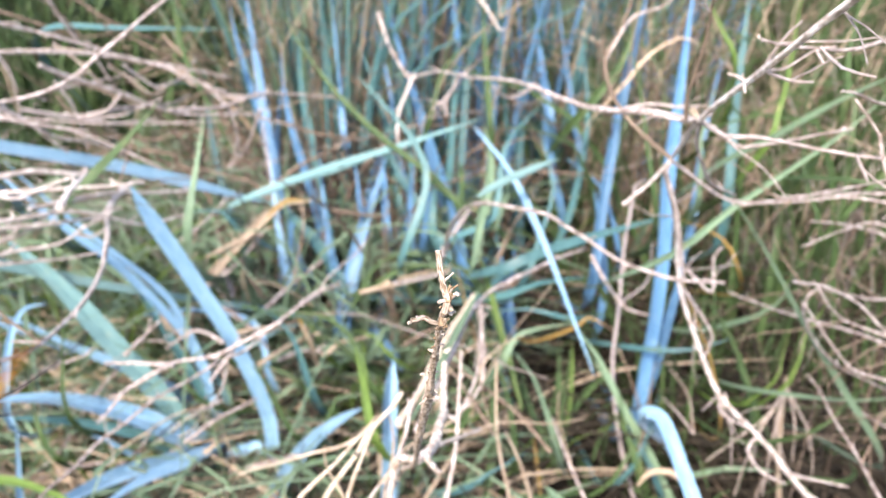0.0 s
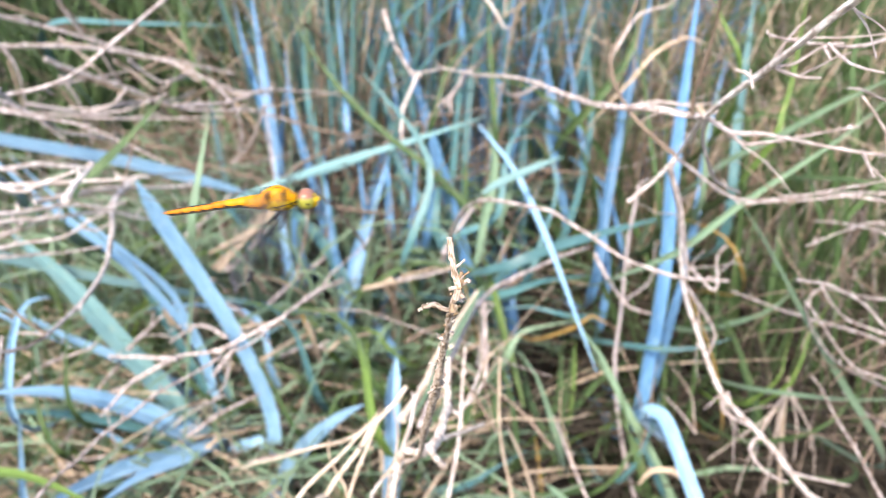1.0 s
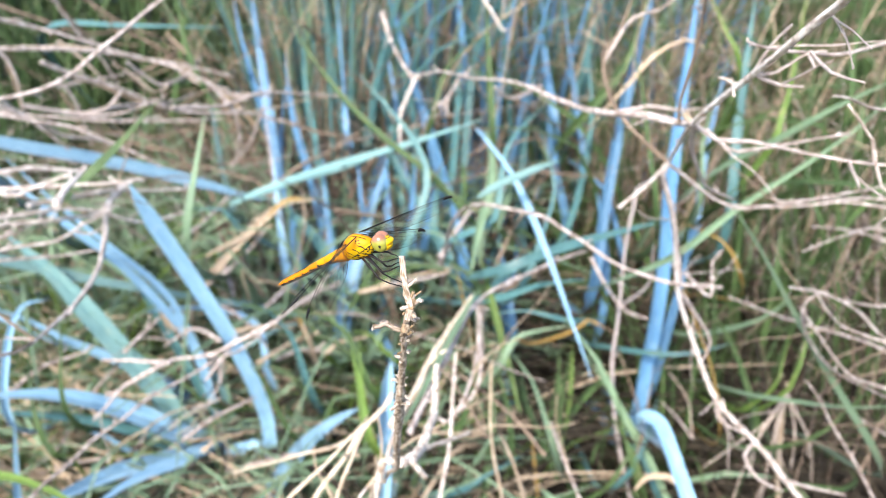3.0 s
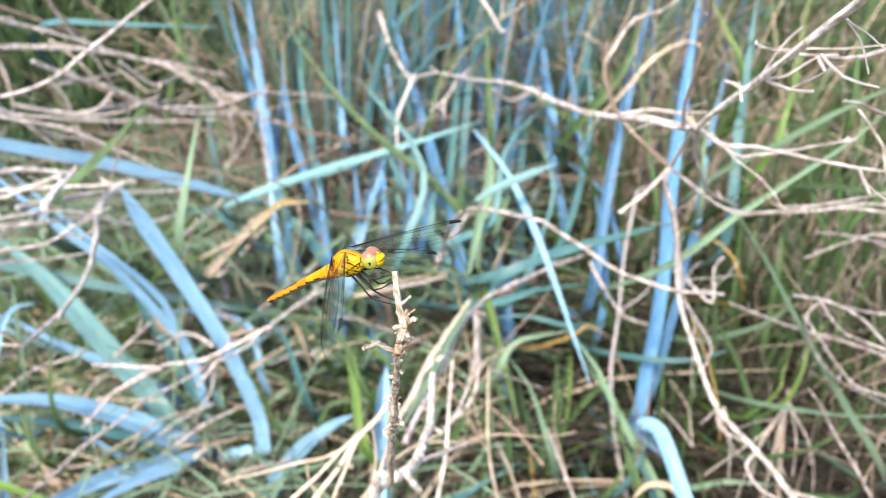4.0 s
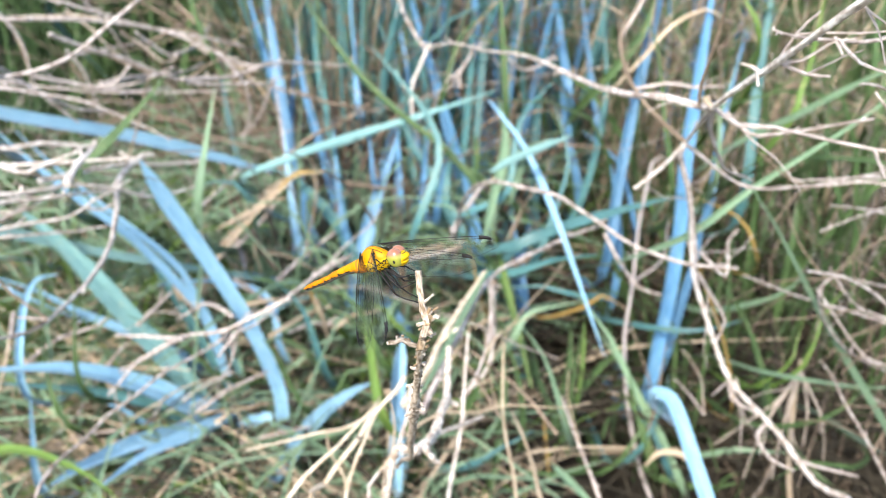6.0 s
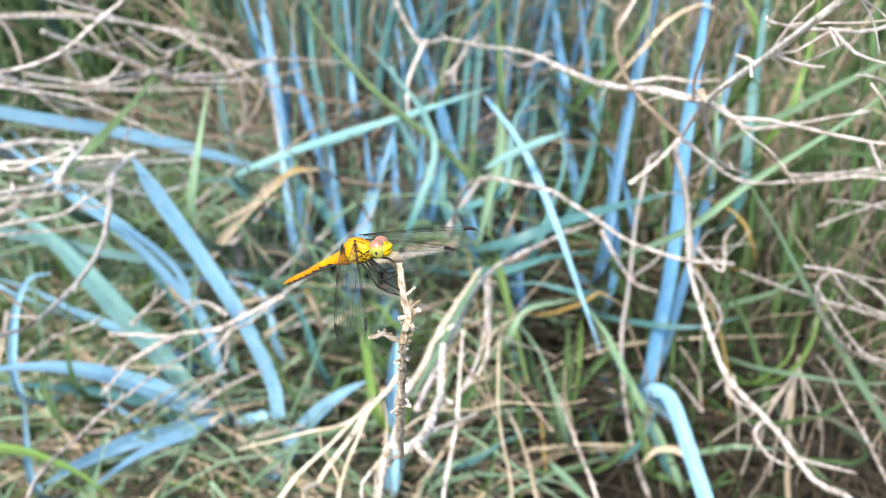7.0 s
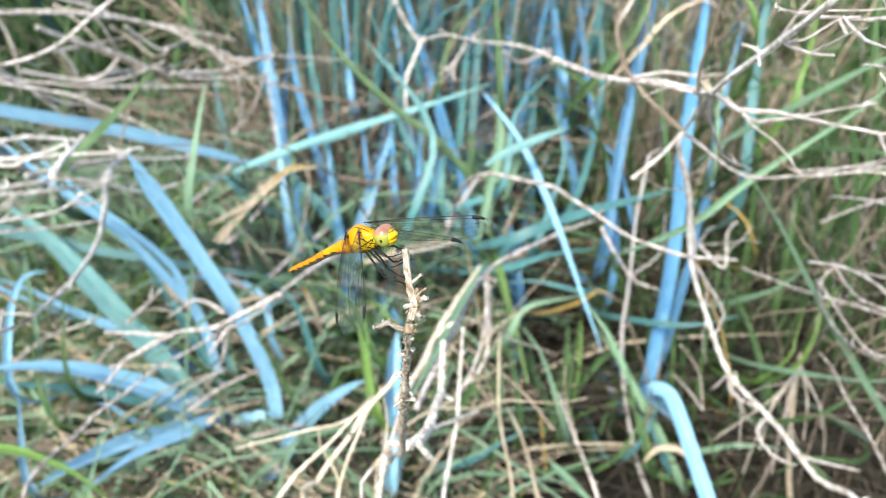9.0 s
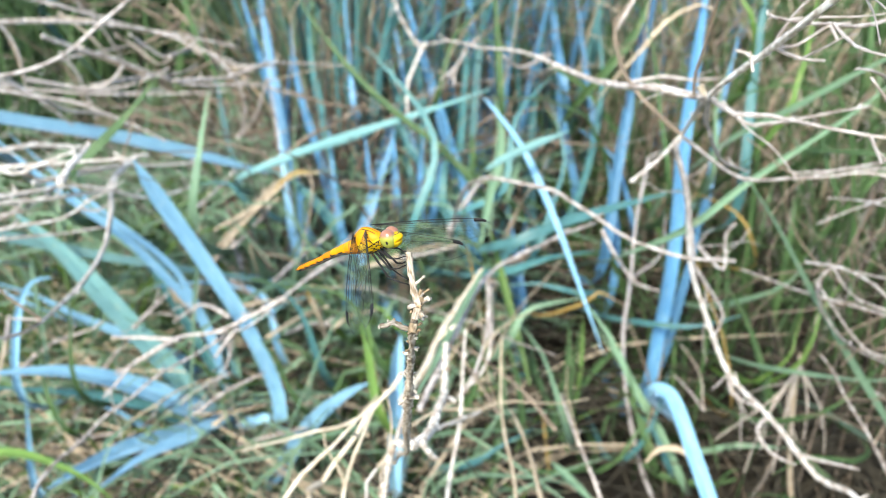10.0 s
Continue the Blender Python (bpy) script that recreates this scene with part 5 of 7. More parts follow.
twig(stem, CREAM, 0.0050, (0.130, 0.405, 0.596), (0.131, 0.404, 0.594), (0.133, 0.403, 0.592))
twig(stem, DRY, 0.0019, (0.139, 0.344, 0.632), (0.147, 0.334, 0.630), (0.154, 0.327, 0.631))
twig(stem, DRY, 0.0017, (0.139, 0.344, 0.632), (0.143, 0.342, 0.644), (0.149, 0.338, 0.654))
twig(stem, DRY, 0.0017, (0.139, 0.343, 0.632), (0.147, 0.340, 0.634), (0.156, 0.337, 0.642), (0.163, 0.334, 0.644))
twig(stem, DARK, 0.0020, (0.131, 0.416, 0.587), (0.129, 0.411, 0.601), (0.129, 0.402, 0.621), (0.128, 0.393, 0.640), (0.123, 0.378, 0.666))
twig(stem, DRY, 0.0028, (0.139, 0.416, 0.586), (0.149, 0.444, 0.561), (0.172, 0.481, 0.525), (0.206, 0.518, 0.498))
twig(stem, DARK, 0.0033, (0.155, 0.512, 0.528), (0.133, 0.541, 0.543), (0.121, 0.566, 0.560), (0.120, 0.590, 0.579), (0.137, 0.616, 0.598), (0.151, 0.650, 0.626))
twig(stem, DRY, 0.0030, (0.126, 0.620, 0.569), (0.145, 0.626, 0.600), (0.163, 0.623, 0.607), (0.176, 0.624, 0.617))
twig(stem, DRY, 0.0021, (0.212, 0.367, 0.643), (0.180, 0.349, 0.640), (0.159, 0.339, 0.642), (0.130, 0.326, 0.648), (0.127, 0.325, 0.651))
twig(stem, DRY, 0.0016, (0.156, 0.333, 0.644), (0.158, 0.314, 0.640), (0.163, 0.298, 0.641))
twig(stem, DRY, 0.0021, (0.246, 0.394, 0.607), (0.213, 0.372, 0.608), (0.190, 0.359, 0.617), (0.182, 0.355, 0.619))
twig(stem, DRY, 0.0018, (0.192, 0.351, 0.590), (0.192, 0.336, 0.583))
twig(stem, DRY, 0.0056, (0.107, 0.887, 0.475), (0.071, 0.854, 0.470), (0.054, 0.846, 0.486))
twig(stem, DRY, 0.0040, (0.017, 0.792, 0.513), (0.006, 0.782, 0.495), (-0.011, 0.775, 0.481))
twig(stem, DRY, 0.0040, (0.003, 0.781, 0.493), (0.003, 0.773, 0.477))
twig(stem, DRY, 0.0029, (0.133, 0.583, 0.540), (0.154, 0.578, 0.546), (0.173, 0.572, 0.546), (0.192, 0.566, 0.549))
twig(stem, DRY, 0.0025, (0.152, 0.434, 0.577), (0.162, 0.423, 0.569), (0.173, 0.419, 0.570), (0.204, 0.409, 0.581), (0.217, 0.405, 0.585))
twig(stem, DRY, 0.0021, (0.235, 0.353, 0.569), (0.209, 0.349, 0.579), (0.201, 0.352, 0.600), (0.187, 0.353, 0.616))
twig(stem, DRY, 0.0018, (0.168, 0.363, 0.637), (0.167, 0.350, 0.633))
twig(stem, DRY, 0.0010, (0.150, 0.310, 0.664), (0.149, 0.298, 0.663))
twig(stem, DRY, 0.0014, (0.129, 0.334, 0.625), (0.128, 0.338, 0.632))
twig(stem, DRY, 0.0037, (0.156, 0.526, 0.515), (0.169, 0.526, 0.480), (0.178, 0.526, 0.444), (0.182, 0.525, 0.425))
offshoots(stem, DRY, 14, (0.012, 0.05), (0.0008, 0.0014), 12, 2)
stem = branch("dry_weed", PALE, 0.0052, "long arching bleached dead stem with curled side shoots", (0.307, 0.478, 0.000), (0.307, 0.438, 0.251), (0.288, 0.475, 0.259), (0.257, 0.512, 0.288), (0.227, 0.531, 0.315), (0.211, 0.554, 0.350), (0.197, 0.573, 0.387), (0.191, 0.581, 0.425), (0.179, 0.568, 0.466), (0.155, 0.526, 0.515))
twig(stem, DRY, 0.0037, (0.195, 0.577, 0.395), (0.209, 0.568, 0.377), (0.223, 0.557, 0.354), (0.214, 0.548, 0.337))
twig(stem, DRY, 0.0031, (0.274, 0.492, 0.270), (0.284, 0.480, 0.273), (0.306, 0.456, 0.286))
twig(stem, DRY, 0.0032, (0.257, 0.512, 0.288), (0.246, 0.503, 0.281), (0.255, 0.489, 0.270), (0.272, 0.480, 0.267))
twig(stem, DRY, 0.0028, (0.227, 0.531, 0.315), (0.228, 0.523, 0.302), (0.244, 0.517, 0.295), (0.257, 0.513, 0.290))
twig(stem, DRY, 0.0033, (0.202, 0.582, 0.404), (0.223, 0.574, 0.387), (0.224, 0.586, 0.412), (0.232, 0.591, 0.420))
offshoots(stem, DRY, 10, (0.02, 0.07), (0.001, 0.0018), 15)
stem = branch("dry_weed", DRY, 0.0039, "thin bare dead stem crossing the grass", (-0.003, 0.983, 0.000), (-0.002, 0.843, 0.252), (0.017, 0.653, 0.426), (0.069, 0.563, 0.466), (0.095, 0.555, 0.457), (0.129, 0.541, 0.438), (0.158, 0.533, 0.428), (0.185, 0.528, 0.424), (0.212, 0.525, 0.424))
twig(stem, DRY, 0.0045, (0.149, 0.711, 0.351), (0.163, 0.699, 0.326), (0.183, 0.688, 0.304), (0.206, 0.685, 0.297))
stem = branch("dry_weed", GREY, 0.0054, "slender grey upright dead stem", (0.220, 0.657, 0.000), (0.220, 0.617, 0.056), (0.201, 0.642, 0.104), (0.186, 0.671, 0.163), (0.181, 0.702, 0.221), (0.187, 0.729, 0.275), (0.193, 0.759, 0.334), (0.205, 0.790, 0.393))
twig(stem, GREY, 0.0036, (0.187, 0.740, 0.275), (0.220, 0.752, 0.297), (0.226, 0.772, 0.335))
stem = branch("dry_branch", DRY, 0.0029, "tangle of thin curled dead twigs in the grass", (0.491, 0.540, 0.000), (0.391, 0.490, 0.349), (0.314, 0.478, 0.411), (0.288, 0.474, 0.435), (0.258, 0.466, 0.454), (0.229, 0.456, 0.464))
twig(stem, DRY, 0.0029, (0.404, 0.500, 0.325), (0.338, 0.497, 0.354), (0.305, 0.496, 0.369), (0.275, 0.502, 0.405), (0.266, 0.506, 0.420), (0.275, 0.507, 0.431))
twig(stem, DRY, 0.0030, (0.423, 0.518, 0.294), (0.347, 0.515, 0.335), (0.306, 0.512, 0.358), (0.279, 0.515, 0.387), (0.272, 0.519, 0.410))
twig(stem, DRY, 0.0026, (0.377, 0.522, 0.368), (0.329, 0.520, 0.385), (0.300, 0.520, 0.399), (0.280, 0.527, 0.425))
twig(stem, DRY, 0.0026, (0.377, 0.540, 0.403), (0.327, 0.529, 0.407), (0.288, 0.524, 0.419))
twig(stem, DRY, 0.0031, (0.366, 0.461, 0.228), (0.350, 0.483, 0.252), (0.334, 0.506, 0.279), (0.319, 0.524, 0.300), (0.313, 0.535, 0.314), (0.307, 0.541, 0.321))
twig(stem, DRY, 0.0029, (0.425, 0.549, 0.243), (0.384, 0.550, 0.267), (0.357, 0.551, 0.284), (0.340, 0.554, 0.300))
twig(stem, DRY, 0.0028, (0.428, 0.588, 0.408), (0.361, 0.588, 0.433), (0.327, 0.587, 0.443), (0.297, 0.584, 0.447))
twig(stem, DRY, 0.0029, (0.390, 0.552, 0.470), (0.334, 0.554, 0.477), (0.301, 0.556, 0.481), (0.262, 0.553, 0.478), (0.220, 0.552, 0.476))
twig(stem, DRY, 0.0030, (0.421, 0.604, 0.461), (0.354, 0.593, 0.468), (0.301, 0.582, 0.472), (0.262, 0.573, 0.473))
twig(stem, DRY, 0.0024, (0.400, 0.596, 0.424), (0.358, 0.595, 0.440), (0.328, 0.588, 0.438), (0.289, 0.574, 0.429))
twig(stem, DRY, 0.0034, (0.424, 0.583, 0.309), (0.375, 0.593, 0.331), (0.305, 0.601, 0.349), (0.251, 0.609, 0.367))
offshoots(stem, WEED, 26, (0.03, 0.12), (0.0010, 0.0020), 13)
stem = branch("dry_tuft", STRAW, 0.0068, "withered straw-coloured seed head with drooping stalks", (0.337, 0.623, 0.000), (0.337, 0.583, 0.095), (0.337, 0.612, 0.150), (0.339, 0.632, 0.190), (0.345, 0.654, 0.233))
twig(stem, TAUPE, 0.0023, (0.341, 0.645, 0.237), (0.315, 0.619, 0.222), (0.289, 0.601, 0.216), (0.244, 0.572, 0.207))
twig(stem, TAUPE, 0.0023, (0.341, 0.645, 0.237), (0.319, 0.605, 0.220), (0.318, 0.573, 0.207))
twig(stem, TAUPE, 0.0023, (0.341, 0.645, 0.237), (0.306, 0.607, 0.218), (0.286, 0.568, 0.198))
twig(stem, TAUPE, 0.0023, (0.341, 0.645, 0.237), (0.339, 0.611, 0.222), (0.325, 0.573, 0.207))
twig(stem, TAUPE, 0.0023, (0.341, 0.645, 0.237), (0.313, 0.594, 0.202), (0.297, 0.558, 0.179))
twig(stem, TAUPE, 0.0023, (0.341, 0.645, 0.237), (0.346, 0.601, 0.224), (0.341, 0.578, 0.216))
twig(stem, TAUPE, 0.0023, (0.341, 0.645, 0.237), (0.294, 0.593, 0.202), (0.271, 0.558, 0.179))
twig(stem, DRY, 0.0030, (0.252, 0.631, 0.190), (0.235, 0.641, 0.210), (0.220, 0.647, 0.223))
offshoots(stem, TAUPE, 6, (0.03, 0.12), (0.001, 0.0022), 18, 1)
stem = branch("dry_branch", DRY, 0.0045, "spreading dead branch with a tangle of bleached twigs", (-0.950, 0.620, 0.000), (-0.850, 0.620, 0.300), (-0.620, 0.600, 0.500), (-0.338, 0.529, 0.561), (-0.311, 0.543, 0.558), (-0.292, 0.555, 0.559), (-0.273, 0.569, 0.565), (-0.258, 0.584, 0.576), (-0.240, 0.605, 0.591), (-0.208, 0.638, 0.616))
twig(stem, PALE, 0.0061, (-0.402, 0.610, 0.503), (-0.383, 0.621, 0.472), (-0.355, 0.642, 0.468), (-0.337, 0.654, 0.462), (-0.322, 0.663, 0.457), (-0.319, 0.669, 0.460))
twig(stem, PALE, 0.0063, (-0.285, 0.543, 0.477), (-0.290, 0.575, 0.479), (-0.291, 0.612, 0.480))
twig(stem, PALE, 0.0075, (-0.303, 0.649, 0.421), (-0.300, 0.668, 0.429), (-0.290, 0.692, 0.436), (-0.282, 0.701, 0.433))
twig(stem, PALE, 0.0052, (-0.300, 0.651, 0.424), (-0.288, 0.613, 0.415), (-0.278, 0.567, 0.408), (-0.275, 0.516, 0.406), (-0.276, 0.460, 0.413))
twig(stem, DRY, 0.0030, (-0.273, 0.456, 0.416), (-0.279, 0.440, 0.417), (-0.295, 0.407, 0.431))
twig(stem, DRY, 0.0022, (-0.273, 0.456, 0.416), (-0.294, 0.456, 0.417))
twig(stem, PALE, 0.0053, (-0.382, 0.556, 0.462), (-0.357, 0.578, 0.450), (-0.339, 0.596, 0.446), (-0.315, 0.616, 0.442), (-0.291, 0.632, 0.431))
twig(stem, PALE, 0.0048, (-0.407, 0.584, 0.429), (-0.382, 0.616, 0.425), (-0.357, 0.641, 0.417), (-0.320, 0.674, 0.410), (-0.314, 0.679, 0.408), (-0.288, 0.695, 0.393), (-0.253, 0.724, 0.391))
twig(stem, PALE, 0.0044, (-0.395, 0.556, 0.418), (-0.357, 0.583, 0.420), (-0.324, 0.602, 0.418), (-0.309, 0.617, 0.425), (-0.291, 0.632, 0.431))
twig(stem, PALE, 0.0046, (-0.408, 0.603, 0.466), (-0.368, 0.614, 0.460), (-0.331, 0.626, 0.458), (-0.296, 0.636, 0.456), (-0.270, 0.645, 0.455))
twig(stem, PALE, 0.0051, (-0.359, 0.633, 0.436), (-0.342, 0.670, 0.428), (-0.318, 0.713, 0.418), (-0.293, 0.746, 0.404), (-0.264, 0.781, 0.392))
twig(stem, PALE, 0.0043, (-0.382, 0.572, 0.494), (-0.345, 0.583, 0.468), (-0.331, 0.591, 0.469), (-0.305, 0.609, 0.475))
twig(stem, DRY, 0.0043, (-0.446, 0.699, 0.525), (-0.435, 0.745, 0.502), (-0.424, 0.784, 0.466), (-0.409, 0.816, 0.437), (-0.385, 0.855, 0.417), (-0.364, 0.886, 0.381))
twig(stem, DRY, 0.0047, (-0.446, 0.688, 0.502), (-0.411, 0.705, 0.495), (-0.378, 0.719, 0.484), (-0.347, 0.730, 0.473), (-0.315, 0.738, 0.453), (-0.282, 0.745, 0.432))
twig(stem, DRY, 0.0040, (-0.428, 0.723, 0.505), (-0.403, 0.737, 0.484), (-0.384, 0.745, 0.461), (-0.372, 0.750, 0.445))
twig(stem, DRY, 0.0051, (-0.498, 0.811, 0.568), (-0.467, 0.843, 0.554), (-0.436, 0.871, 0.538), (-0.401, 0.897, 0.519), (-0.363, 0.923, 0.497), (-0.316, 0.954, 0.479), (-0.264, 0.983, 0.458))
twig(stem, DRY, 0.0053, (-0.529, 0.844, 0.524), (-0.479, 0.872, 0.516), (-0.430, 0.899, 0.510), (-0.387, 0.918, 0.501), (-0.337, 0.938, 0.486), (-0.296, 0.949, 0.463), (-0.260, 0.958, 0.443), (-0.221, 0.973, 0.436))
twig(stem, DRY, 0.0049, (-0.447, 0.926, 0.572), (-0.437, 0.941, 0.531), (-0.418, 0.958, 0.491), (-0.408, 0.968, 0.458), (-0.404, 0.972, 0.441))
twig(stem, DRY, 0.0033, (-0.288, 0.700, 0.519), (-0.303, 0.702, 0.504), (-0.328, 0.709, 0.496), (-0.354, 0.720, 0.495))
twig(stem, DRY, 0.0050, (-0.401, 0.789, 0.523), (-0.384, 0.807, 0.507), (-0.356, 0.832, 0.488), (-0.335, 0.849, 0.471), (-0.307, 0.869, 0.451), (-0.277, 0.892, 0.439), (-0.233, 0.925, 0.429), (-0.179, 0.956, 0.401))
twig(stem, DRY, 0.0054, (-0.373, 0.815, 0.463), (-0.360, 0.905, 0.445), (-0.343, 0.971, 0.428), (-0.330, 1.021, 0.425))
twig(stem, DRY, 0.0050, (-0.306, 0.867, 0.453), (-0.264, 0.920, 0.440), (-0.233, 0.963, 0.442), (-0.210, 0.987, 0.437), (-0.147, 1.043, 0.417))
twig(stem, DRY, 0.0045, (-0.331, 0.928, 0.462), (-0.322, 0.989, 0.459), (-0.322, 1.043, 0.468))
twig(stem, DRY, 0.0044, (-0.378, 0.939, 0.486), (-0.348, 0.956, 0.454), (-0.321, 0.982, 0.458))
twig(stem, WEED, 0.0046, (-0.420, 1.011, 0.518), (-0.383, 1.017, 0.495), (-0.339, 1.023, 0.465), (-0.300, 1.027, 0.435))
twig(stem, WEED, 0.0046, (-0.470, 1.029, 0.555), (-0.413, 1.029, 0.514), (-0.347, 1.035, 0.484), (-0.293, 1.040, 0.461))
twig(stem, WEED, 0.0045, (-0.349, 1.006, 0.505), (-0.314, 0.990, 0.473), (-0.285, 0.968, 0.429), (-0.264, 0.956, 0.404))
twig(stem, DRY, 0.0037, (-0.458, 0.801, 0.548), (-0.443, 0.810, 0.512), (-0.443, 0.813, 0.481), (-0.445, 0.814, 0.463))
twig(stem, DRY, 0.0042, (-0.434, 0.880, 0.481), (-0.423, 0.886, 0.453), (-0.419, 0.891, 0.418), (-0.418, 0.893, 0.396))
twig(stem, DRY, 0.0032, (-0.433, 0.624, 0.420), (-0.393, 0.627, 0.408), (-0.366, 0.638, 0.414), (-0.344, 0.653, 0.430))
twig(stem, DRY, 0.0030, (-0.393, 0.579, 0.419), (-0.368, 0.596, 0.423), (-0.358, 0.607, 0.429))
twig(stem, DRY, 0.0036, (-0.415, 0.590, 0.399), (-0.359, 0.614, 0.395), (-0.338, 0.622, 0.393), (-0.308, 0.635, 0.393))
twig(stem, DRY, 0.0028, (-0.319, 0.624, 0.417), (-0.304, 0.623, 0.415), (-0.294, 0.626, 0.420))
twig(stem, WEED, 0.0052, (-0.206, 0.924, 0.341), (-0.181, 0.949, 0.355), (-0.141, 0.978, 0.367), (-0.114, 1.002, 0.380))
twig(stem, WEED, 0.0053, (-0.218, 1.008, 0.395), (-0.158, 1.001, 0.378), (-0.099, 0.998, 0.372))
twig(stem, WEED, 0.0049, (-0.264, 1.085, 0.547), (-0.240, 1.097, 0.508), (-0.207, 1.116, 0.496))
twig(stem, WEED, 0.0055, (-0.189, 1.066, 0.507), (-0.178, 1.082, 0.489), (-0.160, 1.103, 0.469))
twig(stem, DRY, 0.0044, (-0.277, 0.929, 0.462), (-0.255, 0.933, 0.426), (-0.253, 0.933, 0.383), (-0.267, 0.933, 0.360))
twig(stem, DRY, 0.0044, (-0.216, 0.918, 0.438), (-0.237, 0.925, 0.393), (-0.263, 0.933, 0.360))
twig(stem, DRY, 0.0047, (-0.292, 0.801, 0.323), (-0.270, 0.839, 0.333), (-0.256, 0.869, 0.345))
twig(stem, DRY, 0.0042, (-0.542, 0.863, 0.453), (-0.437, 0.878, 0.436), (-0.351, 0.893, 0.428), (-0.263, 0.911, 0.426))
twig(stem, WEED, 0.0046, (-0.384, 0.983, 0.461), (-0.357, 1.014, 0.471), (-0.330, 1.057, 0.494))
twig(stem, DRY, 0.0037, (-0.408, 0.861, 0.445), (-0.373, 0.885, 0.440), (-0.331, 0.922, 0.450))
twig(stem, WEED, 0.0052, (-0.604, 1.024, 0.549), (-0.530, 1.033, 0.520), (-0.465, 1.041, 0.497), (-0.412, 1.059, 0.501))
twig(stem, DRY, 0.0064, (-0.081, 1.023, 0.530), (-0.074, 1.014, 0.511), (-0.063, 1.001, 0.486), (-0.041, 0.985, 0.454))
twig(stem, PALE, 0.0055, (-0.033, 0.969, 0.466), (-0.040, 0.964, 0.456), (-0.053, 0.950, 0.429), (-0.056, 0.939, 0.407), (-0.055, 0.926, 0.383))
twig(stem, PALE, 0.0051, (0.030, 0.937, 0.577), (0.052, 0.923, 0.549), (0.064, 0.914, 0.531))
twig(stem, TAUPE, 0.0058, (-0.536, 0.962, 0.495), (-0.502, 0.974, 0.493), (-0.466, 0.987, 0.492), (-0.436, 0.995, 0.486), (-0.381, 1.007, 0.471), (-0.336, 1.015, 0.459), (-0.290, 1.015, 0.430))
twig(stem, WEED, 0.0045, (-0.455, 0.920, 0.483), (-0.436, 0.921, 0.472), (-0.413, 0.925, 0.463), (-0.390, 0.927, 0.452), (-0.369, 0.929, 0.442), (-0.342, 0.934, 0.432), (-0.306, 0.942, 0.423), (-0.262, 0.956, 0.419))
twig(stem, TAUPE, 0.0034, (-0.453, 0.937, 0.511), (-0.425, 0.934, 0.488), (-0.402, 0.929, 0.463), (-0.390, 0.926, 0.449), (-0.395, 0.918, 0.439), (-0.415, 0.908, 0.436))
twig(stem, TAUPE, 0.0045, (-0.414, 0.983, 0.474), (-0.389, 0.983, 0.457), (-0.370, 0.980, 0.440), (-0.358, 0.984, 0.439), (-0.336, 0.999, 0.452))
twig(stem, GREY, 0.0053, (-0.512, 0.936, 0.433), (-0.472, 0.945, 0.422), (-0.417, 0.957, 0.408), (-0.361, 0.976, 0.406))
twig(stem, GREY, 0.0044, (-0.488, 0.978, 0.444), (-0.445, 0.997, 0.449), (-0.408, 1.013, 0.453))
twig(stem, TAUPE, 0.0044, (-0.332, 0.983, 0.466), (-0.313, 0.981, 0.451), (-0.281, 0.984, 0.436), (-0.255, 0.989, 0.429))
twig(stem, WEED, 0.0038, (-0.324, 0.940, 0.430), (-0.300, 0.956, 0.444), (-0.284, 0.964, 0.447))
twig(stem, WEED, 0.0032, (-0.530, 0.956, 0.480), (-0.521, 0.946, 0.456), (-0.512, 0.932, 0.426))
twig(stem, WEED, 0.0034, (-0.471, 0.957, 0.443), (-0.460, 0.951, 0.424), (-0.451, 0.941, 0.402))
twig(stem, WEED, 0.0040, (-0.401, 0.982, 0.396), (-0.386, 0.977, 0.379), (-0.375, 0.974, 0.366))
twig(stem, TAUPE, 0.0040, (-0.284, 0.967, 0.409), (-0.274, 0.960, 0.390), (-0.261, 0.951, 0.367))
offshoots(stem, WEED, 26, (0.03, 0.15), (0.0009, 0.0022), 11, 1)
stem = branch("dry_branch", DRY, 0.0034, "forked pale dead twig lying over blue leaves", (-0.323, 0.481, 0.000), (-0.323, 0.441, 0.236), (-0.293, 0.503, 0.273), (-0.264, 0.533, 0.287), (-0.245, 0.552, 0.296), (-0.224, 0.567, 0.301), (-0.199, 0.586, 0.308), (-0.176, 0.602, 0.313), (-0.149, 0.627, 0.328))
twig(stem, DRY, 0.0038, (-0.149, 0.627, 0.328), (-0.129, 0.652, 0.333), (-0.108, 0.676, 0.335))
twig(stem, DRY, 0.0040, (-0.136, 0.575, 0.359), (-0.172, 0.575, 0.337), (-0.199, 0.576, 0.322), (-0.237, 0.580, 0.312), (-0.276, 0.580, 0.289), (-0.281, 0.579, 0.285))
twig(stem, DRY, 0.0045, (-0.234, 0.573, 0.315), (-0.273, 0.583, 0.310), (-0.302, 0.590, 0.305))
twig(stem, DRY, 0.0045, (-0.182, 0.580, 0.325), (-0.192, 0.574, 0.314), (-0.203, 0.567, 0.301))
twig(stem, DRY, 0.0034, (-0.272, 0.564, 0.299), (-0.283, 0.547, 0.290), (-0.292, 0.533, 0.283))
twig(stem, DRY, 0.0040, (-0.239, 0.573, 0.314), (-0.279, 0.574, 0.288), (-0.297, 0.574, 0.276))
twig(stem, DRY, 0.0044, (-0.204, 0.624, 0.304), (-0.238, 0.649, 0.301), (-0.275, 0.663, 0.271))
offshoots(stem, DRY, 10, (0.03, 0.09), (0.0010, 0.0022), 14)
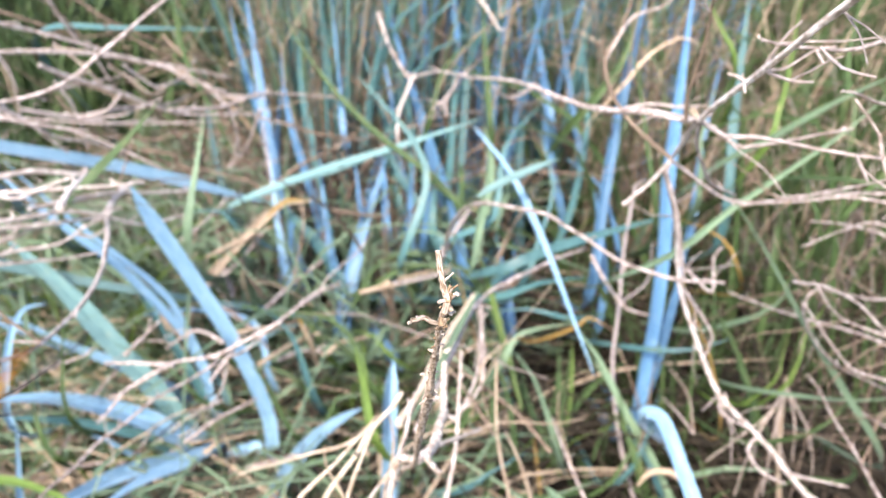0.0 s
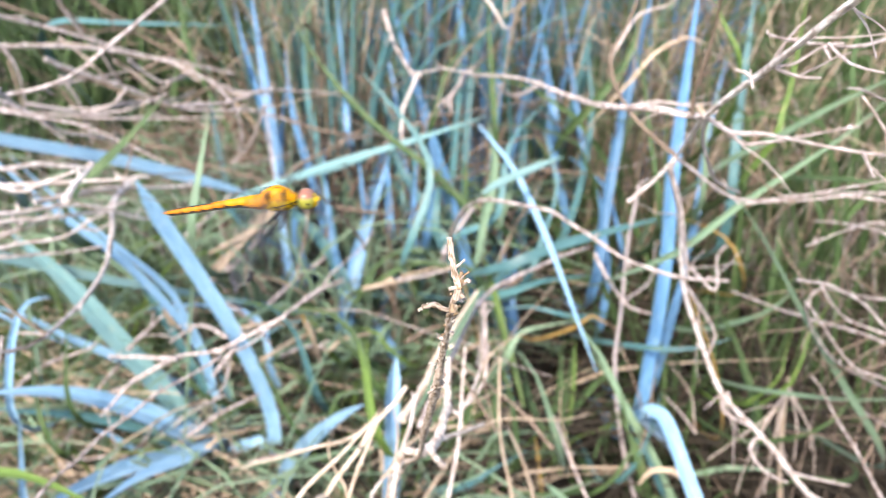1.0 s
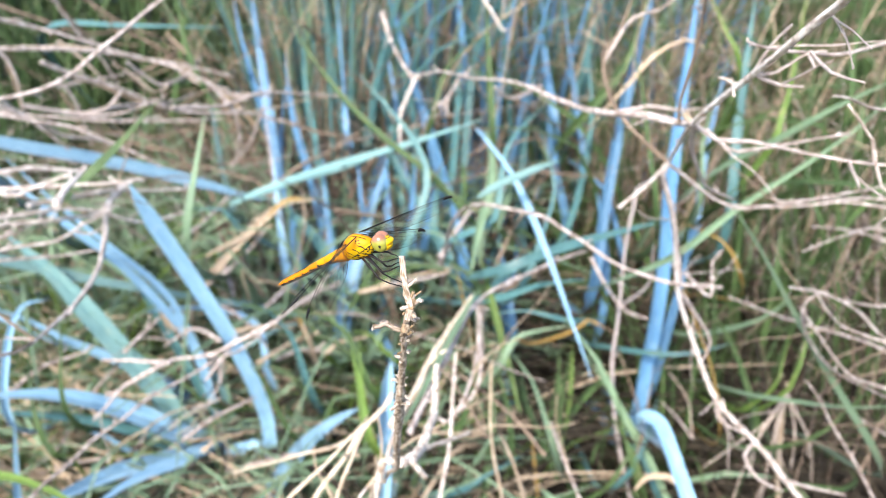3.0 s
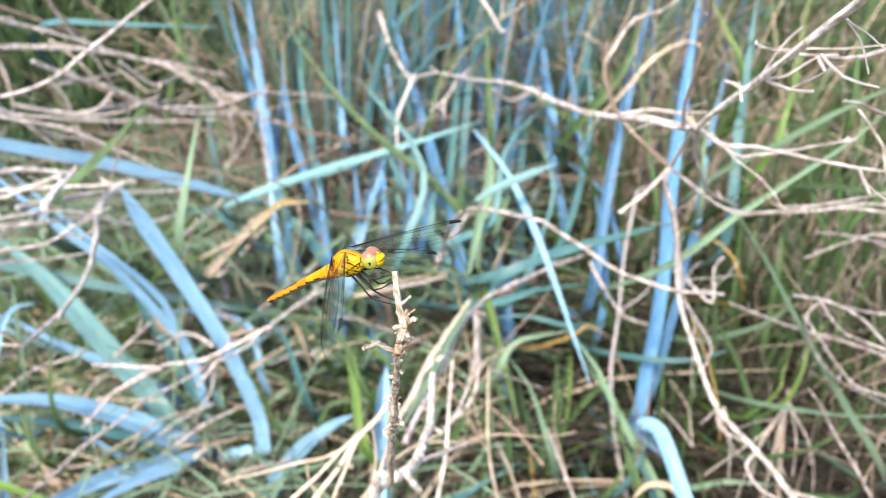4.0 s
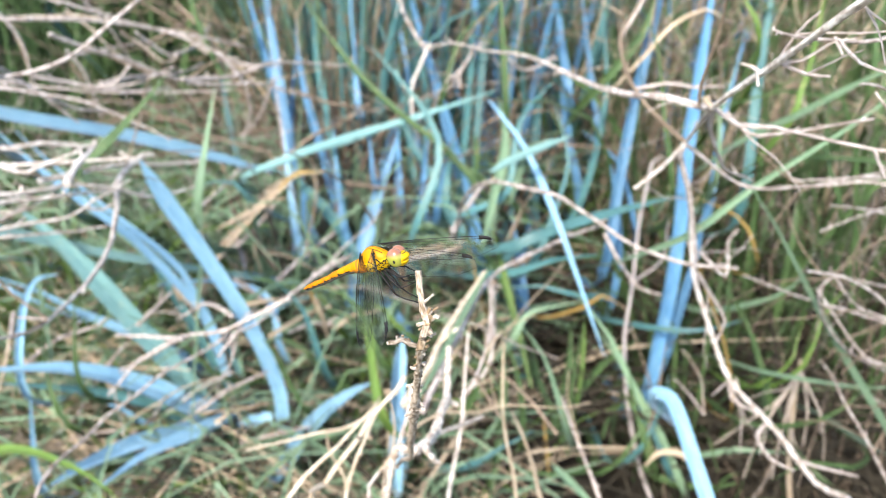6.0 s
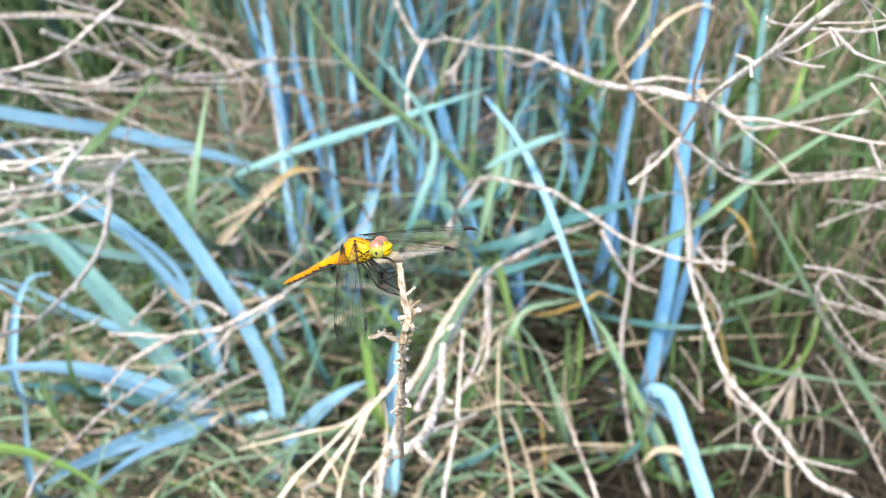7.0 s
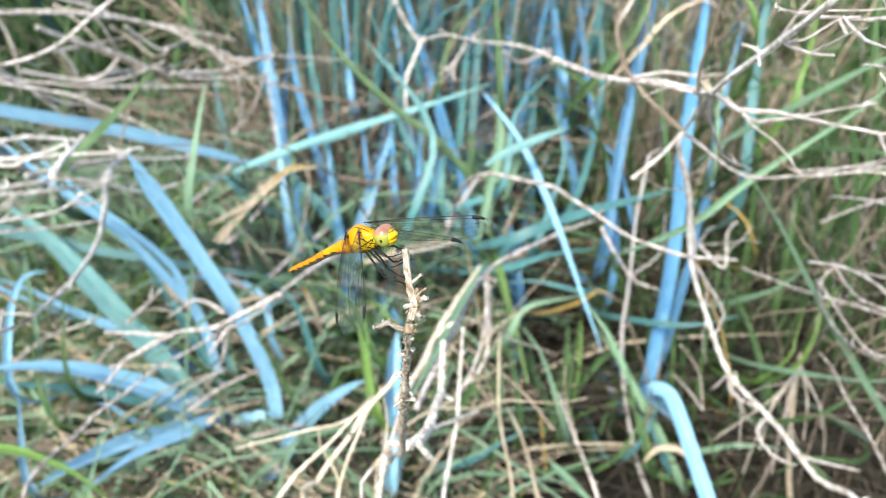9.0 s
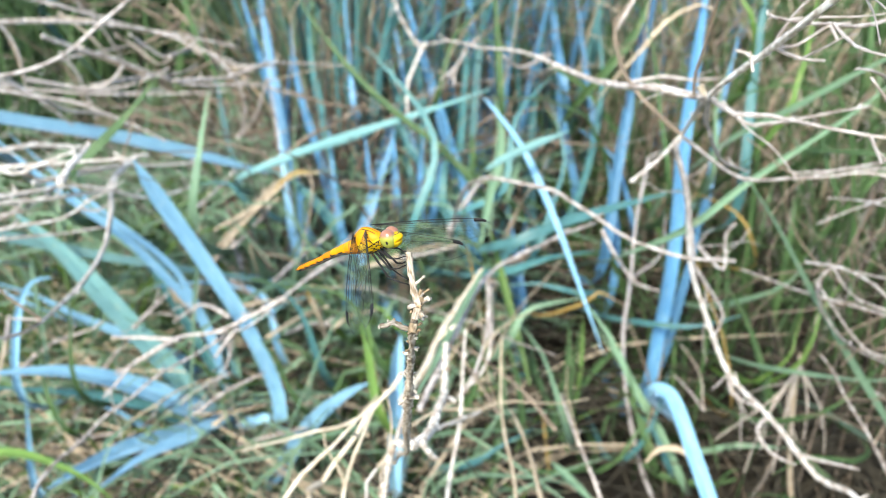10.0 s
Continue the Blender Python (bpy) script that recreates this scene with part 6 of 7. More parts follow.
stem = branch("dry_tuft", STRAW, 0.0092, "withered straw stalks bent among the grass", (-0.308, 0.818, 0.000), (-0.308, 0.778, 0.169), (-0.296, 0.847, 0.230), (-0.276, 0.879, 0.257), (-0.246, 0.916, 0.286), (-0.220, 0.936, 0.299))
twig(stem, STRAW, 0.0064, (-0.213, 0.909, 0.311), (-0.192, 0.913, 0.319), (-0.164, 0.915, 0.321))
twig(stem, STRAW, 0.0074, (-0.308, 0.790, 0.193), (-0.329, 0.802, 0.217), (-0.334, 0.811, 0.235))
twig(stem, DRY, 0.0060, (-0.289, 0.818, 0.247), (-0.249, 0.831, 0.271), (-0.209, 0.853, 0.312))
twig(stem, DRY, 0.0062, (-0.248, 0.816, 0.241), (-0.271, 0.863, 0.269), (-0.280, 0.897, 0.291))
twig(stem, DRY, 0.0053, (-0.339, 0.709, 0.232), (-0.305, 0.698, 0.268), (-0.288, 0.692, 0.286))
twig(stem, DRY, 0.0053, (-0.466, 0.684, 0.189), (-0.420, 0.683, 0.227), (-0.363, 0.675, 0.255))
twig(stem, DRY, 0.0054, (-0.441, 0.643, 0.108), (-0.399, 0.642, 0.133), (-0.304, 0.628, 0.162))
twig(stem, DRY, 0.0053, (-0.435, 0.649, 0.119), (-0.390, 0.640, 0.166), (-0.380, 0.638, 0.183))
twig(stem, DRY, 0.0053, (-0.356, 0.650, 0.119), (-0.316, 0.642, 0.158), (-0.299, 0.639, 0.183))
twig(stem, DRY, 0.0053, (-0.387, 0.677, 0.173), (-0.350, 0.671, 0.222), (-0.334, 0.668, 0.239))
twig(stem, DRY, 0.0053, (-0.228, 0.652, 0.119), (-0.180, 0.639, 0.147), (-0.154, 0.631, 0.162))
twig(stem, DRY, 0.0053, (-0.295, 0.660, 0.135), (-0.241, 0.660, 0.181), (-0.189, 0.657, 0.214))
twig(stem, DRY, 0.0053, (-0.473, 0.712, 0.243), (-0.456, 0.663, 0.234))
twig(stem, DRY, 0.0053, (-0.308, 0.665, 0.146), (-0.264, 0.662, 0.186), (-0.224, 0.656, 0.214))
twig(stem, STRAW, 0.0061, (-0.090, 0.742, 0.289), (-0.054, 0.747, 0.296), (-0.017, 0.751, 0.303), (0.008, 0.755, 0.311))
twig(stem, WEED, 0.0073, (-0.234, 0.816, 0.293), (-0.227, 0.817, 0.269), (-0.212, 0.820, 0.236))
twig(stem, DRY, 0.0059, (-0.205, 0.789, 0.241), (-0.176, 0.815, 0.259), (-0.143, 0.841, 0.277))
twig(stem, DRY, 0.0073, (-0.163, 0.791, 0.245), (-0.145, 0.810, 0.250), (-0.122, 0.829, 0.253))
twig(stem, STRAW, 0.0060, (-0.096, 0.798, 0.258), (-0.059, 0.813, 0.264), (-0.019, 0.827, 0.268), (0.011, 0.838, 0.271))
twig(stem, WEED, 0.0060, (-0.261, 0.834, 0.329), (-0.256, 0.839, 0.297), (-0.248, 0.843, 0.279))
twig(stem, WEED, 0.0059, (-0.126, 0.840, 0.341), (-0.101, 0.851, 0.332), (-0.071, 0.864, 0.323))
twig(stem, WEED, 0.0053, (-0.200, 0.776, 0.215), (-0.176, 0.796, 0.218), (-0.154, 0.811, 0.217))
twig(stem, STRAW, 0.0057, (-0.204, 0.726, 0.206), (-0.171, 0.746, 0.220), (-0.139, 0.760, 0.227))
twig(stem, STRAW, 0.0057, (-0.154, 0.746, 0.244), (-0.146, 0.744, 0.220), (-0.140, 0.741, 0.191))
twig(stem, STRAW, 0.0050, (-0.230, 0.742, 0.237), (-0.203, 0.753, 0.238), (-0.169, 0.761, 0.230))
twig(stem, DRY, 0.0050, (-0.182, 0.729, 0.211), (-0.158, 0.741, 0.215), (-0.123, 0.749, 0.207))
twig(stem, YELLOW, 0.0044, (-0.158, 0.750, 0.251), (-0.154, 0.750, 0.232), (-0.146, 0.750, 0.209))
twig(stem, STRAW, 0.0050, (-0.133, 0.731, 0.214), (-0.112, 0.746, 0.223), (-0.084, 0.758, 0.223))
twig(stem, DRY, 0.0050, (-0.243, 0.756, 0.263), (-0.222, 0.756, 0.244), (-0.199, 0.753, 0.214))
offshoots(stem, STRAW, 14, (0.05, 0.16), (0.002, 0.004), 17)
stem = branch("dry_tuft", CREAM, 0.0046, "fan of pale straw stalks at the twig foot", (-0.082, 0.399, 0.000), (-0.082, 0.359, 0.330), (-0.075, 0.372, 0.354), (-0.054, 0.385, 0.380), (-0.047, 0.391, 0.391), (-0.031, 0.399, 0.407), (-0.025, 0.403, 0.415))
twig(stem, CREAM, 0.0029, (-0.064, 0.359, 0.330), (-0.059, 0.374, 0.358), (-0.050, 0.385, 0.380), (-0.040, 0.395, 0.399), (-0.029, 0.399, 0.407))
twig(stem, CREAM, 0.0032, (-0.103, 0.363, 0.339), (-0.088, 0.378, 0.354), (-0.070, 0.391, 0.366), (-0.046, 0.410, 0.384))
twig(stem, CREAM, 0.0029, (-0.049, 0.407, 0.378), (-0.070, 0.417, 0.359), (-0.102, 0.433, 0.335), (-0.152, 0.455, 0.300))
twig(stem, STRAW, 0.0025, (-0.047, 0.385, 0.380), (-0.050, 0.412, 0.375), (-0.045, 0.437, 0.370))
twig(stem, PALE, 0.0034, (-0.033, 0.331, 0.361), (-0.031, 0.341, 0.386), (-0.025, 0.350, 0.411), (-0.021, 0.355, 0.424), (-0.018, 0.360, 0.436), (-0.016, 0.363, 0.445))
twig(stem, PALE, 0.0027, (-0.040, 0.338, 0.353), (-0.043, 0.346, 0.381), (-0.026, 0.350, 0.399))
twig(stem, PALE, 0.0035, (-0.001, 0.429, 0.244), (0.003, 0.448, 0.282), (0.009, 0.464, 0.312), (0.012, 0.483, 0.350), (0.014, 0.499, 0.380))
twig(stem, STRAW, 0.0033, (0.056, 0.444, 0.228), (0.053, 0.460, 0.259), (0.044, 0.480, 0.298), (0.041, 0.496, 0.329), (0.042, 0.512, 0.361))
twig(stem, STRAW, 0.0041, (0.076, 0.448, 0.236), (0.068, 0.483, 0.261), (0.058, 0.508, 0.279), (0.051, 0.519, 0.288))
twig(stem, WEED, 0.0026, (0.040, 0.486, 0.310), (0.009, 0.507, 0.353), (0.000, 0.509, 0.357))
twig(stem, WEED, 0.0032, (0.086, 0.496, 0.285), (0.061, 0.529, 0.298), (0.033, 0.555, 0.306), (0.008, 0.577, 0.314))
twig(stem, STRAW, 0.0025, (-0.008, 0.471, 0.327), (0.018, 0.472, 0.327), (0.024, 0.472, 0.327))
twig(stem, CREAM, 0.0072, (-0.033, 0.473, 0.331), (-0.018, 0.517, 0.329), (-0.006, 0.561, 0.332), (0.018, 0.623, 0.338), (0.029, 0.648, 0.342))
twig(stem, DRY, 0.0054, (-0.020, 0.471, 0.327), (0.004, 0.554, 0.331), (0.034, 0.635, 0.343), (0.092, 0.703, 0.340), (0.151, 0.759, 0.334))
twig(stem, DRY, 0.0034, (0.009, 0.515, 0.302), (0.023, 0.526, 0.323), (0.032, 0.543, 0.355), (0.031, 0.557, 0.384))
twig(stem, STRAW, 0.0026, (-0.029, 0.424, 0.346), (-0.014, 0.430, 0.356), (0.009, 0.436, 0.367))
twig(stem, DRY, 0.0037, (0.147, 0.544, 0.134), (0.139, 0.568, 0.152), (0.120, 0.610, 0.185), (0.110, 0.636, 0.206))
twig(stem, DRY, 0.0034, (0.019, 0.559, 0.279), (0.034, 0.576, 0.291), (0.038, 0.599, 0.312))
twig(stem, DRY, 0.0052, (-0.007, 0.836, 0.270), (0.020, 0.895, 0.302), (0.031, 0.914, 0.313))
twig(stem, DRY, 0.0034, (-0.049, 0.695, 0.327), (-0.016, 0.709, 0.326), (0.007, 0.719, 0.327))
twig(stem, GREY, 0.0082, (-0.003, 0.780, 0.312), (0.012, 0.800, 0.331), (0.030, 0.822, 0.351))
twig(stem, WEED, 0.0069, (0.040, 0.755, 0.263), (0.057, 0.764, 0.272), (0.087, 0.779, 0.286), (0.127, 0.796, 0.300))
twig(stem, GREY, 0.0113, (0.040, 0.724, 0.203), (0.043, 0.755, 0.236), (0.039, 0.774, 0.256))
twig(stem, WEED, 0.0063, (0.050, 0.771, 0.295), (0.060, 0.787, 0.304), (0.069, 0.803, 0.314))
twig(stem, WEED, 0.0057, (-0.043, 0.736, 0.226), (-0.024, 0.751, 0.231), (-0.005, 0.762, 0.232))
offshoots(stem, STRAW, 14, (0.04, 0.14), (0.0012, 0.0026), 16, 1, (8, 40))
stem = branch("perch_twig", BARK, 0.0017, "knobbly grey-brown bare twig with short spurs and peeling bark", (-0.0012, 0.1768, 0.6295), (-0.0010, 0.1757, 0.6278), (-0.0007, 0.1744, 0.6258), (-0.0003, 0.1729, 0.6237), (0.0001, 0.1718, 0.6221), (0.0006, 0.1710, 0.6209), (0.0010, 0.1702, 0.6196), (0.0007, 0.1711, 0.6168), (0.0000, 0.1727, 0.6135), (-0.0006, 0.1742, 0.6100), (-0.0010, 0.1761, 0.6058), (-0.0016, 0.1802, 0.5993), (-0.0022, 0.1848, 0.5923), (-0.0030, 0.1894, 0.5849), (-0.0045, 0.1992, 0.5676), (-0.0072, 0.2224, 0.5383), (-0.0100, 0.2460, 0.5089), (-0.0134, 0.2824, 0.4653), (-0.0234, 0.3260, 0.4170), (-0.0331, 0.3266, 0.3746), (-0.0331, 0.3566, 0.0000), girth=(0.98, 1.0, 1.05, 1.12, 1.25, 1.5, 1.75, 1.5, 1.55, 1.65, 1.6, 1.45, 1.2, 1.15, 1.2, 1.1, 1.1, 1.05, 1.1, 1.3, 1.6))
twig(stem, BARK, 0.0014, (-0.0003, 0.1696, 0.6126), (-0.0014, 0.1693, 0.6129), (-0.0023, 0.1690, 0.6133), (-0.0034, 0.1689, 0.6140), (-0.0043, 0.1689, 0.6147), (-0.0053, 0.1686, 0.6150), (-0.0064, 0.1679, 0.6148), (-0.0073, 0.1676, 0.6150), (-0.0079, 0.1673, 0.6150))
twig(stem, BONE, 0.0007, (0.0004, 0.1726, 0.6232), (0.0012, 0.1727, 0.6240), (0.0026, 0.1728, 0.6254))
twig(stem, KNOT, 0.0007, (0.0010, 0.1711, 0.6209), (0.0024, 0.1711, 0.6219), (0.0038, 0.1712, 0.6229))
twig(stem, BONE, 0.0011, (0.0022, 0.1705, 0.6200), (0.0031, 0.1703, 0.6206), (0.0041, 0.1700, 0.6210))
twig(stem, BONE, 0.0010, (0.0010, 0.1700, 0.6193), (0.0001, 0.1695, 0.6193), (-0.0012, 0.1688, 0.6193))
twig(stem, BONE, 0.0007, (0.0015, 0.1723, 0.6142), (0.0023, 0.1719, 0.6144), (0.0031, 0.1716, 0.6149))
twig(stem, KNOT, 0.0008, (0.0011, 0.1705, 0.6182), (0.0018, 0.1704, 0.6191), (0.0024, 0.1704, 0.6200))
twig(stem, KNOT, 0.0008, (0.0011, 0.1709, 0.6172), (0.0019, 0.1701, 0.6170), (0.0025, 0.1696, 0.6168))
twig(stem, BONE, 0.0008, (0.0012, 0.1708, 0.6204), (0.0017, 0.1707, 0.6212), (0.0021, 0.1706, 0.6221))
twig(stem, KNOT, 0.0008, (-0.0000, 0.1738, 0.6111), (0.0008, 0.1733, 0.6112), (0.0016, 0.1731, 0.6119))
twig(stem, BARK, 0.0007, (-0.0002, 0.1757, 0.6067), (0.0004, 0.1753, 0.6072), (0.0006, 0.1751, 0.6077))
twig(stem, BONE, 0.0007, (-0.0013, 0.1807, 0.5986), (-0.0002, 0.1803, 0.5993), (0.0003, 0.1799, 0.5992))
twig(stem, BONE, 0.0009, (-0.0022, 0.1822, 0.5963), (-0.0031, 0.1816, 0.5963), (-0.0040, 0.1814, 0.5969))
twig(stem, KNOT, 0.0006, (-0.0010, 0.1783, 0.6021), (-0.0005, 0.1781, 0.6030), (-0.0003, 0.1780, 0.6036))
twig(stem, BONE, 0.0006, (-0.0019, 0.1839, 0.5937), (-0.0026, 0.1830, 0.5936), (-0.0029, 0.1829, 0.5940))
twig(stem, BONE, 0.0013, (-0.0045, 0.1986, 0.5707), (-0.0032, 0.1983, 0.5701), (-0.0019, 0.1977, 0.5689))
twig(stem, BONE, 0.0015, (-0.0045, 0.1981, 0.5698), (-0.0035, 0.1975, 0.5686), (-0.0012, 0.1975, 0.5684))
twig(stem, BONE, 0.0010, (-0.0049, 0.1973, 0.5683), (-0.0062, 0.1966, 0.5672), (-0.0072, 0.1963, 0.5666))
twig(stem, BONE, 0.0010, (-0.0045, 0.1999, 0.5730), (-0.0032, 0.2003, 0.5735), (-0.0024, 0.2000, 0.5730))
twig(stem, BONE, 0.0010, (-0.0050, 0.2006, 0.5741), (-0.0062, 0.2009, 0.5747), (-0.0069, 0.2006, 0.5743))
twig(stem, BONE, 0.0046, (-0.0143, 0.3108, 0.4418), (-0.0085, 0.3241, 0.4347), (-0.0051, 0.3418, 0.4252), (-0.0023, 0.3702, 0.4147), (0.0003, 0.3978, 0.4027), (0.0005, 0.4201, 0.4024), (0.0009, 0.4368, 0.4130))
twig(stem, BONE, 0.0035, (-0.0088, 0.3157, 0.4402), (-0.0054, 0.3155, 0.4340), (-0.0017, 0.3155, 0.4287))
twig(stem, BONE, 0.0038, (-0.0146, 0.3147, 0.4384), (-0.0215, 0.3173, 0.4381), (-0.0246, 0.3167, 0.4326), (-0.0280, 0.3137, 0.4127), (-0.0323, 0.3092, 0.3846))
twig(stem, BONE, 0.0026, (-0.0051, 0.3413, 0.4243), (0.0065, 0.3572, 0.4162), (0.0225, 0.3776, 0.4064))
twig(stem, BONE, 0.0032, (0.0003, 0.3978, 0.4027), (0.0046, 0.3966, 0.4002), (0.0081, 0.3957, 0.3983))
twig(stem, BARK, 0.0019, (0.0006, 0.1710, 0.6210), (0.0009, 0.1705, 0.6202), (0.0011, 0.1701, 0.6195))
twig(stem, BARK, 0.0020, (0.0010, 0.1696, 0.6187), (0.0007, 0.1690, 0.6176), (0.0003, 0.1683, 0.6164))
twig(stem, KNOT, 0.0019, (0.0001, 0.1678, 0.6155), (-0.0001, 0.1673, 0.6146), (-0.0001, 0.1668, 0.6137))
twig(stem, KNOT, 0.0016, (0.0012, 0.1704, 0.6200), (0.0019, 0.1706, 0.6204), (0.0024, 0.1707, 0.6206))
twig(stem, BARK, 0.0016, (0.0014, 0.1691, 0.6178), (0.0019, 0.1689, 0.6173), (0.0022, 0.1686, 0.6168))
twig(stem, KNOT, 0.0009, (0.0008, 0.1697, 0.6192), (0.0014, 0.1694, 0.6192), (0.0019, 0.1691, 0.6192))
twig(stem, KNOT, 0.0009, (0.0002, 0.1710, 0.6160), (-0.0003, 0.1709, 0.6164), (-0.0007, 0.1707, 0.6168))
twig(stem, BONE, 0.0008, (0.0012, 0.1717, 0.6145), (0.0017, 0.1713, 0.6144), (0.0023, 0.1709, 0.6143))
twig(stem, KNOT, 0.0010, (-0.0010, 0.1740, 0.6092), (-0.0014, 0.1735, 0.6089), (-0.0018, 0.1730, 0.6086))
twig(stem, KNOT, 0.0009, (0.0000, 0.1745, 0.6082), (0.0006, 0.1745, 0.6087), (0.0012, 0.1744, 0.6092))
twig(stem, BONE, 0.0007, (-0.0008, 0.1757, 0.6059), (-0.0002, 0.1753, 0.6059), (0.0004, 0.1750, 0.6059))
twig(stem, KNOT, 0.0009, (-0.0015, 0.1775, 0.6030), (-0.0020, 0.1773, 0.6033), (-0.0025, 0.1771, 0.6036))
twig(stem, BONE, 0.0009, (-0.0009, 0.1796, 0.5997), (-0.0004, 0.1792, 0.5995), (0.0000, 0.1788, 0.5994))
twig(stem, KNOT, 0.0008, (-0.0022, 0.1801, 0.5990), (-0.0026, 0.1797, 0.5989), (-0.0031, 0.1793, 0.5989))
twig(stem, BONE, 0.0007, (-0.0036, 0.1898, 0.5835), (-0.0040, 0.1897, 0.5840), (-0.0045, 0.1896, 0.5845))
twig(stem, BONE, 0.0007, (-0.0027, 0.1907, 0.5820), (-0.0021, 0.1907, 0.5826), (-0.0014, 0.1907, 0.5831))
twig(stem, BONE, 0.0009, (-0.0034, 0.1955, 0.5737), (-0.0025, 0.1949, 0.5732), (-0.0016, 0.1943, 0.5726))
twig(stem, KNOT, 0.0008, (-0.0049, 0.1748, 0.6105), (-0.0051, 0.1748, 0.6112), (-0.0053, 0.1748, 0.6118))
twig(stem, KNOT, 0.0009, (-0.0032, 0.1744, 0.6097), (-0.0036, 0.1744, 0.6103), (-0.0039, 0.1744, 0.6110))
twig(stem, BONE, 0.0008, (-0.0063, 0.1748, 0.6107), (-0.0065, 0.1748, 0.6111), (-0.0068, 0.1747, 0.6116))
twig(stem, BONE, 0.0009, (-0.0082, 0.1745, 0.6101), (-0.0086, 0.1741, 0.6101), (-0.0090, 0.1737, 0.6101))
twig(stem, BONE, 0.0008, (0.0031, 0.1702, 0.6212), (0.0035, 0.1697, 0.6210), (0.0038, 0.1693, 0.6208))
twig(stem, BONE, 0.0007, (-0.0005, 0.1696, 0.6194), (-0.0008, 0.1692, 0.6193), (-0.0012, 0.1687, 0.6191))
twig(stem, KNOT, 0.0008, (0.0013, 0.1705, 0.6217), (0.0016, 0.1705, 0.6224), (0.0019, 0.1706, 0.6231))

# ---- the dragonfly ----
def chitin(name, light, dark, rough=0.5, grain=900.0, coat=0.0):
    m, nt, p = shader(name)
    co = nt.nodes.new("ShaderNodeTexCoord")
    n1 = add(nt, "ShaderNodeTexNoise", Scale=grain, Detail=5.0, Roughness=0.6)
    n2 = add(nt, "ShaderNodeTexNoise", Scale=grain * 0.25, Detail=3.0)
    for n in (n1, n2):
        nt.links.new(co.outputs["Object"], n.inputs["Vector"])
    mid = nt.nodes.new("ShaderNodeMath")
    mid.operation = "MULTIPLY_ADD"
    mid.inputs[1].default_value, mid.inputs[2].default_value = 1.6, -0.3
    nt.links.new(n2.outputs["Fac"], mid.inputs[0])
    mix = nt.nodes.new("ShaderNodeMix")
    mix.data_type = "RGBA"
    mix.inputs["A"].default_value, mix.inputs["B"].default_value = (*dark, 1), (*light, 1)
    nt.links.new(mid.outputs[0], mix.inputs["Factor"])
    nt.links.new(mix.outputs["Result"], p.inputs["Base Color"])
    bump = add(nt, "ShaderNodeBump", Strength=0.25, Distance=0.0001)
    nt.links.new(n1.outputs["Fac"], bump.inputs["Height"])
    nt.links.new(bump.outputs[0], p.inputs["Normal"])
    p.inputs["Roughness"].default_value = rough
    p.inputs["Coat Weight"].default_value = coat
    p.inputs["Specular IOR Level"].default_value = 0.25 if coat < 0.3 else 0.5
    p.inputs["Coat Roughness"].default_value = 0.25
    return m


YEL = chitin("yellow_chitin", (0.66, 0.43, 0.008), (0.54, 0.31, 0.005))
ORA = chitin("orange_chitin", (0.62, 0.22, 0.001), (0.44, 0.13, 0.001))
TAN = chitin("brown_chitin", (0.52, 0.20, 0.02), (0.26, 0.09, 0.015))
SEAM = chitin("dark_brown_chitin", (0.10, 0.035, 0.01), (0.03, 0.012, 0.006))
BLK = chitin("black_chitin", (0.022, 0.02, 0.022), (0.009, 0.008, 0.009), 0.55, coat=0.0)
GOLD = chitin("golden_chitin", (0.66, 0.31, 0.002), (0.50, 0.19, 0.001))
DUSK = chitin("dusky_chitin", (0.16, 0.13, 0.10), (0.07, 0.055, 0.05), 0.6, coat=0.0)


def eye_lens():
    """Facetted eye: reddish brown on top, passing into yellow-green below."""
    m = chitin("compound_eye", (0.36, 0.35, 0.06), (0.27, 0.28, 0.05), 0.22, 2500.0, 0.5)
    nt = m.node_tree
    p = nt.nodes["Principled BSDF"]
    low = p.inputs["Base Color"].links[0].from_socket
    co = nt.nodes.new("ShaderNodeTexCoord")
    xyz = nt.nodes.new("ShaderNodeSeparateXYZ")
    nt.links.new(co.outputs["Generated"], xyz.inputs[0])
    band = nt.nodes.new("ShaderNodeMapRange")
    band.interpolation_type = "SMOOTHSTEP"
    band.inputs["From Min"].default_value, band.inputs["From Max"].default_value = 0.60, 0.82
    nt.links.new(xyz.outputs["Z"], band.inputs["Value"])
    mix = nt.nodes.new("ShaderNodeMix")
    mix.data_type = "RGBA"
    mix.inputs["B"].default_value = (0.31, 0.13, 0.08, 1)
    nt.links.new(band.outputs[0], mix.inputs["Factor"])
    nt.links.new(low, mix.inputs["A"])
    nt.links.new(mix.outputs["Result"], p.inputs["Base Color"])
    return m


EYE = eye_lens()


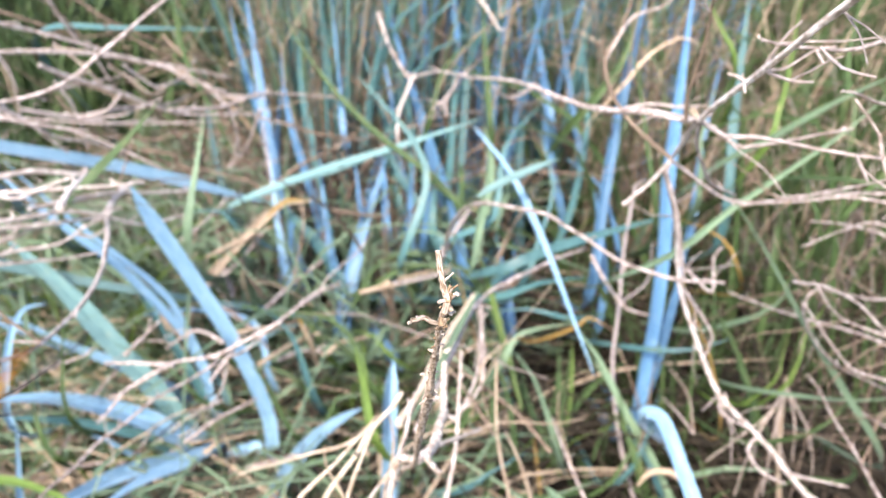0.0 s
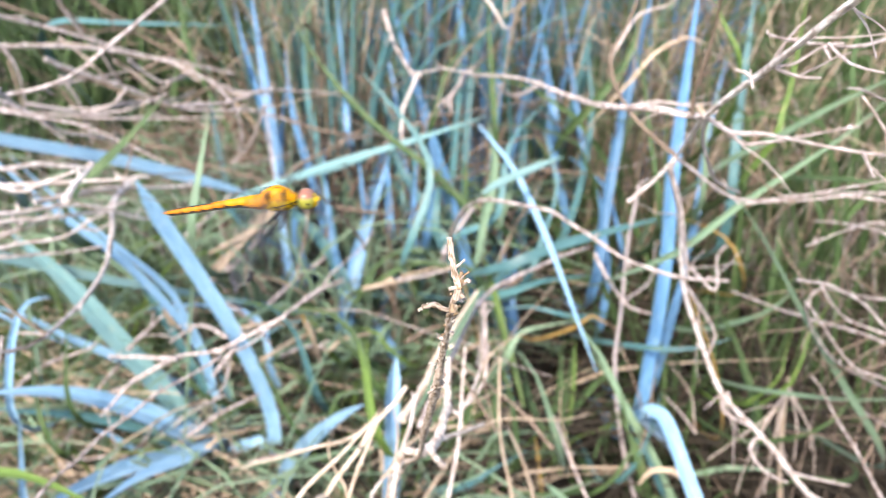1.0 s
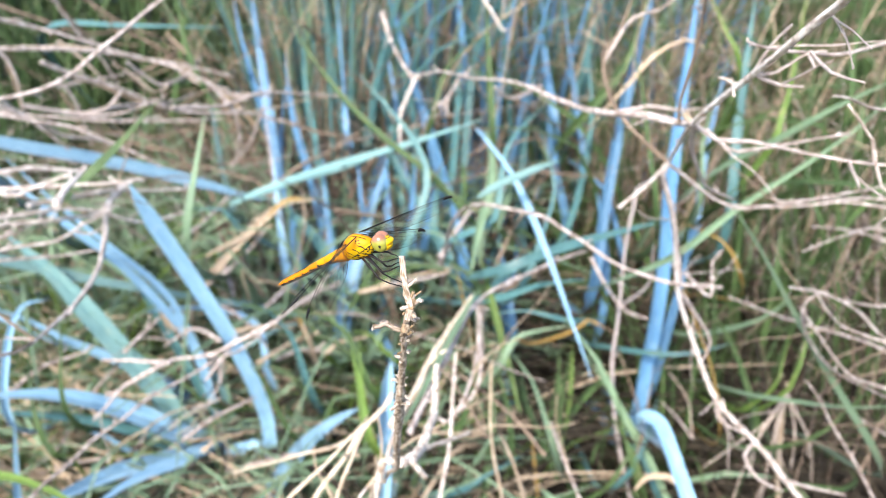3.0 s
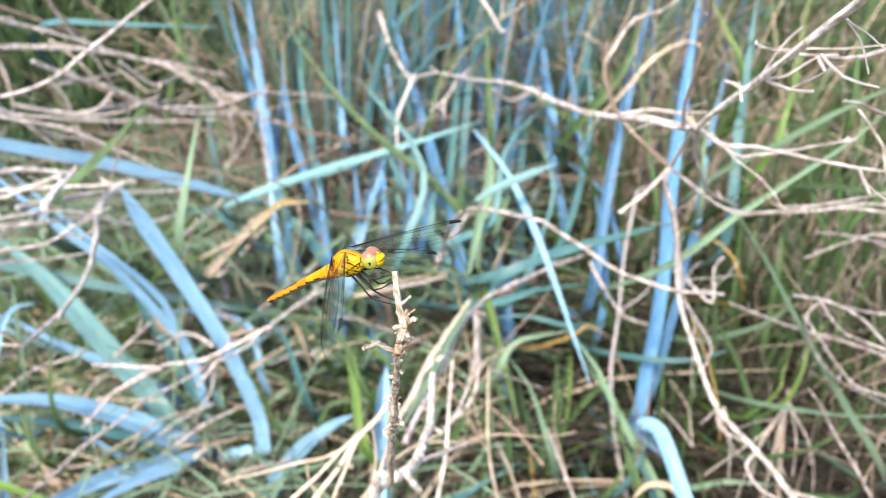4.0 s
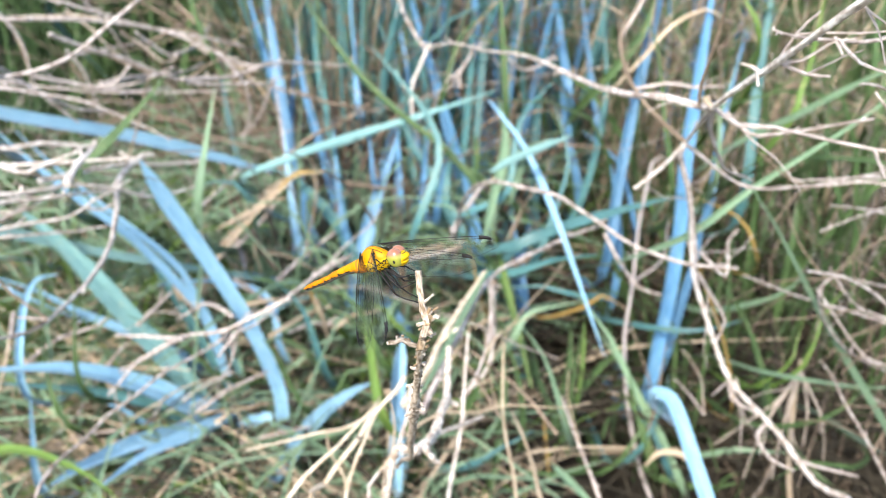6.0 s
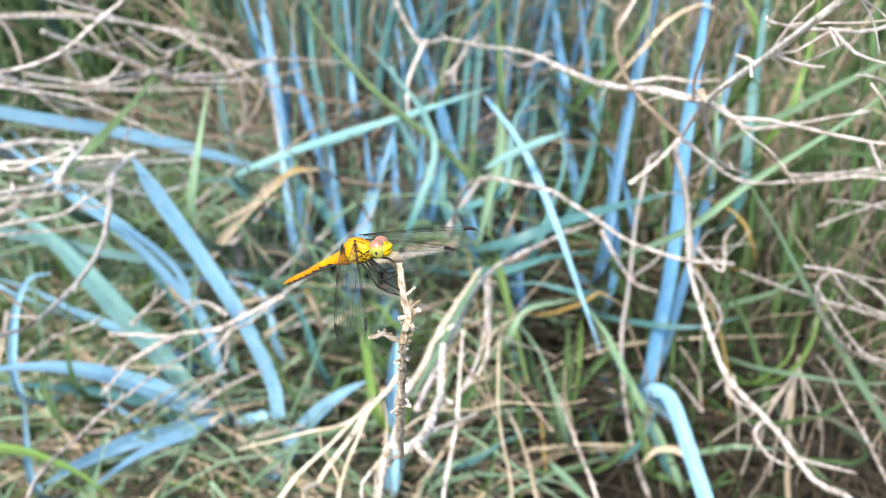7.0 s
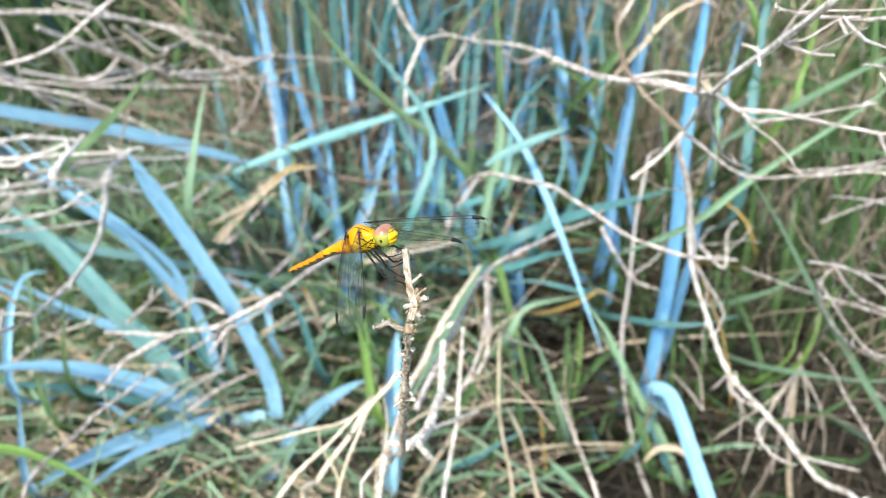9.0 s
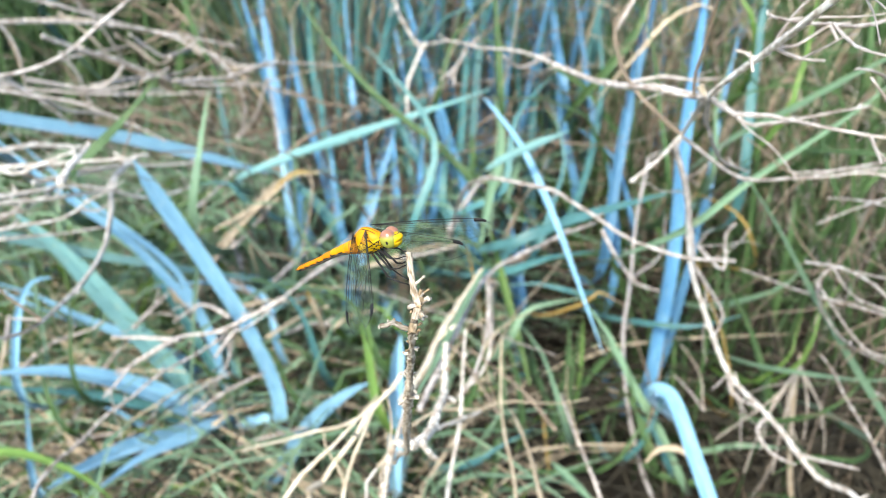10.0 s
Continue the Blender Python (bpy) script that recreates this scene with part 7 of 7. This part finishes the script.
def wing_glass():
    m, nt, p = shader("wing_membrane")
    clear = nt.nodes.new("ShaderNodeBsdfTransparent")
    clear.inputs[0].default_value = (0.97, 0.97, 0.95, 1)
    gloss = nt.nodes.new("ShaderNodeBsdfGlossy")
    gloss.inputs[0].default_value = (0.75, 0.76, 0.74, 1)
    gloss.inputs["Roughness"].default_value = 0.32
    co = nt.nodes.new("ShaderNodeTexCoord")
    wrinkle = add(nt, "ShaderNodeTexVoronoi", Scale=900.0)
    nt.links.new(co.outputs["Object"], wrinkle.inputs["Vector"])
    bump = add(nt, "ShaderNodeBump", Strength=0.5, Distance=0.0002)
    nt.links.new(wrinkle.outputs["Distance"], bump.inputs["Height"])
    nt.links.new(bump.outputs[0], gloss.inputs["Normal"])
    blend = nt.nodes.new("ShaderNodeMixShader")
    blend.inputs[0].default_value = 0.07
    nt.links.new(clear.outputs[0], blend.inputs[1])
    nt.links.new(gloss.outputs[0], blend.inputs[2])
    nt.links.new(blend.outputs[0], nt.nodes["Material Output"].inputs[0])
    return m


WING = wing_glass()


def part(name, bm, mats, parent, label=""):
    me = bpy.data.meshes.new(name)
    bm.to_mesh(me)
    bm.free()
    for m in mats if isinstance(mats, (list, tuple)) else [mats]:
        me.materials.append(m)
    me.polygons.foreach_set("use_smooth", np.full(len(me.polygons), True))
    ob = new(name, me)
    ob.parent = parent
    return tagged(ob, label)


def ball(r, at, seg=28, rings=20):
    bm = bmesh.new()
    bmesh.ops.create_uvsphere(bm, u_segments=seg, v_segments=rings, radius=1.0)
    bmesh.ops.scale(bm, vec=[c / 1000 for c in r], verts=bm.verts)
    bmesh.ops.translate(bm, vec=[c / 1000 for c in at], verts=bm.verts)
    return bm


def rods(runs, sides=6):
    """Tubes through points in millimetres; a run is (points, radius at start, radius at end)."""
    v, f, uv = [], [], []
    for pts, r0, r1 in runs:
        tube(v, f, uv, [Vector(p) / 1000 for p in pts], r0 / 1000, r1 / 1000, sides)
    bm = bmesh.new()
    vs = [bm.verts.new(p) for p in v]
    for face in f:
        bm.faces.new([vs[i] for i in face])
    return bm


def thorax(fly):
    bm = ball((4.8, 2.5, 3.45), (0, 0, 0.1), 180, 130)
    for v in bm.verts:
        x, y, z = v.co * 1000
        # humped back, sloping front, keeled underside
        v.co.z += (0.5 * math.exp(-((x - 0.4) / 2.4) ** 2) * max(0, z) / 3.3 - 0.35 * max(0, x) / 4 * max(0, z) / 3) / 1000
        v.co.y *= 1 - 0.22 * max(0.0, -z) / 3.3
    for f in bm.faces:
        x, y, z = f.calc_center_median() * 1000
        w = noise.noise(Vector((x, y, z)) * 0.9)
        w2 = noise.noise(Vector((x + 7, y, z)) * 1.9)
        a, u = abs(y), x + 0.8 * z + 0.4 * w
        # golden back, clear yellow sides, browner and mottled behind under the wing roots
        k = 1 if z > 0.5 + 0.4 * w else 0
        if x < -1.8 + 0.6 * w and z > -1.2:
            k = 2 if w2 > 0.12 else 1
        if a > 0.7:
            if abs(u - 2.7) < 0.17 + 0.06 * w2 and z < 1.4:
                k = 3
            elif abs(u - 0.5) < 0.15 + 0.05 * w2 and z < 1.0:
                k = 3
            elif abs(u + 1.7) < 0.14 + 0.05 * w2 and z < 1.6:
                k = 3
            elif u > 3.2 and z < 0.2 and w2 > 0.22:
                k = 3
        if abs(z + 1.15 - 0.25 * x) < 0.13 + 0.05 * w2 and x > -2.0:
            k = 3
        if z < -1.3 + 0.25 * x and w2 > 0.2 or z < -2.6:
            k = 3
        # a brown line either side of the back's ridge, dark wing sockets
        if z > 1.8 and (abs(a - 0.85) < 0.10 and x > -0.8 or a < 0.08):
            k = 4
        if 1.5 < z < 2.9 and a > 0.9 and (abs(x - 1.7) < 0.5 or abs(x + 1.7) < 0.5) and w2 > 0:
            k = 4
        f.material_index = k
    bmesh.ops.scale(bm, vec=(1.0, 0.98, 0.93), verts=bm.verts)
    bmesh.ops.translate(bm, vec=(0.0005, 0, 0.0001), verts=bm.verts)
    ob = part("thorax", bm, [YEL, GOLD, TAN, BLK, SEAM], fly, "yellow thorax with black seams and orange back")
    # fine pale hair on the back and breast
    rnd = random.Random(8)
    hair = []
    for _ in range(150):
        g, b = rnd.uniform(0, 2 * math.pi), rnd.uniform(-0.8, 1.3)
        n = Vector((math.sin(b) * 0.8 * rnd.choice((-1, 1)), math.cos(b) * math.cos(g), math.cos(b) * math.sin(g)))
        p = Vector((n.x * 4.6, n.y * 2.4, n.z * 3.4))
        hair.append(([p, p + n * rnd.uniform(0.5, 1.0) + Vector((rnd.uniform(-0.3, 0.3), 0, rnd.uniform(-0.3, 0.3)))], 0.022, 0.008))
    part("hair", rods(hair, 3), TAN, ob, "fine brownish hair")
    return ob


def abdomen(fly):
    """Ten rings, swollen at the base, slim behind, drooping a little to the tip."""
    edge = [0, 1.5, 3.9, 6.7, 9.6, 12.5, 15.3, 17.9, 20.3, 22.1, 23.3]
    girth = ((0, 2.1), (1.5, 2.0), (3.9, 1.6), (6.5, 1.28), (9.5, 1.14), (13, 1.1), (16, 1.05), (19, 1.0), (21.5, 0.94), (22.6, 0.82), (23.3, 0.62))

    def spine(d):
        return Vector((-3.2 - d, 0, -0.55 + 0.35 * math.sin(math.pi * min(1, d / 14)) - 2.35 * (d / 23.3) ** 1.3))

    def radius(d):
        return float(np.interp(d, [g[0] for g in girth], [g[1] for g in girth]))

    for i in range(10):
        d0, d1 = edge[i], edge[i + 1]
        bm = bmesh.new()
        rows, n, m = [], 44, 16
        for j in range(m + 1):
            s = j / m
            d = d0 + (d1 - d0) * s
            c, r = spine(d), radius(d) * (1 - 0.09 * abs(2 * s - 1) ** 8)
            # a faint keel along the back, flattened below
            rows.append([bm.verts.new(Vector((c.x, c.y + r * 0.9 * math.sin(g), c.z + r * (math.cos(g) * (0.97 if math.cos(g) > 0 else 0.86) + 0.05 * max(0, math.cos(g)) ** 8))) / 1000) for g in (2 * math.pi * k / n for k in range(n))])
        for p, q in zip(rows, rows[1:]):
            for k in range(n):
                bm.faces.new((p[k], p[(k + 1) % n], q[(k + 1) % n], q[k]))
        bm.faces.new(rows[0][::-1])
        bm.faces.new(rows[-1])
        for f in bm.faces:
            p = f.calc_center_median() * 1000
            d = min(max(-3.2 - p.x, d0), d1)
            up, s = (p.z - spine(d).z) / radius(d), (d - d0) / (d1 - d0)
            wob = 0.12 * noise.noise(p * 1.7)
            k = 0 if i < 4 else 1
            if up < -0.18 + wob:
                k = 4
            # a broken black line along each side, thickest before the joint
            if -0.30 + wob < up < -0.02 + 0.22 * (s - 0.5) + wob and s > 0.18 and i > 1:
                k = 3
            if s > 0.92 and i > 0:
                k = 3 if up < 0.80 or i > 4 else 2
            if 0.78 < s <= 0.92 and 0.0 < up < 0.25 + 2 * wob and i > 2:
                k = 3
            if i > 4 and up > 0.93 + wob * 0.3 or i == 9 and up < 0.2:
                k = 3
            if i < 2 and (s < 0.2 or up < 0.0) and wob > -0.03:
                k = 2
            f.material_index = k
        bmesh.ops.recalc_face_normals(bm, faces=bm.faces)
        part("abdomen_segment", bm, [GOLD, ORA, TAN, BLK, DUSK], fly)
    e = spine(23.1)
    part("tail_appendage", rods([([e + Vector((0, y, 0.15)), e + Vector((-0.7, y * 1.2, 0.2)), e + Vector((-1.35, y * 0.8, 0.05))], 0.24, 0.08) for y in (-0.28, 0.28)] + [([e + Vector((0, 0, -0.2)), e + Vector((-0.9, 0, -0.15))], 0.26, 0.1)]), ORA, fly)


def head(fly):
    bm = ball((1.55, 2.1, 1.9), (7.5, 0, 0.1), 40, 30)
    for f in bm.faces:
        x, y, z = f.calc_center_median() * 1000
        f.material_index = 1 if x < 6.9 or (z > 1.25 and x < 8.4) else 0
    skull = part("head", bm, [YEL, BLK], fly, "yellow-faced head with large two-toned eyes")
    for s in (-1, 1):
        bm = ball((2.15, 1.75, 2.35), (7.3, 0.98 * s, 0.45), 64, 48)
        for f in bm.faces:
            x, y, z = f.calc_center_median() * 1000
            # the dark spot that looks back at the viewer, and a dark hind rim
            spot = Vector((x - 7.75, y - 2.7 * s, (z - 0.0) * 0.75)).length
            f.material_index = 1 if spot < 0.33 or x < 5.55 else 0
        part("eye", bm, [EYE, BLK], skull, "glossy eye, reddish brown above and yellow-green below")
    bm = ball((1.4, 1.75, 1.75), (8.85, 0, 0.0), 72, 56)
    for v in bm.verts:
        x, y, z = v.co * 1000
        # a bulging forehead over a flatter lip
        v.co.x += (0.28 * math.exp(-((z - 0.55) / 0.6) ** 2) - 0.22 * math.exp(-((z + 0.35) / 0.22) ** 2)) * max(0, x - 8.6) / 1000
    for f in bm.faces:
        x, y, z = f.calc_center_median() * 1000
        k = 0
        if 1.30 < z < 1.42 and x > 8.6 or x < 8.35 and z > 0.7:
            k = 1
        if abs(z + 0.38) < 0.06 and x > 9.2 or abs(y) < 0.05 and -1.6 < z < -0.4:
            k = 2
        f.material_index = k
    part("face", bm, [YEL, BLK, GOLD], skull, "bright yellow bulging face")
    part("jaw", ball((1.0, 1.3, 0.8), (8.2, 0, -1.25)), YEL, skull)
    part("neck", rods([([(3.2, 0, 0.2), (4.6, 0, 0.3), (6.4, 0, 0.3)], 1.1, 0.9)], 12), BLK, skull)
    for y in (-0.5, 0.5):
        part("antenna", rods([([(8.9, y, 1.5), (9.6, 1.6 * y, 2.0), (10.3, 2.4 * y, 2.2)], 0.07, 0.02)]), BLK, skull)
    # the head hinges at the neck
    for ob in (skull, *skull.children):
        ob.data.transform(Matrix.Translation((-0.0056, 0, -0.0004)))
    skull.location = (0.0056, 0, 0.0001)
    return skull


def wing(fly, name, length, chord, hind):
    """A wing in its own space: span along +x, leading edge towards +y, root at the origin."""
    def lead(s):
        return 0.5 + 0.9 * math.sin(math.pi * min(1, s * 1.08)) * 0.5 - (3.0 * (1 - math.sqrt(max(0.0, 1 - ((s - 0.86) / 0.14) ** 2))) if s > 0.86 else 0)

    def trail(s):
        full = chord * (1 - math.exp(-s * (9 if hind else 6))) * (1 - (0.30 if hind else 0.12) * s) * (1 - max(0, s - 0.6) ** 2 * 1.6)
        full *= math.sqrt(max(0.0, 1 - (max(0, s - 0.8) / 0.2) ** 2))
        return lead(s) - max(0.12, full)

    def at(s, u):
        y = lead(s) + (trail(s) - lead(s)) * u
        return Vector((length * s, y, 0.35 * math.sin(math.pi * s) - 0.12 * math.sin(7 * u + 2 * s)))

    bm = bmesh.new()
    n, m = 26, 7
    grid = [[bm.verts.new(at(i / n, j / m) / 1000) for j in range(m + 1)] for i in range(n + 1)]
    for i in range(n):
        for j in range(m):
            bm.faces.new((grid[i][j], grid[i + 1][j], grid[i + 1][j + 1], grid[i][j + 1]))
    ob = part(name, bm, WING, fly, "clear veined wing with dark stigma")
    ob.visible_shadow = True
    runs = []
    line = [i / 24 for i in range(25)]
    runs.append(([at(s, 0.0) for s in line], 0.11, 0.06))
    runs.append(([at(s, 1.0) for s in line], 0.045, 0.05))
    runs.append(([at(s * 0.52, 0.055) for s in line], 0.06, 0.04))
    runs.append(([at(s * 0.97, 0.10 + 0.03 * s) for s in line], 0.08, 0.04))
    for u0, u1, e in ((0.16, 0.42, 0.95), (0.2, 0.62, 0.9), (0.26, 0.86, 0.78), (0.34, 1.0, 0.55), (0.5, 1.0, 0.3)):
        runs.append(([at(0.03 + (e - 0.03) * s, u0 + (u1 - u0) * s ** 1.3) for s in line], 0.035, 0.02))
    rnd = random.Random(len(name))
    for i in range(1, 36):
        s = i / 37
        for a, b in ((0, 0.1), (0.12, 0.3), (0.28, 0.5), (0.5, 0.75), (0.74, 1.0)):
            d = rnd.uniform(-0.012, 0.012)
            runs.append(([at(s + d, a), at(s - d, b)], 0.015, 0.015))
    for a in (0.33, 0.56, 0.8):
        runs.append(([at(i / 40 + 0.02, a + 0.05 * math.sin(i * 1.7)) for i in range(2, 38)], 0.016, 0.016))
    part("venation", rods(runs, 4), BLK, ob, "black wing veins")
    bm = bmesh.new()
    q = [[bm.verts.new((at(0.845 + 0.024 * i, u) + Vector((0, 0, h))) / 1000) for i in range(5)] for u, h in ((-0.02, 0.08), (0.17, 0.08), (0.17, -0.08), (-0.02, -0.08))]
    for a in range(4):
        for i in range(4):
            bm.faces.new((q[a][i], q[a][i + 1], q[(a + 1) % 4][i + 1], q[(a + 1) % 4][i]))
    for i in (0, 4):
        bm.faces.new([q[a][i] for a in range(4)])
    part("stigma", bm, BLK, ob, "dark wing spot")
    return ob


def leg(fly, coxa, knee, foot):
    """A leg whose origin lies at its root; points in millimetres in the body's space."""
    c, k, e = Vector(coxa), Vector(knee) - Vector(coxa), Vector(foot) - Vector(coxa)
    o = Vector((0, 0, 0))
    near = k.lerp(e, 0.72)
    bend = Vector((0.0, 0.0, -0.25))
    runs = [([o, k * 0.15, k * 0.6 - bend * 0.5, k], 0.30, 0.23), ([k * 0.985, k.lerp(near, 0.5) + bend, near], 0.21, 0.13), ([near, near.lerp(e, 0.5), e, e + (e - near).normalized() * 0.5 + Vector((0, 0, -0.25))], 0.15, 0.07)]
    rnd = random.Random(5)
    for i in range(9):
        p = k.lerp(near, 0.1 + i * 0.1)
        runs.append(([p, p + Vector((rnd.uniform(0.1, 0.5), rnd.uniform(-0.5, 0.5), rnd.uniform(-0.5, 0.2)))], 0.03, 0.012))
    ob = part("leg", rods(runs, 8), BLK, fly, "thin black leg")
    ob.location = c / 1000
    return ob


def set_wing(root, sweep, lift, side, tilt=0.12, twist=0.0):
    """The pose of a wing on the body: swept forward, lifted and twisted by degrees; side +1 is the body's left."""
    a, b = radians(sweep), radians(lift)
    span = Vector((math.sin(a) * math.cos(b), side * math.cos(a) * math.cos(b), math.sin(b)))
    fore = Vector((1, 0, tilt))
    fore = (fore - span * fore.dot(span)).normalized()
    m = Matrix((span, fore, span.cross(fore))).transposed().to_4x4() @ Matrix.Rotation(radians(twist), 4, "X")
    m.translation = Vector(root) / 1000
    return m


fly = new("dragonfly")
fly.empty_display_size = 0.01
tagged(fly, "yellow-orange dragonfly with clear wings landing on a twig", "dragonfly")
thorax(fly)
abdomen(fly)
HEAD = head(fly)
WINGS = {}
for key, root, long, wide, hind, side in (("left_fore", (1.8, 1.3, 3.2), 29.5, 6.4, False, 1), ("left_hind", (-1.7, 1.3, 3.0), 28, 8.2, True, 1),
                                          ("right_fore", (1.8, -1.3, 3.2), 29.5, 6.4, False, -1), ("right_hind", (-1.7, -1.3, 3.0), 28, 8.2, True, -1)):
    WINGS[key] = (wing(fly, "hind_wing" if hind else "fore_wing", long, wide, hind), root, side)
LEGS = [(leg(fly, c, k, e), Vector(c), Vector(e)) for c, k, e in (
    ((3.0, 0.9, -2.3), (7.2, 1.6, -3.9), (9.2, 1.3, -5.3)), ((3.0, -0.9, -2.3), (7.0, -2.4, -4.6), (9.9, 0.0, -5.6)),
    ((2.1, 1.1, -2.6), (5.2, 0.9, -7.2), (8.9, 1.4, -7.3)), ((2.1, -1.1, -2.6), (6.2, -3.2, -7.0), (10.2, 0.2, -7.6)),
    ((1.0, 1.2, -2.7), (3.4, 0.6, -8.6), (8.4, -0.3, -12.4)), ((1.0, -1.2, -2.7), (5.0, -3.8, -8.4), (9.4, -1.6, -13.0)),
)]

FLIGHT = [
    (0, -0.1011, 0.1390, 0.6069, -84.4, -7.9, -10),
    (0.2, -0.1900, 0.1300, 0.6000, -60.0, 5.7, 0),
    (0.35, -0.1650, 0.1650, 0.6400, -25.0, 4.6, 0),
    (0.5, -0.1120, 0.1806, 0.6501, -3.7, 4.0, 0),
    (0.6, -0.1098, 0.1807, 0.6510, -3.6, 3.9, 0),
    (0.7, -0.1093, 0.1802, 0.6507, -3.9, 3.7, 0),
    (0.8, -0.1018, 0.1790, 0.6508, -2.6, 3.8, 0),
    (0.9, -0.0715, 0.1674, 0.6423, 7.4, -2.5, 0),
    (1, -0.0436, 0.1768, 0.6393, 2.7, 0.7, 0),
    (1.1, -0.0316, 0.1779, 0.6407, -11.5, 13.4, 0),
    (1.2, -0.0120, 0.1824, 0.6353, -16.8, 8.7, 0),
    (1.3, -0.0101, 0.1822, 0.6347, 16.8, -4.7, 0),
    (1.4, -0.0120, 0.1804, 0.6309, 7.8, 14.5, 0),
    (1.5, -0.0119, 0.1806, 0.6303, 6.8, 12.8, 0),
    (1.6, -0.0124, 0.1808, 0.6298, 4.8, 13.4, 0),
    (1.7, -0.0123, 0.1812, 0.6304, 0.5, 16.7, 0),
    (1.8, -0.0124, 0.1816, 0.6293, -2.4, 17.9, 0),
    (1.9, -0.0131, 0.1816, 0.6291, -13.3, 23.3, 0),
    (2, -0.0124, 0.1817, 0.6286, -15.6, 23.2, 0),
    (2.2, -0.0118, 0.1817, 0.6289, -15.3, 23.3, 0),
    (2.5, -0.0124, 0.1817, 0.6291, -16.2, 24.7, 0),
    (4, -0.0130, 0.1814, 0.6285, -19.5, 26.8, 0),
    (4.5, -0.0127, 0.1817, 0.6291, -27.9, 27.0, 0),
    (5.5, -0.0124, 0.1817, 0.6290, -27.8, 27.4, 0),
    (7, -0.0119, 0.1819, 0.6292, -25.3, 27.5, 0),
    (7.5, -0.0126, 0.1818, 0.6292, -27.1, 27.7, 0),
    (8.5, -0.0120, 0.1816, 0.6288, -28.0, 27.3, 0),
    (9, -0.0117, 0.1817, 0.6289, -28.5, 27.4, 0),
    (10, -0.0115, 0.1820, 0.6293, -28.4, 25.9, 0),
]


# sweep, lift and twist of each wing at rest after landing
REST = {
    "left_fore": [(1.5, 14, 6, 0), (1.6, 14, 2, 0), (1.8, 18, 0, 0), (2.2, 25, -6, 0), (2.5, 32, -7, 0), (4.0, 52.5, -13, -10), (5.5, 62, -17.5, -18), (7.0, 60.5, -20, -20), (10.0, 58.5, -19, -20)],
    "left_hind": [(1.5, 0, 0, 0), (1.6, -2, -7, 0), (1.8, 6, -13, 0), (2.2, 18, -22, 0), (2.5, 18.6, -22.6, 0), (4.0, 37, -29, -25), (5.5, 52.5, -29, -30), (7.0, 46, -32, -30), (10.0, 41.5, -33, -30)],
    "right_fore": [(1.5, -8, 30, 0), (1.6, -13, 32, 0), (1.8, -15, 20, 0), (2.2, -22, 2, 0), (2.5, -21, -1, 0), (4.0, 20, -16, 0), (5.5, 33.5, -25.5, 0), (7.0, 28.5, -28.5, 0), (10.0, 30, -26, 0)],
    "right_hind": [(1.5, -25, 24, 0), (1.6, -41, 18, 0), (1.8, -27, 8, 35), (2.2, -12, -8, 68), (2.5, -9, -11, 70), (4.0, 12, -23, 60), (5.5, 21, -30.5, 68), (7.0, 17.5, -28, 70), (10.0, 20, -29.5, 70)],
}


def motions():
    rows = [(t, pose(x, y, z, roll, -pitch, yaw)) for t, x, y, z, yaw, pitch, roll in FLIGHT]
    walk(fly, rows)
    # the head stays level while the body tips
    walk(HEAD, [(r[0], pose(0.0056, 0, 0.0001, 0, 0.4 * r[5], 2 if r[0] < 3 else 4 - 26 * math.exp(-((r[0] - 7.5) / 0.35) ** 2))) for r in FLIGHT])
    for key, (ob, root, side) in WINGS.items():
        beat = []
        late = 0 if "fore" in key else 1
        for i in range(40):
            lift = 8 + 38 * math.sin(math.pi * (0.5 * (i + late)) + 0.4)
            beat.append((i / 30, set_wing(root, 6 if "fore" in key else -4, lift, side)))
        walk(ob, beat + [(t, set_wing(root, a, b, side, 0.75 if side > 0 else 0.3, c)) for t, a, b, c in REST[key]])
    # the feet hold the twig once it has landed; in flight the legs are folded back
    last = rows[-1][1]
    for ob, c, e in LEGS:
        grip = last @ (e / 1000)
        d0 = (e - c).normalized()
        out = []
        for t, m in rows:
            if t < 1.15:
                q = Vector((d0.x, d0.y, d0.z)).rotation_difference(Vector((-0.2, d0.y * 0.5, -0.35)).normalized())
            else:
                q = d0.rotation_difference((m.inverted() @ grip - c / 1000).normalized())
            r = q.to_matrix().to_4x4()
            r.translation = c / 1000
            out.append((t, r))
        walk(ob, out)


motions()
